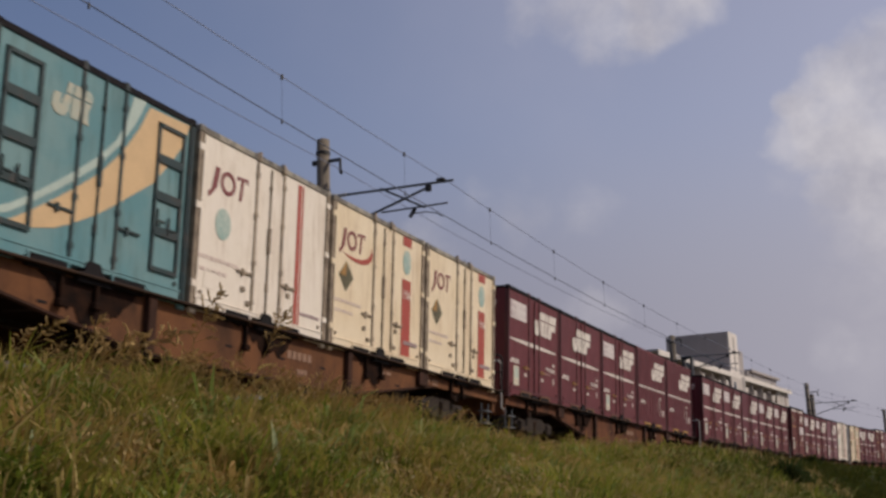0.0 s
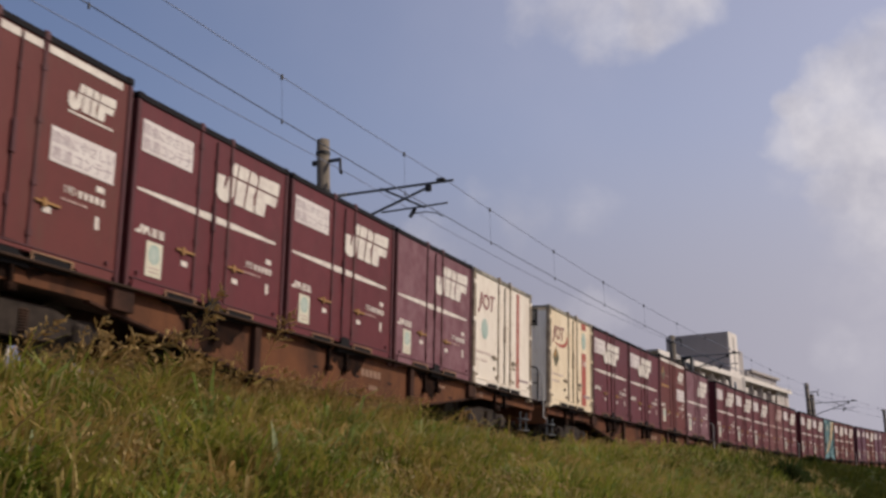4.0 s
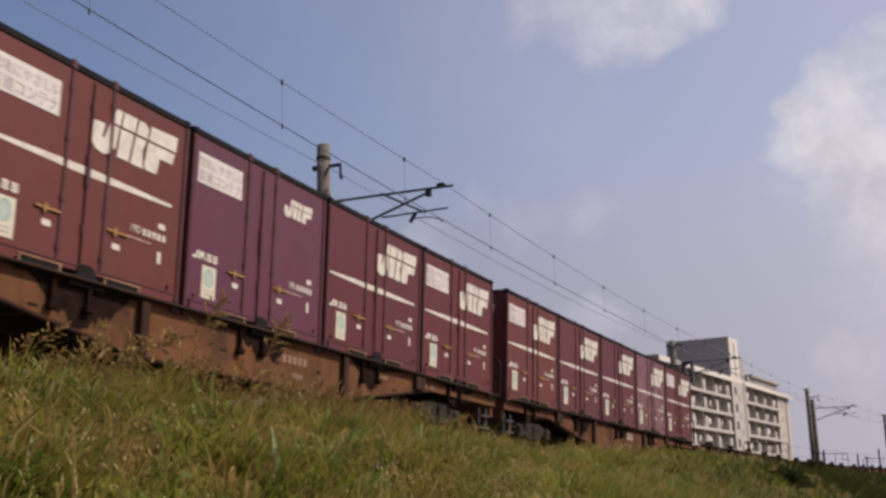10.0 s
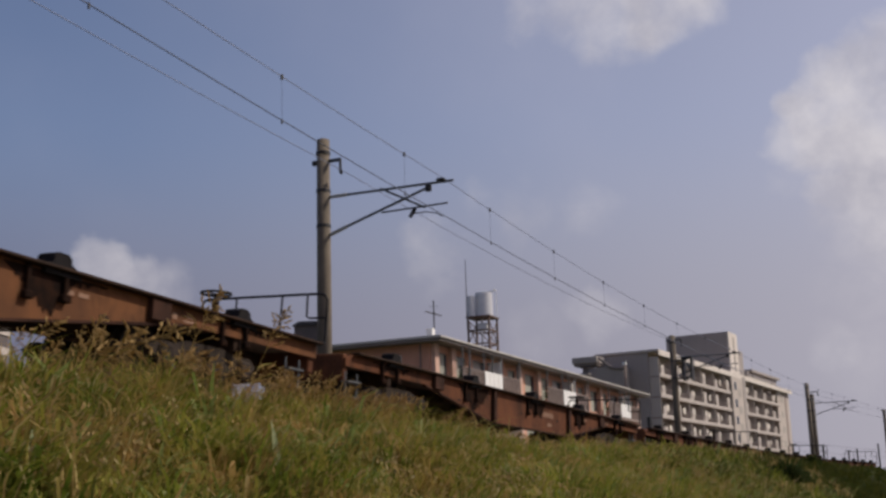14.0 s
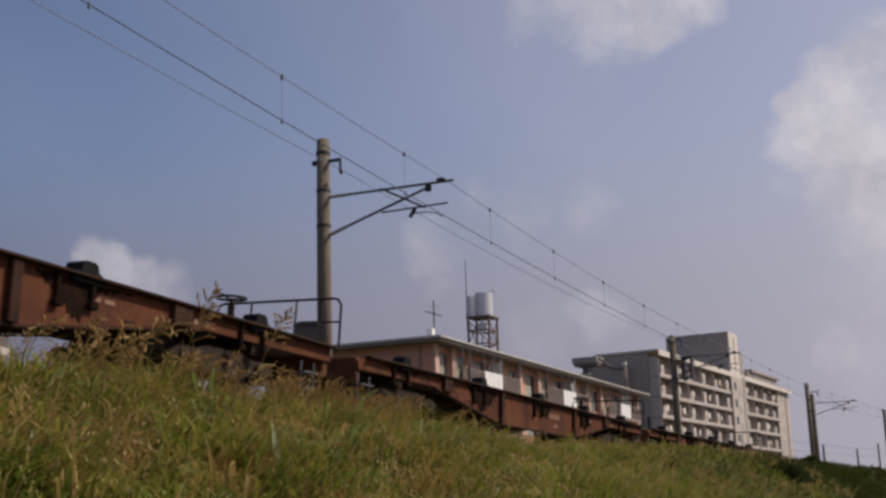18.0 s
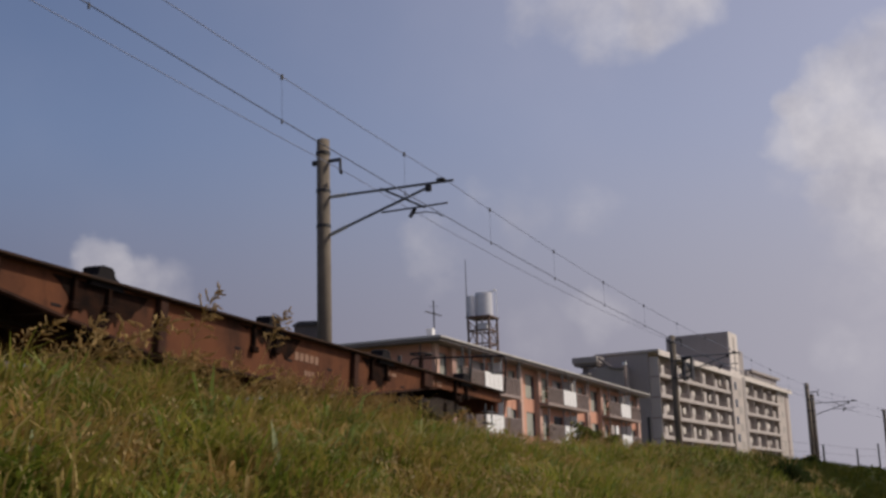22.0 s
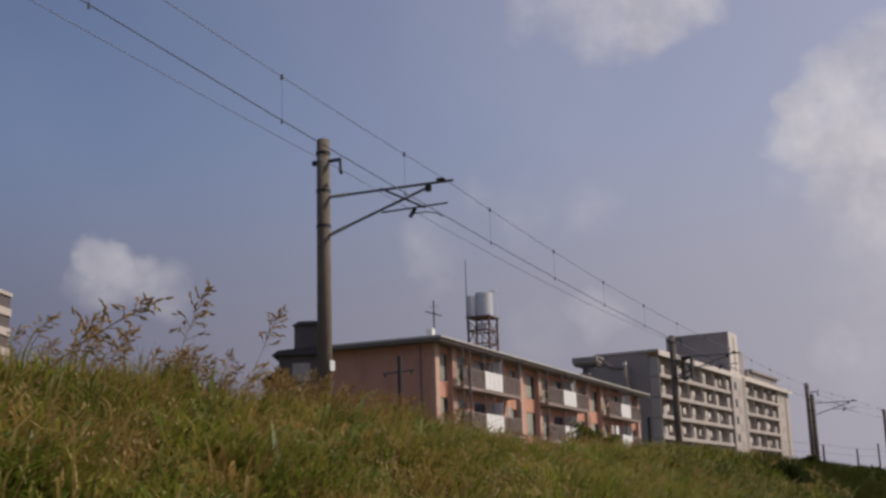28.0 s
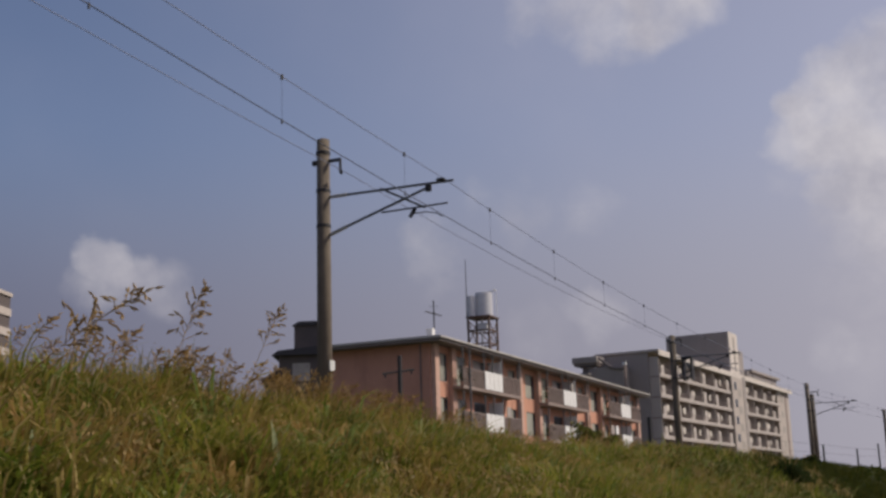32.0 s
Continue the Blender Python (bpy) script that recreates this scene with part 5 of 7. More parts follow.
def line_pole(s, n, h, arm=True, sign=False):
    x, y, th = line_at(s, n)
    o = thing("catenary_pole", "weathered round concrete pole carrying the overhead line arm" if arm else "plain weathered concrete pole beside the line", "pole", "poles of the overhead line")
    o.matrix_basis = pose(x, y, rail_z(s) - 0.9, 0, 0, 90 - math.degrees(th))
    z = 0.9
    part("shaft", tube([(0, 0, 0), (0, 0, z + h / 2), (0, 0, z + h)], 0.178, 20, 0.152), M["pole"], o, smooth=True)
    for zz in (z + h - 0.36, z + h - 1.28, z + h - 2.12):
        part("clamp", tube([(0, 0, zz), (0, 0, zz + 0.07)], 0.172, 16), M["iron"], o)
    part("cap", tube([(0, 0, z + h - 0.004), (0, 0, z + h + 0.03)], 0.153, 16, 0.1), M["pole"], o)
    if sign:
        part("plate", box(-0.12, 0.12, -0.2, -0.185, z + 1.62, z + 1.86, 0.004), M["sign"], o, "small white plate")
    if arm:
        # feeder bracket
        zf = z + 6.55
        br = part("feeder_bracket", boxes([(-0.03, 0.03, -0.47, 0.28, zf - 0.035, zf + 0.035)]), M["iron"], o)
        part("feeder_insulator", tube([(0, -0.45, zf + 0.03), (0, -0.45, zf - 0.24)], 0.032, 8), M["iron"], br)
        part("feeder_clamp", tube([(-0.1, -0.5, zf - 0.26), (0.1, -0.42, zf - 0.3)], 0.04, 6), M["iron"], br)
        part("clamp_bolt", box(-0.05, 0.05, 0.16, 0.28, zf - 0.06, zf + 0.05, 0.01), M["iron"], br)
        za, zb, zr = z + 5.68, z + 4.78, z + 5.14
        y_of = lambda q: q - n
        top = part("top_tube", tube([(0, -0.16, za), (0, y_of(0.72), za - 0.02)], 0.031, 8), M["galv"], o, "grey steel arm tube")
        part("insulator", tube([(0, -0.18, za), (0, -0.62, za)], 0.042, 10), M["porcelain"], top, "pale ribbed insulator")
        dia = part("stay_tube", tube([(0, -0.16, zb), (0, y_of(1.33), za - 0.1)], 0.033, 8), M["galv"], o, "grey sloping stay tube")
        part("insulator", tube([(0, -0.18, zb), (0, -0.6, zb + 0.14)], 0.044, 10), M["porcelain"], dia, "pale ribbed insulator")
        part("stay_joint", box(-0.05, 0.05, y_of(1.4), y_of(1.26), za - 0.2, za - 0.03, 0.02), M["iron"], dia)
        part("brace", tube([(0, y_of(2.52), za + 0.03), (0, y_of(1.42), zr - 0.02)], 0.027, 8), M["galv"], o)
        reg = part("register_tube", tube([(0, y_of(2.5), zr + 0.0), (0, y_of(0.87), zr + 0.02)], 0.022, 8), M["galv"], o)
        part("register_arm", tube([(0, y_of(1.75), zr - 0.12), (0, y_of(1.4), zr - 0.12), (0, y_of(1.15), zr - 0.18), (0, y_of(1.0), z + CONTACT + 0.01)], 0.014, 6), M["galv"], reg)
        part("register_clamp", tube([(0, y_of(1.66), zr + 0.0), (0, y_of(1.8), zr - 0.2)], 0.045, 8), M["iron"], reg)
        part("messenger_clamp", box(-0.06, 0.06, y_of(1.12), y_of(0.92), za, za + 0.07, 0.02), M["iron"], top)
    return o


for i, (s, n, h) in enumerate(POLES):
    line_pole(s, n, h, True, i == 1)
line_pole(72.4, 4.0, 7.1, False)


def wire_path(points, r, name, parent):
    return part(name, tube(points, r, 6), M["wire" if name == "contact_wire" else "strand"], parent)


ohl = thing("overhead_line", "dark contact and messenger wires of the overhead line", "wires")
ps = sorted(q[0] for q in POLES)
msg, con, feed = [], [], []
for a, b in zip(ps, ps[1:]):
    for k in range(12):
        f = k / 12
        s = a + (b - a) * f
        x, y, th = line_at(s, N_WIRE)
        sag = 4 * f * (1 - f)
        msg.append((x, y, rail_z(s) + MESSENGER - 0.14 * sag + 0.09))
        con.append((x, y, rail_z(s) + CONTACT + (0.042 if s < 30 else 0.0)))
        x, y, th = line_at(s, 3.5)
        feed.append((x, y, rail_z(s) + 6.28 - 0.12 * sag))
wire_path(msg, 0.0082, "messenger_wire", ohl)
wire_path(con, 0.0095, "contact_wire", ohl)
wire_path(feed, 0.0085, "feeder_wire", ohl)
s = -99.55
while s < 138:
    a = max(q for q in ps if q <= s)
    b = min(q for q in ps if q > s)
    f = (s - a) / (b - a)
    x, y, th = line_at(s, N_WIRE)
    zt = rail_z(s) + MESSENGER - 0.56 * f * (1 - f) + 0.09
    d = part("dropper", tube([(x, y, rail_z(s) + CONTACT), (x, y, zt)], 0.0032, 5), M["wire"], ohl)
    part("dropper_clip", tube([(x, y, zt - 0.05), (x, y, zt + 0.035)], 0.028, 6), M["iron"], d)
    part("contact_clip", tube([(x, y, rail_z(s) + CONTACT - 0.02), (x, y, rail_z(s) + CONTACT + 0.06)], 0.018, 6), M["iron"], d)
    s += 5.0

# ---------------------------------------------------------------- buildings
def place(x, y, z, heading):
    """Local x runs along the building's length, local -y faces the railway."""
    return pose(x, y, z, 0, 0, 90 - heading)


def pink_house():
    X0, L, D, top, st = -0.6, 46.0, 6.8, 11.5, 2.72
    o = thing("apartment_house", "salmon pink three storey apartment house with balconies", "building")
    o.matrix_basis = place(-0.75, 71.4, 0, 24.2)
    part("wall", boxes([(X0, X0 + 0.25, 0, D, 0, top - 0.3), (L - 0.25, L, 0, D, 0, top - 0.3), (X0 + 0.25, L - 0.25, D - 0.25, D, 0, top - 0.3)]), M["pink"], o)
    floors = [top - st, top - 2 * st, top - 3 * st]
    units = (0.0, 15.6, 31.2)
    # front wall with real openings: piers, spandrels and headers
    opens = []
    for f in floors:
        for u in units:
            for a, b, lo, hi in ((0.05, 1.95, 0.25, 2.0), (3.0, 4.8, 0.05, 2.05), (6.0, 8.2, 0.05, 2.05), (9.2, 11.3, 0.6, 2.0), (12.25, 13.7, 0.25, 2.0)):
                if u + b < L - 0.3:
                    opens.append((u + a, u + b, f + lo, f + hi))
    cells = bmesh.new()
    for f in floors + [0.0]:
        zt = min(f + st, top - 0.3) if f > 0 else floors[-1]
        row = sorted(q for q in opens if f <= q[2] < zt) if f > 0 else []
        x = X0 + 0.25
        for a, b, z0, z1 in row:
            bm_box(cells, x, a, 0, 0.2, f, zt)
            bm_box(cells, a, b, 0, 0.2, f, z0)
            bm_box(cells, a, b, 0, 0.2, z1, zt)
            x = b
        bm_box(cells, x, L - 0.25, 0, 0.2, f, zt)
    part("front_wall", cells, M["pink"], o)
    for a, b, z0, z1 in opens:
        wn = part("window", boxes([(a, b, 0.06, 0.12, z0, z0 + 0.06), (a, b, 0.06, 0.12, z1 - 0.06, z1), (a, a + 0.06, 0.06, 0.12, z0, z1), (b - 0.06, b, 0.06, 0.12, z0, z1), ((a + b) / 2 - 0.03, (a + b) / 2 + 0.03, 0.06, 0.12, z0, z1)]), M["galv"], o)
        part("pane", box(a + 0.05, b - 0.05, 0.085, 0.095, z0 + 0.05, z1 - 0.05), M["glass"], wn)
        if random.random() < 0.8 or b - a < 1.95:
            part("curtain", box(a + 0.08, a + (b - a) * random.uniform(0.45, 0.95), 0.06, 0.08, z0 + 0.06, z1 - 0.06), M["curtain" if b - a > 1.95 else "blind"], wn)
    part("floor_slab", boxes([(X0 + 0.25, L - 0.25, 0.2, D - 0.25, f - 0.1, f + 0.05) for f in floors]), M["slab"], o)
    # slab edge kept pale as if sunlit, eave below it painted in shade
    rf = part("roof", boxes([(X0 - 1.0, L + 0.6, -1.15, D + 0.4, top - 0.14, top + 0.02, 0.02)]), M["roof"], o)
    part("eave", boxes([(X0 - 0.9, L + 0.5, -1.1, D + 0.35, top - 0.3, top - 0.142)]), M["eave"], rf)
    part("gutter", box(X0 - 1.0, L + 0.6, -1.25, -1.16, top - 0.12, top - 0.02), M["roof"], rf)
    for u in units:
        for px in (-0.45, 2.1, 13.8):
            if u == 0 or px > 0:
                part("pier", box(u + px, u + px + 0.6, -0.3, -0.002, 0, top - 0.31), M["pink_light"], o)
        a, b = u + 2.0, u + 12.0
        for f in floors:
            bal = part("balcony", boxes([(a, b, -1.05, -0.303, f - 0.16, f + 0.02), (a + 0.7, b, -0.302, -0.003, f - 0.16, f + 0.02)]), M["slab"], o)
            bars = bmesh.new()
            k = a + 0.05
            while k < b:
                bm_box(bars, k, k + 0.05, -1.03, -0.99, f + 0.02, f + 1.12)
                k += 0.15
            part("railing_infill", bars, M["balcony"], bal)
            part("hand_rail", box(a, b, -1.05, -0.97, f + 1.12, f + 1.18), M["balcony"], bal)
            pw = u + 5.45
            pn = part("panel", box(pw, pw + 3.0, -1.1, -1.055, f + 0.04, f + 1.2), M["panel_white"], bal, "white balcony screen panel")
            for q in (1, 2, 3):
                part("seam", box(pw + 0.74 * q, pw + 0.74 * q + 0.03, -1.106, -1.101, f + 0.05, f + 1.19), M["curtain"], pn)
            part("partition", box(u + 8.5, u + 8.56, -1.0, -0.004, f + 0.02, f + 2.1), M["panel_white"], bal)
            for px in (a + 0.02, pw, pw + 1.5, pw + 3.1, b - 0.1):
                part("post", box(px, px + 0.08, -1.04, -0.97, f + 1.18, f + st - 0.31), M["galv"], bal)
            for q in range(2):
                if random.random() < 0.7:
                    lx = a + random.uniform(0.6, 8.0)
                    part("laundry", box(lx, lx + random.uniform(0.4, 0.9), -0.9, -0.86, f + 0.9, f + 1.9, 0.01), M["curtain" if random.random() < 0.6 else "panel_white"], bal)
            part("air_unit", box(b - 1.3, b - 0.55, -0.75, -0.4, f + 0.02, f + 0.6, 0.02), M["panel_white"], bal)
            # potted plants at the near end of the balcony
            if f > floors[-1]:
                pr = random.Random(int(u * 10 + f * 7))
                pot = part("plant_pot", tube([(a + 0.75, -0.7, f + 0.022), (a + 0.75, -0.7, f + 0.34)], 0.16, 10, 0.2), M["pink_light"], bal)
                lv = bmesh.new()
                for q in range(150):
                    c0 = Vector((a + 0.8 + pr.gauss(0, 0.42), -0.75 + pr.gauss(0, 0.14), f + 0.3 + abs(pr.gauss(0.35, 0.4))))
                    d1, d2 = (Vector((pr.gauss(0, 1), pr.gauss(0, 1), pr.gauss(0, 1))).normalized() * 0.1 for _ in range(2))
                    lv.faces.new([lv.verts.new(c0 + d1), lv.verts.new(c0 + d2), lv.verts.new(c0 - d1)])
                part("potted_leaves", lv, M["bush"], pot, "dark straggling pot plants")
    part("drain_pipe", tube([(2.9, -1.12, 2), (2.9, -1.12, top - 0.31)], 0.06, 8), M["galv"], o)
    for px in (13.1, 28.7, 44.3):
        part("drain_pipe", tube([(px, -0.4, 2), (px, -0.4, top - 0.31)], 0.06, 8), M["galv"], o)
    for px, hh in ((0.3, 0.75), (15.6, 0.4), (17.4, 0.5), (18.3, 0.5), (33.6, 0.5), (43.6, 0.5)):
        part("roof_vent", box(px, px + 0.4, 0.2, 0.6, top + 0.022, top + hh, 0.02), M["panel_white"], rf)
    part("wall_pipe", tube([(X0 - 0.05, 0.6, 3), (X0 - 0.05, 0.6, top - 0.31)], 0.04, 6), M["galv"], o)
    return o


def aerial():
    o = thing("tv_aerial", "thin grey television aerial on the roof", "aerial")
    x, y = -0.7, 73.4
    o.matrix_basis = pose(x, y, 11.64, 0, 0, 20)
    part("mast", tube([(0, 0, 0), (0, 0, 2.6)], 0.04, 6), M["iron"], o)
    part("boom", tube([(-0.55, 0, 1.9), (0.5, 0, 1.65)], 0.03, 6), M["iron"], o)
    for k in range(6):
        part("element", tube([(-0.5 + 0.18 * k, -0.35, 1.89 - 0.043 * k), (-0.5 + 0.18 * k, 0.35, 1.89 - 0.043 * k)], 0.012, 5), M["iron"], o)
    part("element_top", tube([(-0.3, 0, 2.25), (0.3, 0, 2.2)], 0.014, 5), M["iron"], o)
    return o


def water_tower():
    o = thing("water_tower", "silver cylindrical water tanks on a rusty steel frame", "water tower")
    o.matrix_basis = pose(3.05, 95, 11.0, 0, 0, 66)
    top = 5.5
    for dx in (-0.9, 0.9):
        for dy in (-0.9, 0.9):
            part("leg", box(dx - 0.07, dx + 0.07, dy - 0.07, dy + 0.07, -11, top), M["tank_frame"], o)
    for zz in (1.2, 3.2, 4.3, 5.4):
        bm = boxes([(-0.95, 0.95, -0.95, -0.85, zz, zz + 0.12), (-0.95, 0.95, 0.85, 0.95, zz, zz + 0.12), (-0.95, -0.85, -0.85, 0.85, zz, zz + 0.12), (0.85, 0.95, -0.85, 0.85, zz, zz + 0.12)])
        part("girder", bm, M["tank_frame"], o)
    for zz in (1.3, 3.3):
        for sy in (-0.9, 0.9):
            part("brace", tube([(-0.9, sy, zz), (0.9, sy, zz + 1.9)], 0.04, 5), M["tank_frame"], o)
            part("brace", tube([(0.9, sy, zz), (-0.9, sy, zz + 1.9)], 0.04, 5), M["tank_frame"], o)
            part("brace", tube([(sy, -0.9, zz), (sy, 0.9, zz + 1.9)], 0.04, 5), M["tank_frame"], o)
    part("platform", box(-1.05, 1.05, -1.05, 1.05, top - 0.1, top + 0.02), M["tank_frame"], o)
    t = part("tank", tube([(0.15, -0.1, top + 0.02), (0.15, -0.1, top + 2.0)], 0.72, 28), M["tank"], o, "silver water tank", smooth=False)
    part("lid", tube([(0.15, -0.1, top + 2.0), (0.15, -0.1, top + 2.12)], 0.72, 28, 0.35), M["tank"], t)
    part("small_tank", tube([(-0.55, 0.75, top + 0.02), (-0.55, 0.75, top + 1.75)], 0.3, 18), M["tank"], o)
    for k in (0, 9):
        part("cage_bar", box(0.97, 1.03, -0.9 + 0.2 * k, -0.86 + 0.2 * k, top, top + 2.3), M["tank"], o)
    part("cage_rail", boxes([(0.3, 1.03, -0.94, -0.88, top + 2.25, top + 2.32), (0.97, 1.03, -0.88, 0.94, top + 2.25, top + 2.32)]), M["tank"], o)
    part("mast", tube([(-0.97, 0.95, top - 1), (-0.97, 0.95, top + 4.75)], 0.05, 6, 0.025), M["iron"], o)
    part("pump_box", box(-0.4, 0.1, -0.5, 0.3, 4.42, 5.0), M["tank"], o)
    part("riser_pipe", tube([(0.3, 0.2, -11), (0.3, 0.2, top - 0.1)], 0.09, 8), M["tank"], o)
    return o


def grey_house():
    L, D, top, st = 75.6, 7.2, 20.6, 2.68
    o = thing("apartment_block", "grey seven storey apartment block with long balconies", "building")
    o.matrix_basis = place(26.4, 154, 0, 28.5)
    floors = [20.2 - st * k for k in range(1, 8)]
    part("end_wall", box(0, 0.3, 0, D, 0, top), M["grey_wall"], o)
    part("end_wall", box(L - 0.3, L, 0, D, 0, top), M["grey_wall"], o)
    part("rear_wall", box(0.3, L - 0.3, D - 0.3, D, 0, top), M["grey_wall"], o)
    part("floor_slab", boxes([(0.3, L - 0.3, 0.25, D - 0.3, f - 0.12, f) for f in floors]), M["slab"], o)
    rf = part("roof", box(-0.2, L + 0.2, -1.5, D + 0.2, top, top + 0.35, 0.03), M["parapet"], o)
    cells, opens = bmesh.new(), []
    x_t, x_e, x_w = 34.4, 42.4, 66.52
    bays = [(0.3 + 6.2 * k, 6.2) for k in range(5)] + [(31.3, 3.1)] + [(x_e + 6.03 * k, 6.03) for k in range(4)]
    for f in floors:
        zt = f + st if f < 17 else top
        for x, bw in bays:
            x1 = min(x + bw, L - 0.3)
            a, b = x + 2.1, x1 - 0.35
            bm_box(cells, x, a, 0, 0.25, f, zt)
            bm_box(cells, b, x1, 0, 0.25, f, zt)
            bm_box(cells, a, b, 0, 0.25, f + 2.0, zt)
            opens.append((a, b, f, f + 2.0))
        bm_box(cells, x_t, x_e, 0, 0.25, f, zt)
        bm_box(cells, x_w, L - 0.3, 0, 0.25, f, zt)
    bm_box(cells, 0.3, L - 0.3, 0, 0.25, 0, floors[-1])
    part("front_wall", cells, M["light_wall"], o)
    for a, b, z0, z1 in opens:
        m_ = (a + b) / 2
        w = part("window", boxes([(a, b, 0.08, 0.14, z1 - 0.07, z1), (a, a + 0.07, 0.08, 0.14, z0, z1), (b - 0.07, b, 0.08, 0.14, z0, z1), (m_ - 0.05, m_ + 0.05, 0.08, 0.14, z0, z1)]), M["galv"], o)
        part("pane", box(a + 0.06, b - 0.06, 0.1, 0.115, z0, z1 - 0.06), M["glass"], w)
        for c0, c1 in ((a + 0.08, m_ - 0.06), (m_ + 0.06, b - 0.08)):
            if random.random() < 0.75:
                wd = (c1 - c0) * random.uniform(0.45, 1.0)
                part("curtain", box(c0, c0 + wd, 0.05, 0.075, z0 + 0.03, z1 - 0.1), M["curtain_pale" if random.random() < 0.35 else "curtain"], w)
    for f in floors:
        for a, b in ((0.3, x_t - 0.1), (x_e + 0.1, x_w - 0.1)):
            bal = part("balcony", box(a, b, -1.35, -0.003, f - 0.18, f), M["slab"], o)
            part("parapet", box(a, b, -1.4, -1.3, f - 0.1, f + 0.36), M["parapet"], bal)
            for zb in (0.68, 1.0):
                part("guard_rail", box(a, b, -1.37, -1.33, f + zb, f + zb + 0.05), M["balcony"], bal)
            for x, bw in bays:
                if a - 0.5 < x < b - 1:
                    part("divider", box(x, x + 0.12, -1.3, -0.004, f, f + st - 0.19), M["light_wall"], bal)
                    part("screen", box(x + 0.75, x + 2.0, -1.36, -1.3, f + 0.361, f + random.choice((1.5, 1.9, 1.9))), M["screen"], bal, "pale balcony screen")
                    if random.random() < 0.5:
                        lx = x + random.uniform(2.4, 4.4)
                        part("washing", box(lx, lx + random.uniform(0.5, 1.1), -1.1, -1.06, f + 0.9, f + 1.75, 0.01), M["curtain_pale"], bal)
    part("stair_tower", box(x_t, x_e, -1.6, -0.003, 0, top), M["light_wall"], o, "pale stair tower")
    wing = part("end_wing", box(x_w, L, -0.95, -0.003, 0, top - 0.004), M["light_wall"], o, "plain end bay of the block")
    # darker strip laid on the flat wall, painting the shade of a recess
    part("recess_shade", box(L - 3.4, L - 2.0, -0.99, -0.953, 0, top - 0.8), M["balcony"], wing)
    for f in floors:
        part("wing_window", box(x_w + 2.6, x_w + 4.4, -0.985, -0.953, f + 0.8, f + 1.9), M["curtain"], wing)
    part("stair_return", box(x_e - 1.6, x_e + 0.05, -1.66, -1.604, 0, top), M["grey_wall"], o)
    for f in floors:
        part("stair_window", box(x_t + 1.2, x_t + 2.6, -1.63, -1.601, f + 0.7, f + 1.9), M["glass"], o)
        part("stair_window", box(x_t + 3.6, x_t + 5.2, -1.63, -1.601, f - 0.3, f + 0.9), M["curtain"], o)
    part("fascia", box(-0.2, L + 0.2, -1.62, -1.503, top - 0.45, top + 0.25), M["fascia"], rf)
    part("rear_core", box(41.3, 46.5, D + 0.204, 10.7, 0, top + 0.346), M["grey_wall"], o)
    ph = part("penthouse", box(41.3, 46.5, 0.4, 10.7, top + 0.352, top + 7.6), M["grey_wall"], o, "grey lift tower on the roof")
    # the tower's sunlit stripe is painted: a pale front skin, greyer sides
    part("penthouse_lit_face", box(41.3, 46.5, 0.2, 0.396, top + 0.352, top + 7.6), M["fascia"], ph)
    part("slot", box(43.9, 44.5, 0.15, 0.198, top + 1.2, top + 6.9), M["grey_wall"], ph)
    part("low_house", box(46.504, 51.0, 0.6, D - 0.6, top + 0.352, top + 5.2), M["grey_wall"], o)
    lh = part("roof_house", box(54.2, 75.0, 0.9, D - 1, top + 0.352, top + 2.3), M["grey_wall"], o)
    part("roof_house_top", box(55.6, 76.0, 0.4, D - 0.6, top + 2.304, top + 2.7), M["grey_wall"], lh)
    part("stair_rail", tube([(L + 0.6, 1, 3), (L + 0.6, 1, top - 1)], 0.12, 6), M["balcony"], o)
    for f in floors:
        part("end_landing", box(L + 0.004, L + 1.4, 0.5, 3.5, f - 0.1, f + 0.9), M["balcony"], o)
    # small outlets on the end wall
    for f in floors:
        part("vent_pipe", box(-0.25, -0.003, 3.8, 4.2, f + 0.5, f + 1.4), M["panel_white"], o)
    return o


def entrance_block():
    o = thing("stair_block", "dark grey stair block with overhanging flat roof", "building")
    o.matrix_basis = place(26.4, 154, 0, 28.5)
    part("wall", box(-2.4, -0.256, 2.6, 7.4, 0, 18.9), M["grey_wall"], o)
    part("core", box(-1.6, -0.256, 7.404, 8.6, 0, 19.2), M["grey_wall"], o)
    rf = part("roof", box(-3.2, -0.256, 5.9, 9.4, 19.5, 20.35, 0.05), M["grey_wall"], o)
    part("soffit", box(-3.0, -0.256, 6.1, 9.2, 19.204, 19.496), M["eave"], rf)
    part("sloped_slab", tube([(-2.5, 6.0, 20.2), (-2.5, 4.2, 18.75), (-2.5, 2.4, 18.45)], 0.2, 6), M["eave"], o)
    part("flue", box(-2.7, -2.404, 2.2, 2.45, 15.5, 18.9), M["slab"], o)
    part("flue_cap", box(-2.75, -2.404, 2.1, 2.55, 18.904, 19.3), M["panel_white"], o)
    part("low_roof", box(-3.4, -0.256, 7.0, 10.4, 17.9, 18.2), M["grey_wall"], o)
    return o


pink_house()
aerial()
water_tower()
grey_house()
entrance_block()


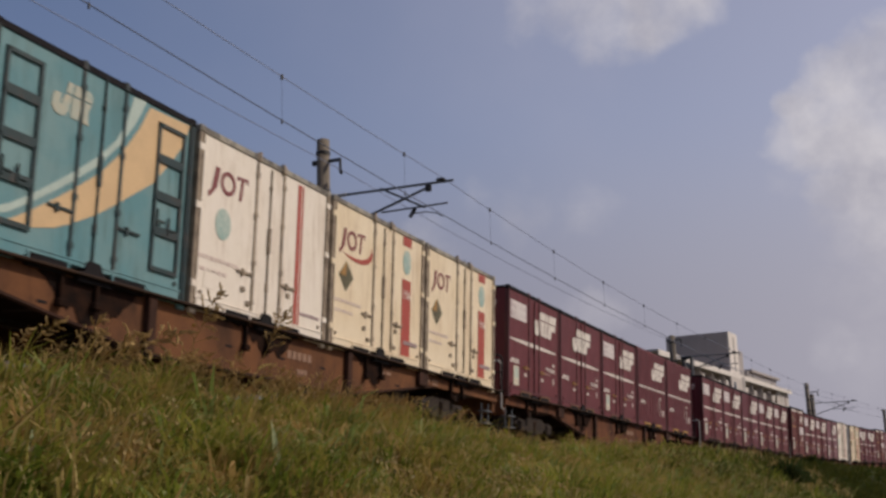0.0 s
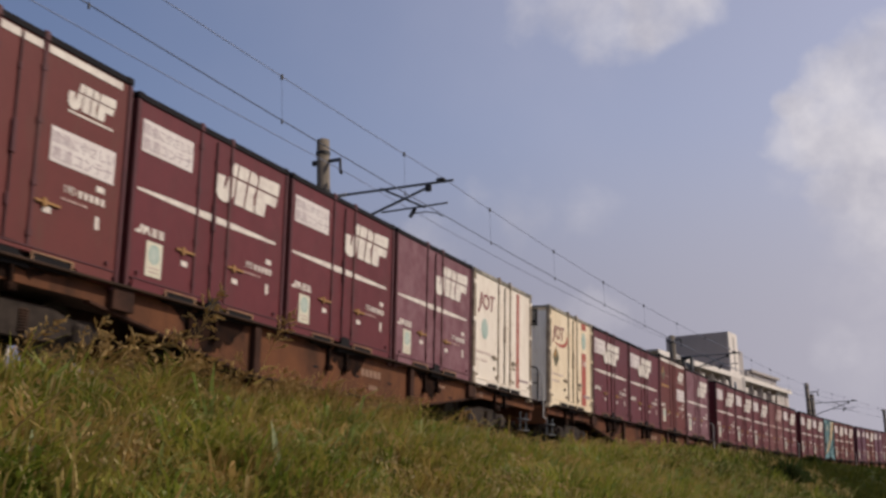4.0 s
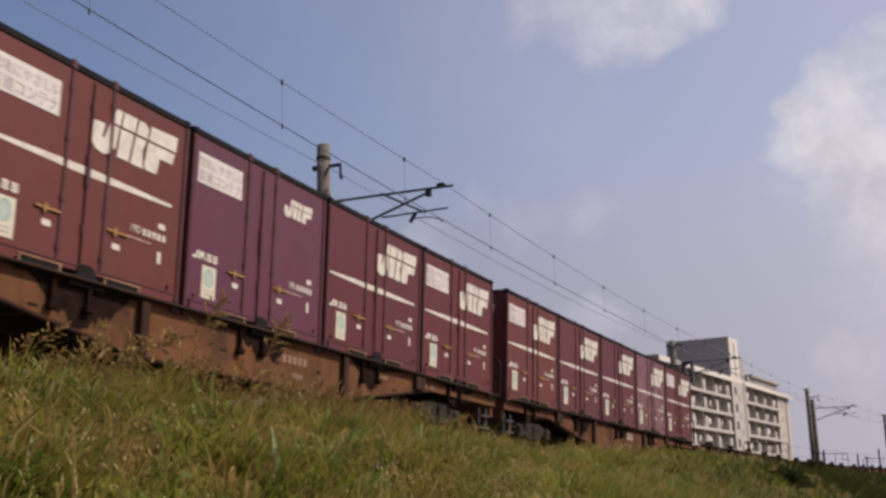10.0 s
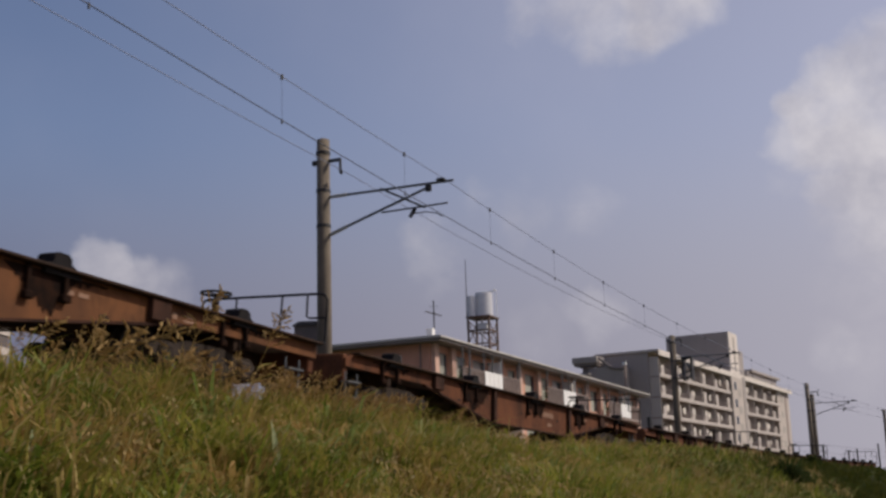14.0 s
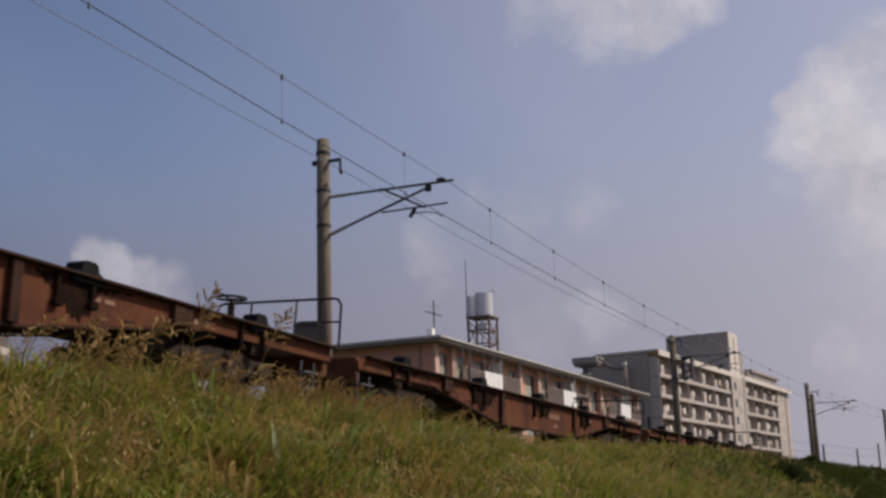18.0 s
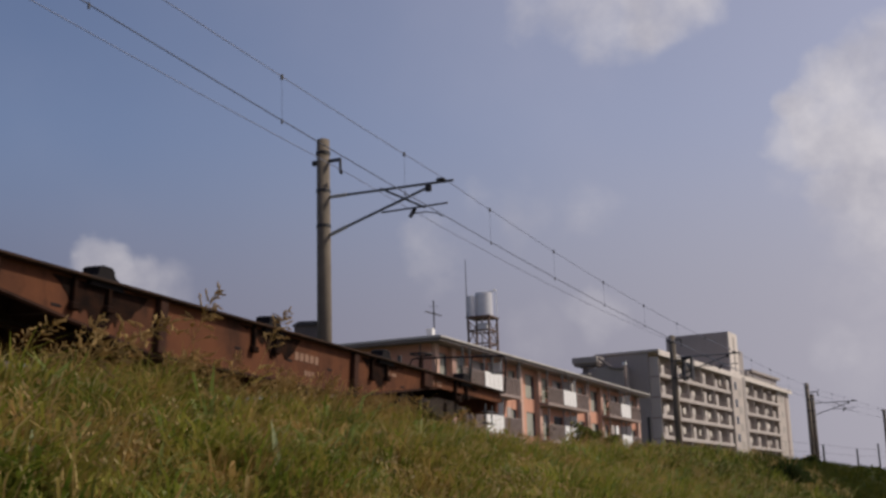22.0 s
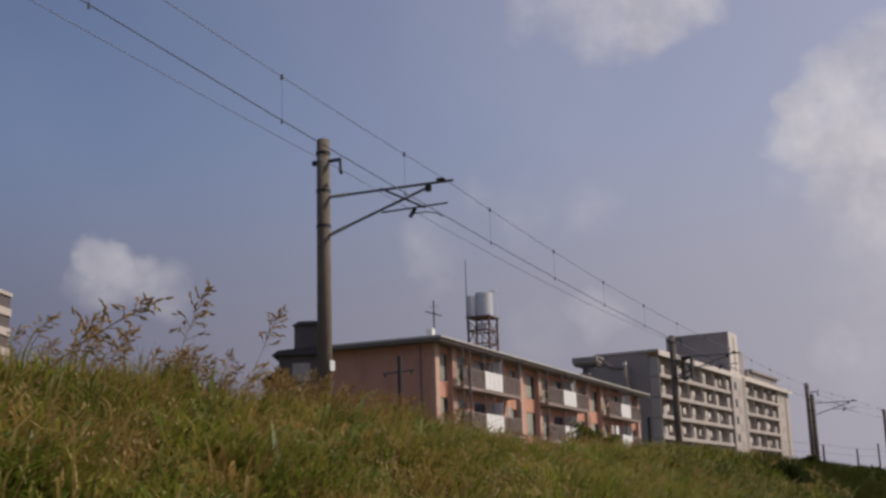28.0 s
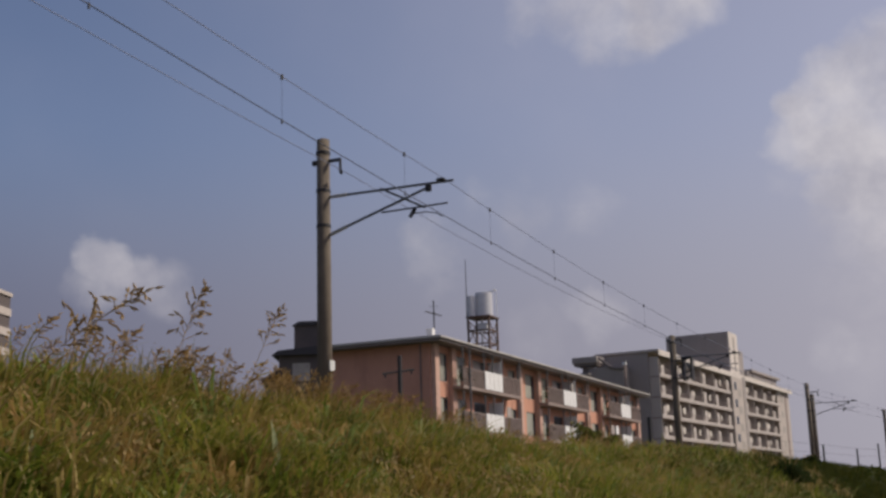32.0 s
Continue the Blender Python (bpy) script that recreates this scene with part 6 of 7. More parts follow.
def far_tower():
    o = thing("tower_block", "pale far apartment tower with dark balconies", "building")
    o.matrix_basis = place(-67.6, 152, 0, 95)
    H = 32.2
    part("core", box(0.0, 6.8, 0.9, 9.0, 0, H - 0.2), M["house_wall"], o)
    for k in range(11):
        f = H - 2.75 * (k + 1)
        part("floor_band", box(-0.2, 7.0, -0.2, 9.0, f - 0.5, f + 0.55), M["light_wall"], o)
    for px in (-0.2, 3.2, 6.5):
        part("pier", box(px, px + 0.45, -0.21, 0.9, 0, H), M["light_wall"], o)
    part("roof", box(-0.25, 7.05, -0.25, 9.1, H - 0.5, H), M["light_wall"], o)
    return o


far_tower()


def dark_house():
    o = thing("house", "dark two storey house with tiled roof and roof room", "house")
    o.matrix_basis = pose(-8.0, 60.0, 0)
    part("wall", box(-0.6, 1.5, 0.3, 5, 0, 9.3), M["house_wall"], o)
    part("roof", prism([(-0.95, 9.3), (-0.6, 9.55), (1.65, 9.75), (1.65, 9.55), (1.5, 9.3)], 0.0, 5.4), M["tile"], o)
    part("roof_room", box(0.15, 1.4, 0.6, 2.0, 9.7, 10.9), M["house_wall"], o)
    part("room_roof", prism([(0.05, 10.9), (0.4, 11.1), (1.3, 11.12), (1.5, 10.9)], 0.5, 2.1), M["tile"], o)
    part("low_roof", prism([(-1.5, 8.1), (-0.6, 8.6), (-0.6, 8.4), (-1.5, 7.9)], 0.2, 4.5), M["tile"], o)
    part("low_wall", box(-1.35, -0.604, 0.4, 4.2, 0, 8.0), M["house_wall"], o)
    part("window", box(0.1, 1.0, 0.27, 0.296, 8.0, 8.9), M["curtain"], o)
    return o


dark_house()


def utility_pole(x, y, base, h, arms=True, r=0.14):
    o = thing("utility_pole", "dark wooden utility pole with cross arm" if arms else "slim dark post beyond the track", "pole")
    o.matrix_basis = pose(x, y, base, 0, 0, 20)
    part("shaft", tube([(0, 0, 0), (0, 0, h)], r, 12, r * 0.8), M["iron"], o)
    if arms:
        part("cross_arm", tube([(-0.95, 0, h - 0.98), (0.8, 0, h - 0.72)], 0.06, 6), M["iron"], o)
        for xx in (-0.8, 0.65):
            part("insulator", tube([(xx, 0, h - 0.95 + 0.15 * (xx + 0.9)), (xx, 0, h - 1.2 + 0.15 * (xx + 0.9))], 0.05, 6), M["iron"], o)
    return o


utility_pole(-2.47, 62, 0, 9.35)
utility_pole(10.25, 60.6, 0.5, 5.15, False, 0.13)
for x, y, zz in ((27.7, 88.5, 5.2), (34.4, 100.9, 5.3), (39.3, 109.5, 6.05), (45, 121, 6.0), (52, 135, 6.2)):
    utility_pole(x, y, 0.0, zz, False, 0.09)
eq = thing("line_switch", "dark switch gear hung beside the pole", "switch gear")
x, y, th = line_at(36.5, 3.35)
eq.matrix_basis = pose(x, y, rail_z(36.5) + 4.6, 0, 0, 90 - math.degrees(th))
for zz in (0.9, 0.0):
    part("bracket", box(-0.05, 0.05, -0.05, 0.5, zz, zz + 0.08), M["iron"], eq)
part("frame", boxes([(-0.25, 0.25, -0.3, -0.22, -0.1, 1.05), (-0.25, 0.25, 0.1, 0.18, -0.1, 1.05), (-0.3, 0.3, -0.3, 0.2, 0.98, 1.06)]), M["iron"], eq)
part("coil", tube([(0, -0.1, 0.05), (0.1, -0.2, 0.4), (0, 0, 0.8)], 0.09, 8), M["porcelain"], eq)
wire_ob = thing("fence_wire", "thin wires strung between far posts", "wires")
for zz in (0.3, 0.9):
    part("strand", tube([(22, 80, 4.3 + zz), (27.7, 88.5, 4.3 + zz), (34.4, 100.9, 4.4 + zz), (39.3, 109.5, 4.6 + zz), (52, 135, 4.9 + zz)], 0.009, 4), M["iron"], wire_ob)

# far ridge
hv, hf = [], []
for i in range(60):
    a = radians(14 + i * 1.1)
    r = 2300
    h = 12 + 58 * math.exp(-((i - 12) / 6.0) ** 2) + 18 * noise.noise(Vector((i * 0.35, 0, 0)))
    for z in (-5, h):
        hv.append((r * math.sin(a), r * math.cos(a), z))
    hv.append(((r + 300) * math.sin(a), (r + 300) * math.cos(a), -5))
for i in range(59):
    b = i * 3
    hf += [(b, b + 3, b + 4, b + 1), (b + 1, b + 4, b + 5, b + 2)]
tagged(from_arrays("backdrop", hv, hf, M["hill"]), "hazy blue hills on the horizon", "hills", kind="structure")

# ---------------------------------------------------------------- plants
rng = np.random.default_rng(7)


def blades(count, s0, s1, n0, n1, lo, hi, width, lean=0.9, gather=None, per=9, spread=0.05):
    """Arching grass blades, five points each, in tufts or wide tussocks whose blades lean outwards."""
    tufts = max(1, count // per)
    ts, tn = rng.uniform(s0, s1, tufts), rng.uniform(n0, n1, tufts)
    vs = np.zeros((tufts * per, 5, 3))
    k = 0
    up = np.array([0, 0, 1.0])
    for q in range(tufts):
        x, y, th = line_at(ts[q], tn[q])
        z = bank_height(ts[q], tn[q])
        patch = 0.5 + 0.9 * noise.noise(Vector((x * 0.8, y * 0.8, 5.0))) + 0.5 * noise.noise(Vector((x * 2.6, y * 2.6, 2.0)))
        size = max(0.35, min(1.55, 0.62 + 0.75 * patch))
        if gather is not None and noise.noise(Vector((x * 1.3 + 9, y * 1.3, 7.0))) < gather:
            continue
        if per > 9:
            size = min(size, 1.2) * rng.uniform(0.7, 1.25)
        comb = rng.uniform(0, 6.28)
        for r in range(per):
            ox, oy = rng.normal(0, spread * size, 2)
            far = math.hypot(ox, oy) / (spread * size)
            h = rng.uniform(lo, hi) * size * (1.0 if per == 9 else max(0.45, 1.15 - 0.3 * far))
            a = comb + rng.normal(0, 1.1) if per == 9 else math.atan2(oy, ox) + rng.normal(0, 0.55)
            out = np.array([math.cos(a), math.sin(a), 0])
            d = np.array([-math.sin(a), math.cos(a), 0])
            ln = h * rng.uniform(0.25, lean * 1.5)
            w = width * rng.uniform(0.6, 1.5)
            b = np.array([x + ox, y + oy, z - 0.03])
            m = b + up * h * 0.72 + out * ln * 0.42
            t = b + up * h * rng.uniform(0.55, 1.0) + out * ln
            vs[k] = (b - d * w * 0.35, b + d * w * 0.35, m - d * w * 0.5, m + d * w * 0.5, t)
            k += 1
    return vs[:k]


def blade_mesh(name, groups, material, label):
    v = np.concatenate(groups)
    k = len(v)
    me = bpy.data.meshes.new(name)
    me.vertices.add(k * 5)
    me.vertices.foreach_set("co", v.reshape(-1))
    base = np.arange(k)[:, None] * 5
    loops = (base + np.array([0, 1, 3, 2, 2, 3, 4])[None, :]).reshape(-1)
    me.loops.add(k * 7)
    me.loops.foreach_set("vertex_index", loops.astype(np.int32))
    me.polygons.add(k * 2)
    starts = np.stack([np.arange(k) * 7, np.arange(k) * 7 + 4], 1).reshape(-1)
    me.polygons.foreach_set("loop_start", starts.astype(np.int32))
    me.update(calc_edges=True)
    me.validate()
    me.materials.append(material)
    return tagged(new(name, me), label, "grass", kind="stuff")


TUS = dict(per=34, spread=0.12)
blade_mesh("bank_grass", [blades(18000, -8, 9, -5.2, -0.85, 0.1, 0.24, 0.02, 1.2), blades(25000, -6, 8.5, -5.0, -1.1, 0.3, 0.56, 0.02, 1.2, **TUS), blades(15000, -17, -6, -5.0, -1.2, 0.3, 0.52, 0.019, 1.2, **TUS),
                          blades(4200, 9, 19, -4.8, -0.85, 0.14, 0.34, 0.026, 1.2), blades(4500, 8.5, 19, -4.8, -1.0, 0.3, 0.55, 0.024, 1.2, **TUS), blades(5000, -19, 20, -7.2, -5.1, 0.12, 0.34, 0.022, 1.1)],
           M["grass"], "dense green and yellowing grass on the bank")
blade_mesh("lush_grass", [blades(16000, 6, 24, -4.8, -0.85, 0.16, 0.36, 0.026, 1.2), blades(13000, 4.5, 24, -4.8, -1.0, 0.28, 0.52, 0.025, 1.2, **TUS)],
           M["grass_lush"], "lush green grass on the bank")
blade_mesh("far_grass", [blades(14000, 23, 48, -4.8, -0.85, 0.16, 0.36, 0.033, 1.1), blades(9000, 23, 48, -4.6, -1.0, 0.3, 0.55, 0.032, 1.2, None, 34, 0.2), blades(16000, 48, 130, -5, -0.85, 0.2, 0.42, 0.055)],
           M["grass_far"], "darker green grass farther along the bank")
blade_mesh("brown_grass", [blades(20000, -20, -7, -5.2, -0.85, 0.1, 0.26, 0.018, 1.3), blades(22000, -18, -6, -5.0, -1.1, 0.28, 0.52, 0.018, 1.3, **TUS), blades(8000, -6, 10, -5.0, -1.1, 0.28, 0.52, 0.018, 1.3, **TUS), blades(3000, -60, -20, -5, -0.8, 0.2, 0.4, 0.03)],
           M["grass_brown"], "dense browning grass on the bank")
blade_mesh("broad_grass", [blades(8000, -17, 16, -5.2, -1.6, 0.32, 0.6, 0.028, 1.1, 0.0, 26, 0.1), blades(2400, 16, 30, -4.8, -1.2, 0.3, 0.6, 0.036, 1.1, 0.05, 26, 0.12), blades(600, 2, 13, -4.6, -2.0, 0.4, 0.62, 0.034, 0.6, None, 12, 0.06)], M["broad"], "tufts of broad pale green grass blades")
blade_mesh("dry_grass", [blades(6000, -20, 14, -5.0, -0.85, 0.25, 0.55, 0.013, 1.1, -0.1), blades(11000, -18, 12, -5.0, -1.1, 0.3, 0.54, 0.015, 1.4, -0.1, 24, 0.13), blades(1800, 14, 30, -4.8, -0.85, 0.3, 0.6, 0.02, 0.8)], M["straw"], "dry straw coloured grass among the green")
blade_mesh("dry_reeds", [blades(300, -13.5, -9.6, -1.6, -0.9, 0.35, 0.6, 0.018, 0.9, None, 7, 0.1), blades(620, -10.5, -5.4, -1.5, -0.85, 0.42, 0.75, 0.016, 0.8, None, 7, 0.1), blades(900, -5.4, 8.0, -1.5, -0.85, 0.4, 0.72, 0.018, 0.9, None, 7, 0.1)],
           M["reed"], "dry straw coloured reeds along the crest")
blade_mesh("crest_grass", [blades(4200, -16, -4, -1.6, -0.85, 0.3, 0.66, 0.011, 0.5), blades(2600, -4, 12, -1.6, -0.85, 0.25, 0.5, 0.011, 0.5)], M["grass_brown"], "taller browning grass along the crest")


def seed_flecks(count, s0, s1, n0, n1, size, gather):
    """Small nodding grass heads: a few pale spikelets each, held just over the blades."""
    vs, fs = [], []
    for q in range(count):
        s, n = rng.uniform(s0, s1), rng.uniform(n0, n1)
        x, y, th = line_at(s, n)
        if noise.noise(Vector((x * 0.9 + 3, y * 0.9, 11.0))) < gather:
            continue
        z = bank_height(s, n) + rng.uniform(0.2, 0.5)
        a = rng.uniform(0, 6.28)
        dx, dy = math.cos(a), math.sin(a)
        for k in range(6):
            f = k * size * 1.3
            px, py, pz = x + dx * f + rng.normal(0, size * 0.5), y + dy * f + rng.normal(0, size * 0.5), z - f * f * 3 + rng.normal(0, size * 0.5)
            w, t = size * rng.uniform(0.3, 0.6), size * rng.uniform(0.9, 1.7)
            e = rng.uniform(0, 6.28)
            ex, ey = math.cos(e) * w, math.sin(e) * w
            i = len(vs)
            vs += [(px - ex, py - ey, pz), (px + dx * t * 0.5, py + dy * t * 0.5, pz - t * 0.6), (px + ex, py + ey, pz), (px - dx * t * 0.4, py - dy * t * 0.4, pz + t * 0.6)]
            fs.append((i, i + 1, i + 2, i + 3))
    me = bpy.data.meshes.new("grass_heads")
    me.from_pydata(vs, [], fs)
    me.materials.append(M["fleck"])
    return tagged(new("grass_heads", me), "pale tan seed heads scattered over the grass", "grass", kind="stuff")


seed_flecks(3600, -17, 14, -5.0, -0.95, 0.025, -0.08)


def spindle(bm, a, b, r):
    """A slender spikelet, thickest a third of the way along."""
    a, b = Vector(a), Vector(b)
    d = (b - a).normalized()
    e1 = d.orthogonal().normalized()
    e2 = d.cross(e1)
    rings = [[bm.verts.new(a.lerp(b, f) + r * g * (math.cos(k * math.pi / 2) * e1 + math.sin(k * math.pi / 2) * e2)) for k in range(4)] for f, g in ((0, 0.25), (0.35, 1.0), (0.7, 0.7), (1.0, 0.08))]
    for r0, r1 in zip(rings, rings[1:]):
        for k in range(4):
            bm.faces.new((r0[k], r0[(k + 1) % 4], r1[(k + 1) % 4], r1[k]))


def tall_weed(seed, spikes, size, bend=0.05, leaves=3, stem_r=0.006):
    """A stalk of height 1 with an open head of spikelets; size is their length."""
    r = random.Random(seed)
    o = thing("tall_grass", "tall wild grass with an open head of dark spikelets", "grass", "tall grasses on the crest of the bank")
    at = lambda f: Vector((bend * max(0.0, f - 0.45) ** 1.6 * 2.6, 0, f * (1 - 0.4 * bend * max(0.0, f - 0.6))))
    part("stem", tube([at(k / 7) for k in range(8)], stem_r, 5, stem_r * 0.45), M["weed"], o)
    for q in range(leaves):
        bm = bmesh.new()
        a = r.uniform(0, 6.28)
        z0, ln = r.uniform(0.1, 0.5), r.uniform(0.25, 0.42)
        prev = None
        for k in range(5):
            f = k / 4
            c = Vector((math.cos(a) * ln * f, math.sin(a) * ln * f, z0 + ln * (0.95 * f - 0.8 * f * f)))
            wd = 0.014 * (1 - f) + 0.001
            row = (bm.verts.new(c + Vector((-math.sin(a) * wd, math.cos(a) * wd, 0))), bm.verts.new(c - Vector((-math.sin(a) * wd, math.cos(a) * wd, 0))))
            if prev:
                bm.faces.new((prev[0], prev[1], row[1], row[0]))
            prev = row
        part("leaf", bm, M["weed"], o)
    bm = bmesh.new()
    for q in range(spikes):
        f = q / (spikes - 1)
        base = at(0.66 + 0.31 * f)
        a = q * 2.4 + r.uniform(-0.5, 0.5)
        ln = size * (1.5 - 0.9 * f) * r.uniform(0.7, 1.2)
        out = Vector((math.cos(a), math.sin(a) * 0.6, r.uniform(0.55, 1.3)))
        elbow = base + out.normalized() * ln * 0.8
        droop = Vector((math.cos(a) + 0.5, math.sin(a) * 0.6, r.uniform(-0.5, 0.9))).normalized()
        if f < 0.85:
            bm_tube(bm, [base, elbow], 0.0022, 3)
        else:
            elbow = base
        for k in range(4 if f < 0.6 else 3):
            st = elbow + droop * size * (0.28 * k - 0.2) + Vector((r.gauss(0, 0.07), r.gauss(0, 0.05), r.gauss(0, 0.09))) * size
            way = (droop + Vector((r.gauss(0, 0.25), r.gauss(0, 0.2), r.gauss(0.1, 0.25)))).normalized()
            spindle(bm, st, st + way * size * r.uniform(0.45, 0.7), size * 0.11)
    tip = at(1.0)
    for k in range(5):
        st = at(0.9 + 0.025 * k) + Vector((r.gauss(0, 0.1), r.gauss(0, 0.08), r.gauss(0, 0.05))) * size
        spindle(bm, st, st + (tip - at(0.93) + Vector((r.gauss(0, 0.02), 0, r.gauss(0, 0.02)))).normalized() * size * 0.65, size * 0.11)
    part("seed_head", bm, M["seed"], o, "dark open seed head")
    return o


# gusts: 0 calm, 1 strong; the passing train keeps the stalks bent
GUST = [(0, 1.15), (4, 1.3), (8, 1.1), (12, 1.35), (14, 1.05), (17, 1.3), (19, 1.0), (21, 1.25), (22.5, 1.1), (24, 1.02), (25, 0.95), (25.5, 0.69), (26.5, 0.8), (27.5, 0.6), (28, 0.73), (28.5, 0.9), (29, 0.9), (29.5, 0.25), (30, 0.0), (30.5, 0.27), (31, 0.0), (31.5, 0.45), (32, 0.73)]
weeds = []                      # (thing, place, lean when calm, lean added by a gust, turn, phase)
wr = random.Random(4)


def plant(ob, s, n, h, calm, gust, turn=0.0):
    x, y, th = line_at(s, n)
    ob.scale = (h, h, h)
    weeds.append((ob, (x, y, bank_height(s, n) - 0.02), calm, gust, turn, wr.uniform(0, 6.28)))


# the stalks that stand out: one bent by its head low on the slope, two taller ones behind it
plant(tall_weed(3, 19, 0.05, 0.17, 0, 0.0042), -16.41, -3.61, 1.66, 22.0, 20.0)
plant(tall_weed(8, 17, 0.06, 0.06, 0, 0.003), -13.19, -2.71, 1.5, 7.0, 10.5)
plant(tall_weed(15, 17, 0.068, 0.05, 3, 0.0035), -9.3, -1.1, 1.55, 12.0, 8.0)
protos = [tall_weed(1, 14, 0.09), tall_weed(5, 15, 0.085, 0.25), tall_weed(9, 12, 0.075, 0.15), tall_weed(12, 14, 0.09, 0.3), tall_weed(21, 10, 0.1), tall_weed(33, 13, 0.08, 0.1)]
WEED_X = [(-12.9, 0.95, 10), (-11.5, 1.0, -5), (-9.0, 0.98, 22), (-10.9, 0.95, 6), (-10.4, 0.85, 0), (-8.6, 0.9, 15), (-12.3, 0.88, 4), (-13.3, 0.92, 8), (-7.7, 0.95, 10), (-6.9, 0.85, 18), (-11.9, 0.9, 14)]
WEED_X += [(wr.uniform(-13.4, -6.4), wr.uniform(0.62, 0.86), wr.uniform(-6, 16)) for k in range(34)]
WEED_X += [(wr.uniform(-11.0, -3.0), wr.uniform(0.55, 0.8), wr.uniform(-10, 25)) for k in range(36)]
WEED_X += [(wr.uniform(-7.0, -4.5), wr.uniform(0.6, 0.85), wr.uniform(0, 20)) for k in range(14)] + [(wr.uniform(-4.5, 9.0), wr.uniform(0.45, 0.72), wr.uniform(0, 20)) for k in range(34)]
for i, (s, h, calm) in enumerate(WEED_X):
    plant(protos[i] if i < 6 else copy_thing(protos[i % 6], Matrix()), s, -1.15 + wr.uniform(-0.45, 0.3), h, calm, wr.uniform(10, 18), wr.uniform(-40, 40))


def leafy_plant(s, n, leaves, material, label):
    """A clump of broad arching leaves: (heading in degrees, length, width, droop) each; heading 0 is along +x."""
    x, y, th = line_at(s, n)
    o = thing("broad_leaved_plant", label, "plant", "broad leaved plants in the grass")
    o.matrix_basis = pose(x, y, bank_height(s, n) - 0.02)
    for a, ln, wd, droop in leaves:
        a = radians(a)
        out, side = Vector((math.cos(a), math.sin(a), 0)), Vector((math.sin(a), -math.cos(a), 0))
        if abs(out.x) > 0.5:
            side = (side * 0.5 + Vector((0.35, -0.2, 0.85)) * 0.5).normalized()
        bm = bmesh.new()
        prev = None
        for k in range(9):
            f = k / 8
            c = out * ln * (0.1 * f + droop * f * f) + Vector((0, 0, ln * (f - 0.75 * droop * f ** 3)))
            w = wd * 0.5 * (0.35 + 2.2 * f) * (1 - f ** 2.2) ** 0.8 + 0.0015
            w = min(w, wd * 0.5 * max(0.06, (1 - f) * 2.2))
            row = [bm.verts.new(c - side * w), bm.verts.new(c - Vector((0, 0, 0.25 * w)) + out * 0.1 * w), bm.verts.new(c + side * w)]
            if prev:
                for q in (0, 1):
                    bm.faces.new((prev[q], prev[q + 1], row[q + 1], row[q]))
            prev = row
        part("leaf", bm, material, o)
    return o


leafy_plant(-15.6, -3.62, [(112, 0.64, 0.055, 0.3), (150, 0.5, 0.042, 0.7), (65, 0.5, 0.036, 0.4), (240, 0.48, 0.04, 0.6), (290, 0.45, 0.04, 0.4)], M["pale_leaf"], "pale grey green plant with broad arching leaves")
leafy_plant(-12.55, -3.55, [(118, 0.8, 0.062, 0.18), (60, 0.55, 0.035, 0.4), (160, 0.5, 0.035, 0.7)], M["pale_leaf"], "pale grey green plant with one long leaf")
lr = random.Random(17)
leafy_plant(-14.1, -3.45, [(lr.uniform(0, 360), lr.uniform(0.34, 0.54), 0.035, lr.uniform(0.3, 0.9)) for k in range(13)], M["broad"], "low yellow green leafy plant in the grass")
leafy_plant(-11.0, -3.6, [(lr.uniform(0, 360), lr.uniform(0.34, 0.54), 0.034, lr.uniform(0.3, 0.8)) for k in range(9)], M["broad"], "low yellow green leafy plant in the grass")


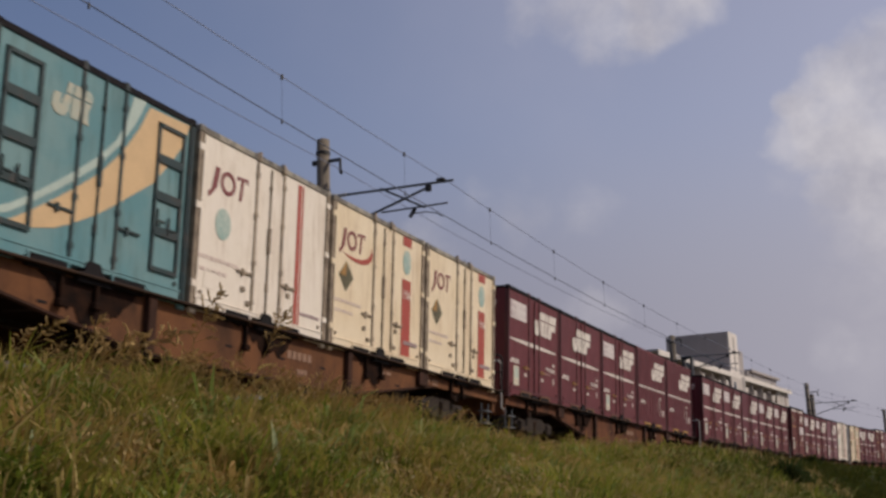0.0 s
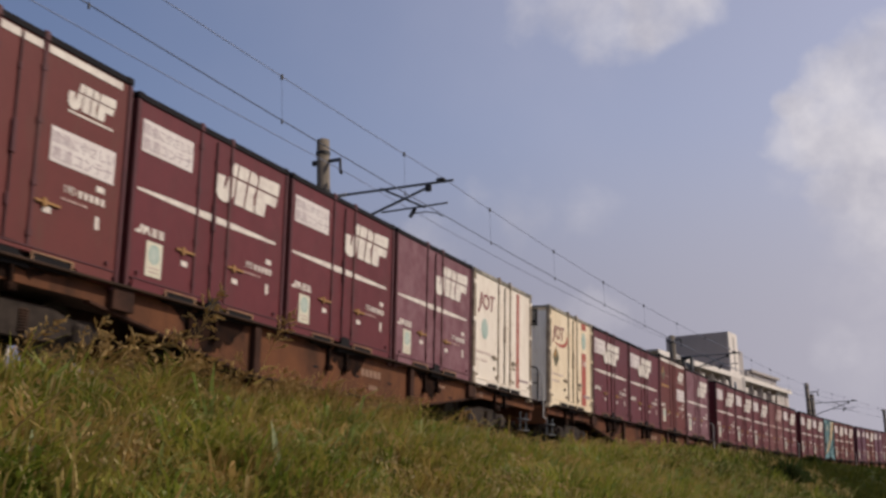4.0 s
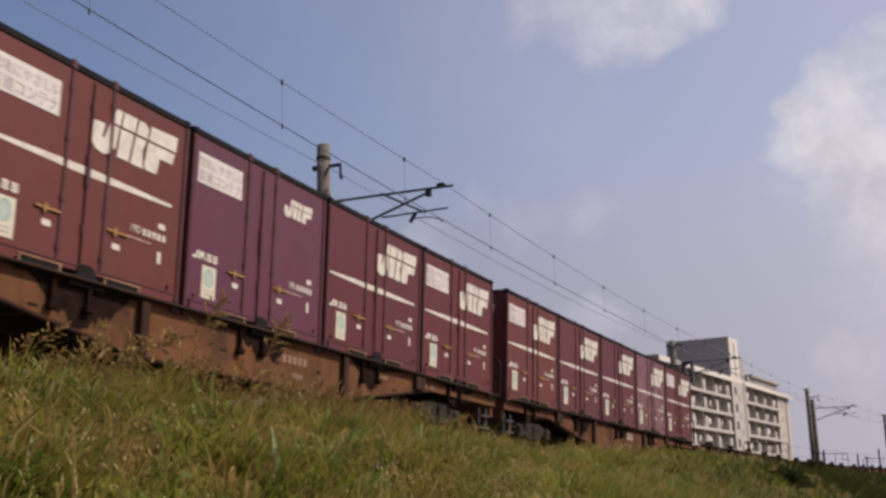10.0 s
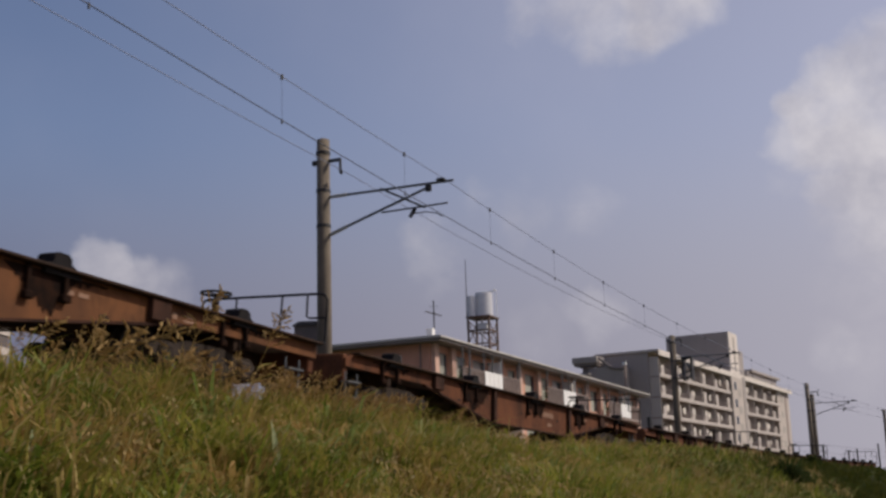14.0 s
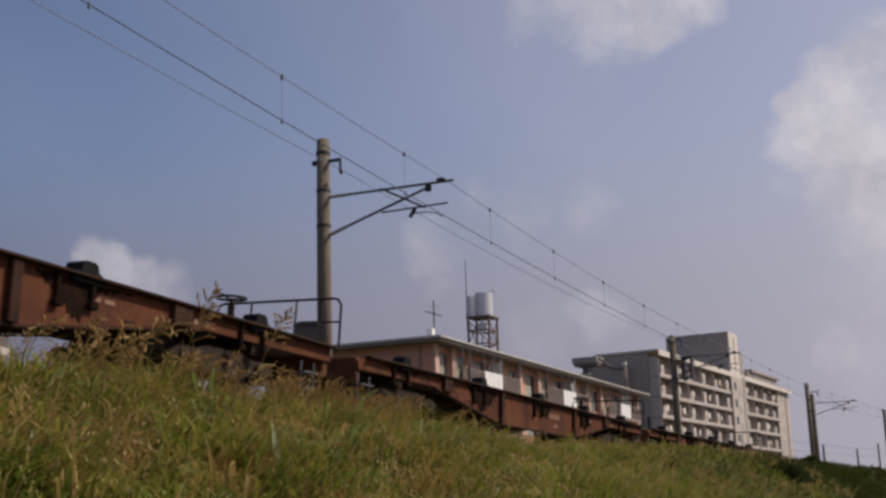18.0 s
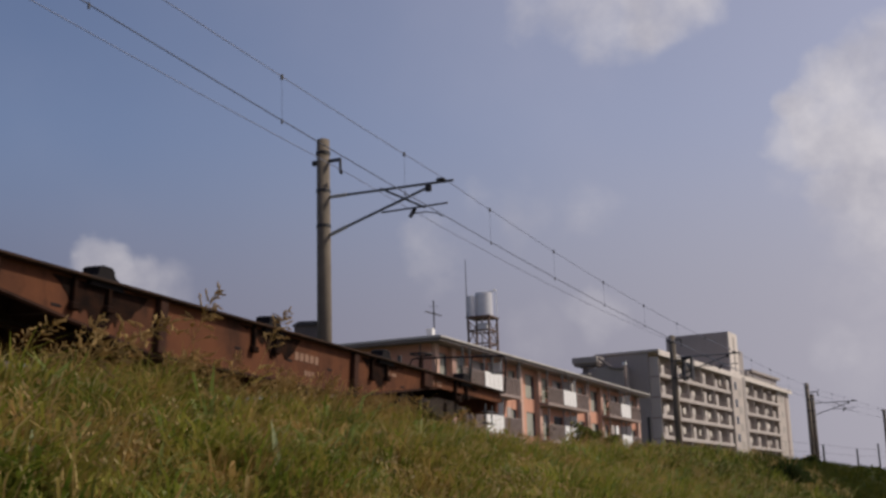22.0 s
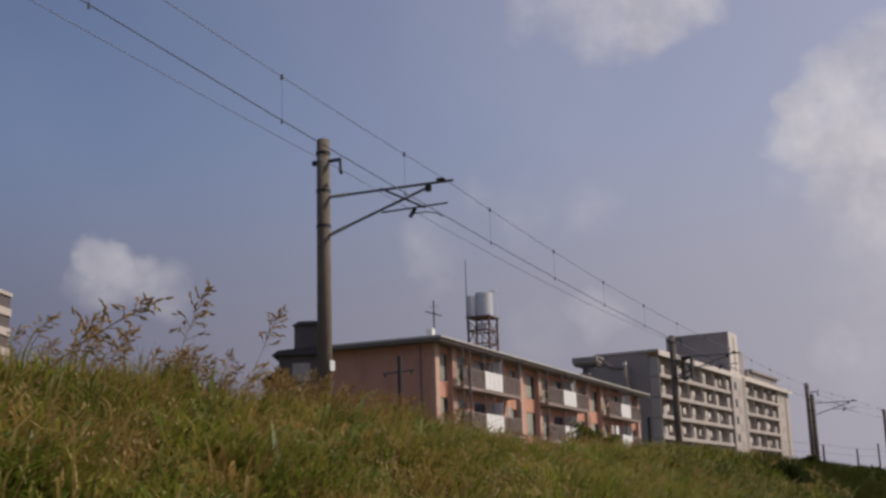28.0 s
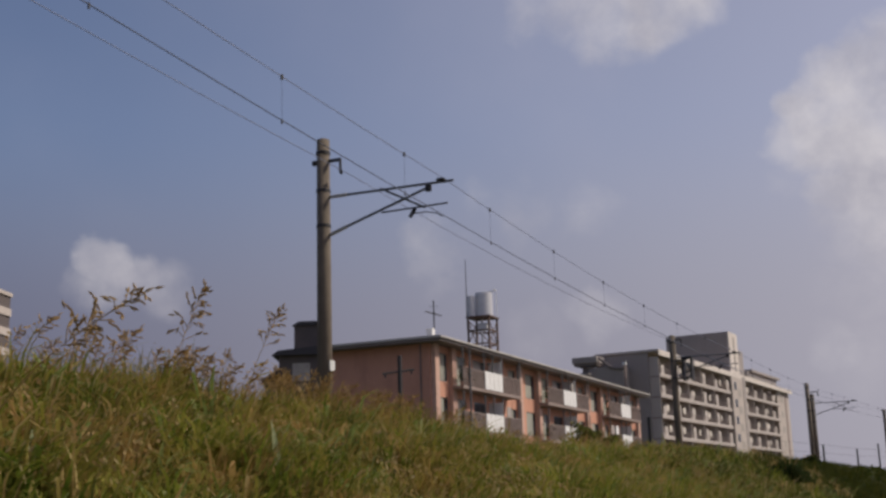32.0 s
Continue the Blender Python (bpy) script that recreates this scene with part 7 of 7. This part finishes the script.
def shrub(x, y, z, r, count, seed, label, leaf=0.05, mat_="bush", tall=0.75):
    rr = np.random.default_rng(seed)
    o = thing("shrub", label, "shrub")
    o.matrix_basis = pose(x, y, z)
    for k in range(7):
        bm = bmesh.new()
        a = k * 0.9
        bm_tube(bm, [(0, 0, -0.1), (0.3 * r * math.cos(a), 0.3 * r * math.sin(a), 0.5 * tall * r), (0.6 * r * math.cos(a), 0.6 * r * math.sin(a), tall * r)], 0.025, 5, True, 0.008)
        part("branch", bm, M["weed"], o)
    d = rr.normal(size=(count, 3))
    d /= np.linalg.norm(d, axis=1)[:, None]
    rad = r * rr.uniform(0.45, 1.0, count) ** 0.6
    c = d * rad[:, None] * np.array([1.3, 1.1, tall])
    c[:, 2] = np.abs(c[:, 2]) + 0.03
    lump = np.array([0.75 + 0.5 * noise.noise(Vector(q * 1.6 / r)) for q in c])
    c *= lump[:, None]
    u = rr.normal(size=(count, 3))
    u /= np.linalg.norm(u, axis=1)[:, None]
    w = np.cross(u, rr.normal(size=(count, 3)))
    w /= np.linalg.norm(w, axis=1)[:, None]
    L = leaf * rr.uniform(0.6, 1.5, count)[:, None]
    v = np.stack([c - u * L, c + w * L * 0.45, c + u * L, c - w * L * 0.45], 1).reshape(-1, 3)
    f = (np.arange(count)[:, None] * 4 + np.arange(4)[None, :]).tolist()
    me = bpy.data.meshes.new("leaves")
    me.from_pydata(v.tolist(), [], f)
    me.materials.append(M[mat_])
    lf = new("leaves", me)
    lf.parent = o
    return o


for s, n, r, sd, lab in ((19.4, -3.6, 0.85, 3, "dark low shrub on the bank"), (22.3, -3.2, 0.6, 4, "small dark shrub on the bank"), (40.0, -1.5, 0.5, 6, "low shrub on the crest")):
    x, y, th = line_at(s, n)
    shrub(x, y, bank_height(s, n) + 0.12, r, 4200, sd, lab, 0.055, "bush", 0.95)
for s, n, r, sd in ((1.0, 4.6, 0.9, 11), (-0.8, 4.4, 0.7, 12)):
    x, y, th = line_at(s, n)
    shrub(x, y, rail_z(s) - 0.45, r, 500, sd, "dark weeds beyond the track", 0.05)

x, y, th = line_at(22.5, 3.9)
shrub(x, y, rail_z(22.5) - 0.55, 1.45, 14000, 5, "green shrub beyond the track", 0.075, "bush_green", 1.6)

# sleepers
slp = box(-0.11, 0.11, -0.99, 0.99, -0.31, -0.152, 0.015)
first = part("sleeper", slp, M["sleeper"], ballast)
first.matrix_basis = on_track(-20.0, 0.5, 0)
for k in range(1, 280):
    q = first.copy()
    scene.collection.objects.link(q)
    q.matrix_basis = on_track(-20.0 + 0.58 * k, 0.5, 0)


# ---------------------------------------------------------------- movement
def motions():
    for ob, back, z in moving:
        walk(ob, [(t, train_pose(back + S_T[t], z)) for t in range(33)])
    gt, gw = zip(*GUST)
    for ob, place_, calm, gust, turn, phase in weeds:
        rows = []
        for k in range(65):
            t = k / 2
            w = float(np.interp(t - 0.1 * math.sin(phase), gt, gw)) + 0.1 * math.sin(2.7 * t + phase)
            rows.append((t, pose(*place_, 2.5 * math.sin(2.1 * t + phase), calm + gust * w, 0) @ pose(0, 0, 0, 0, 0, turn)))
        walk(ob, rows)


motions()
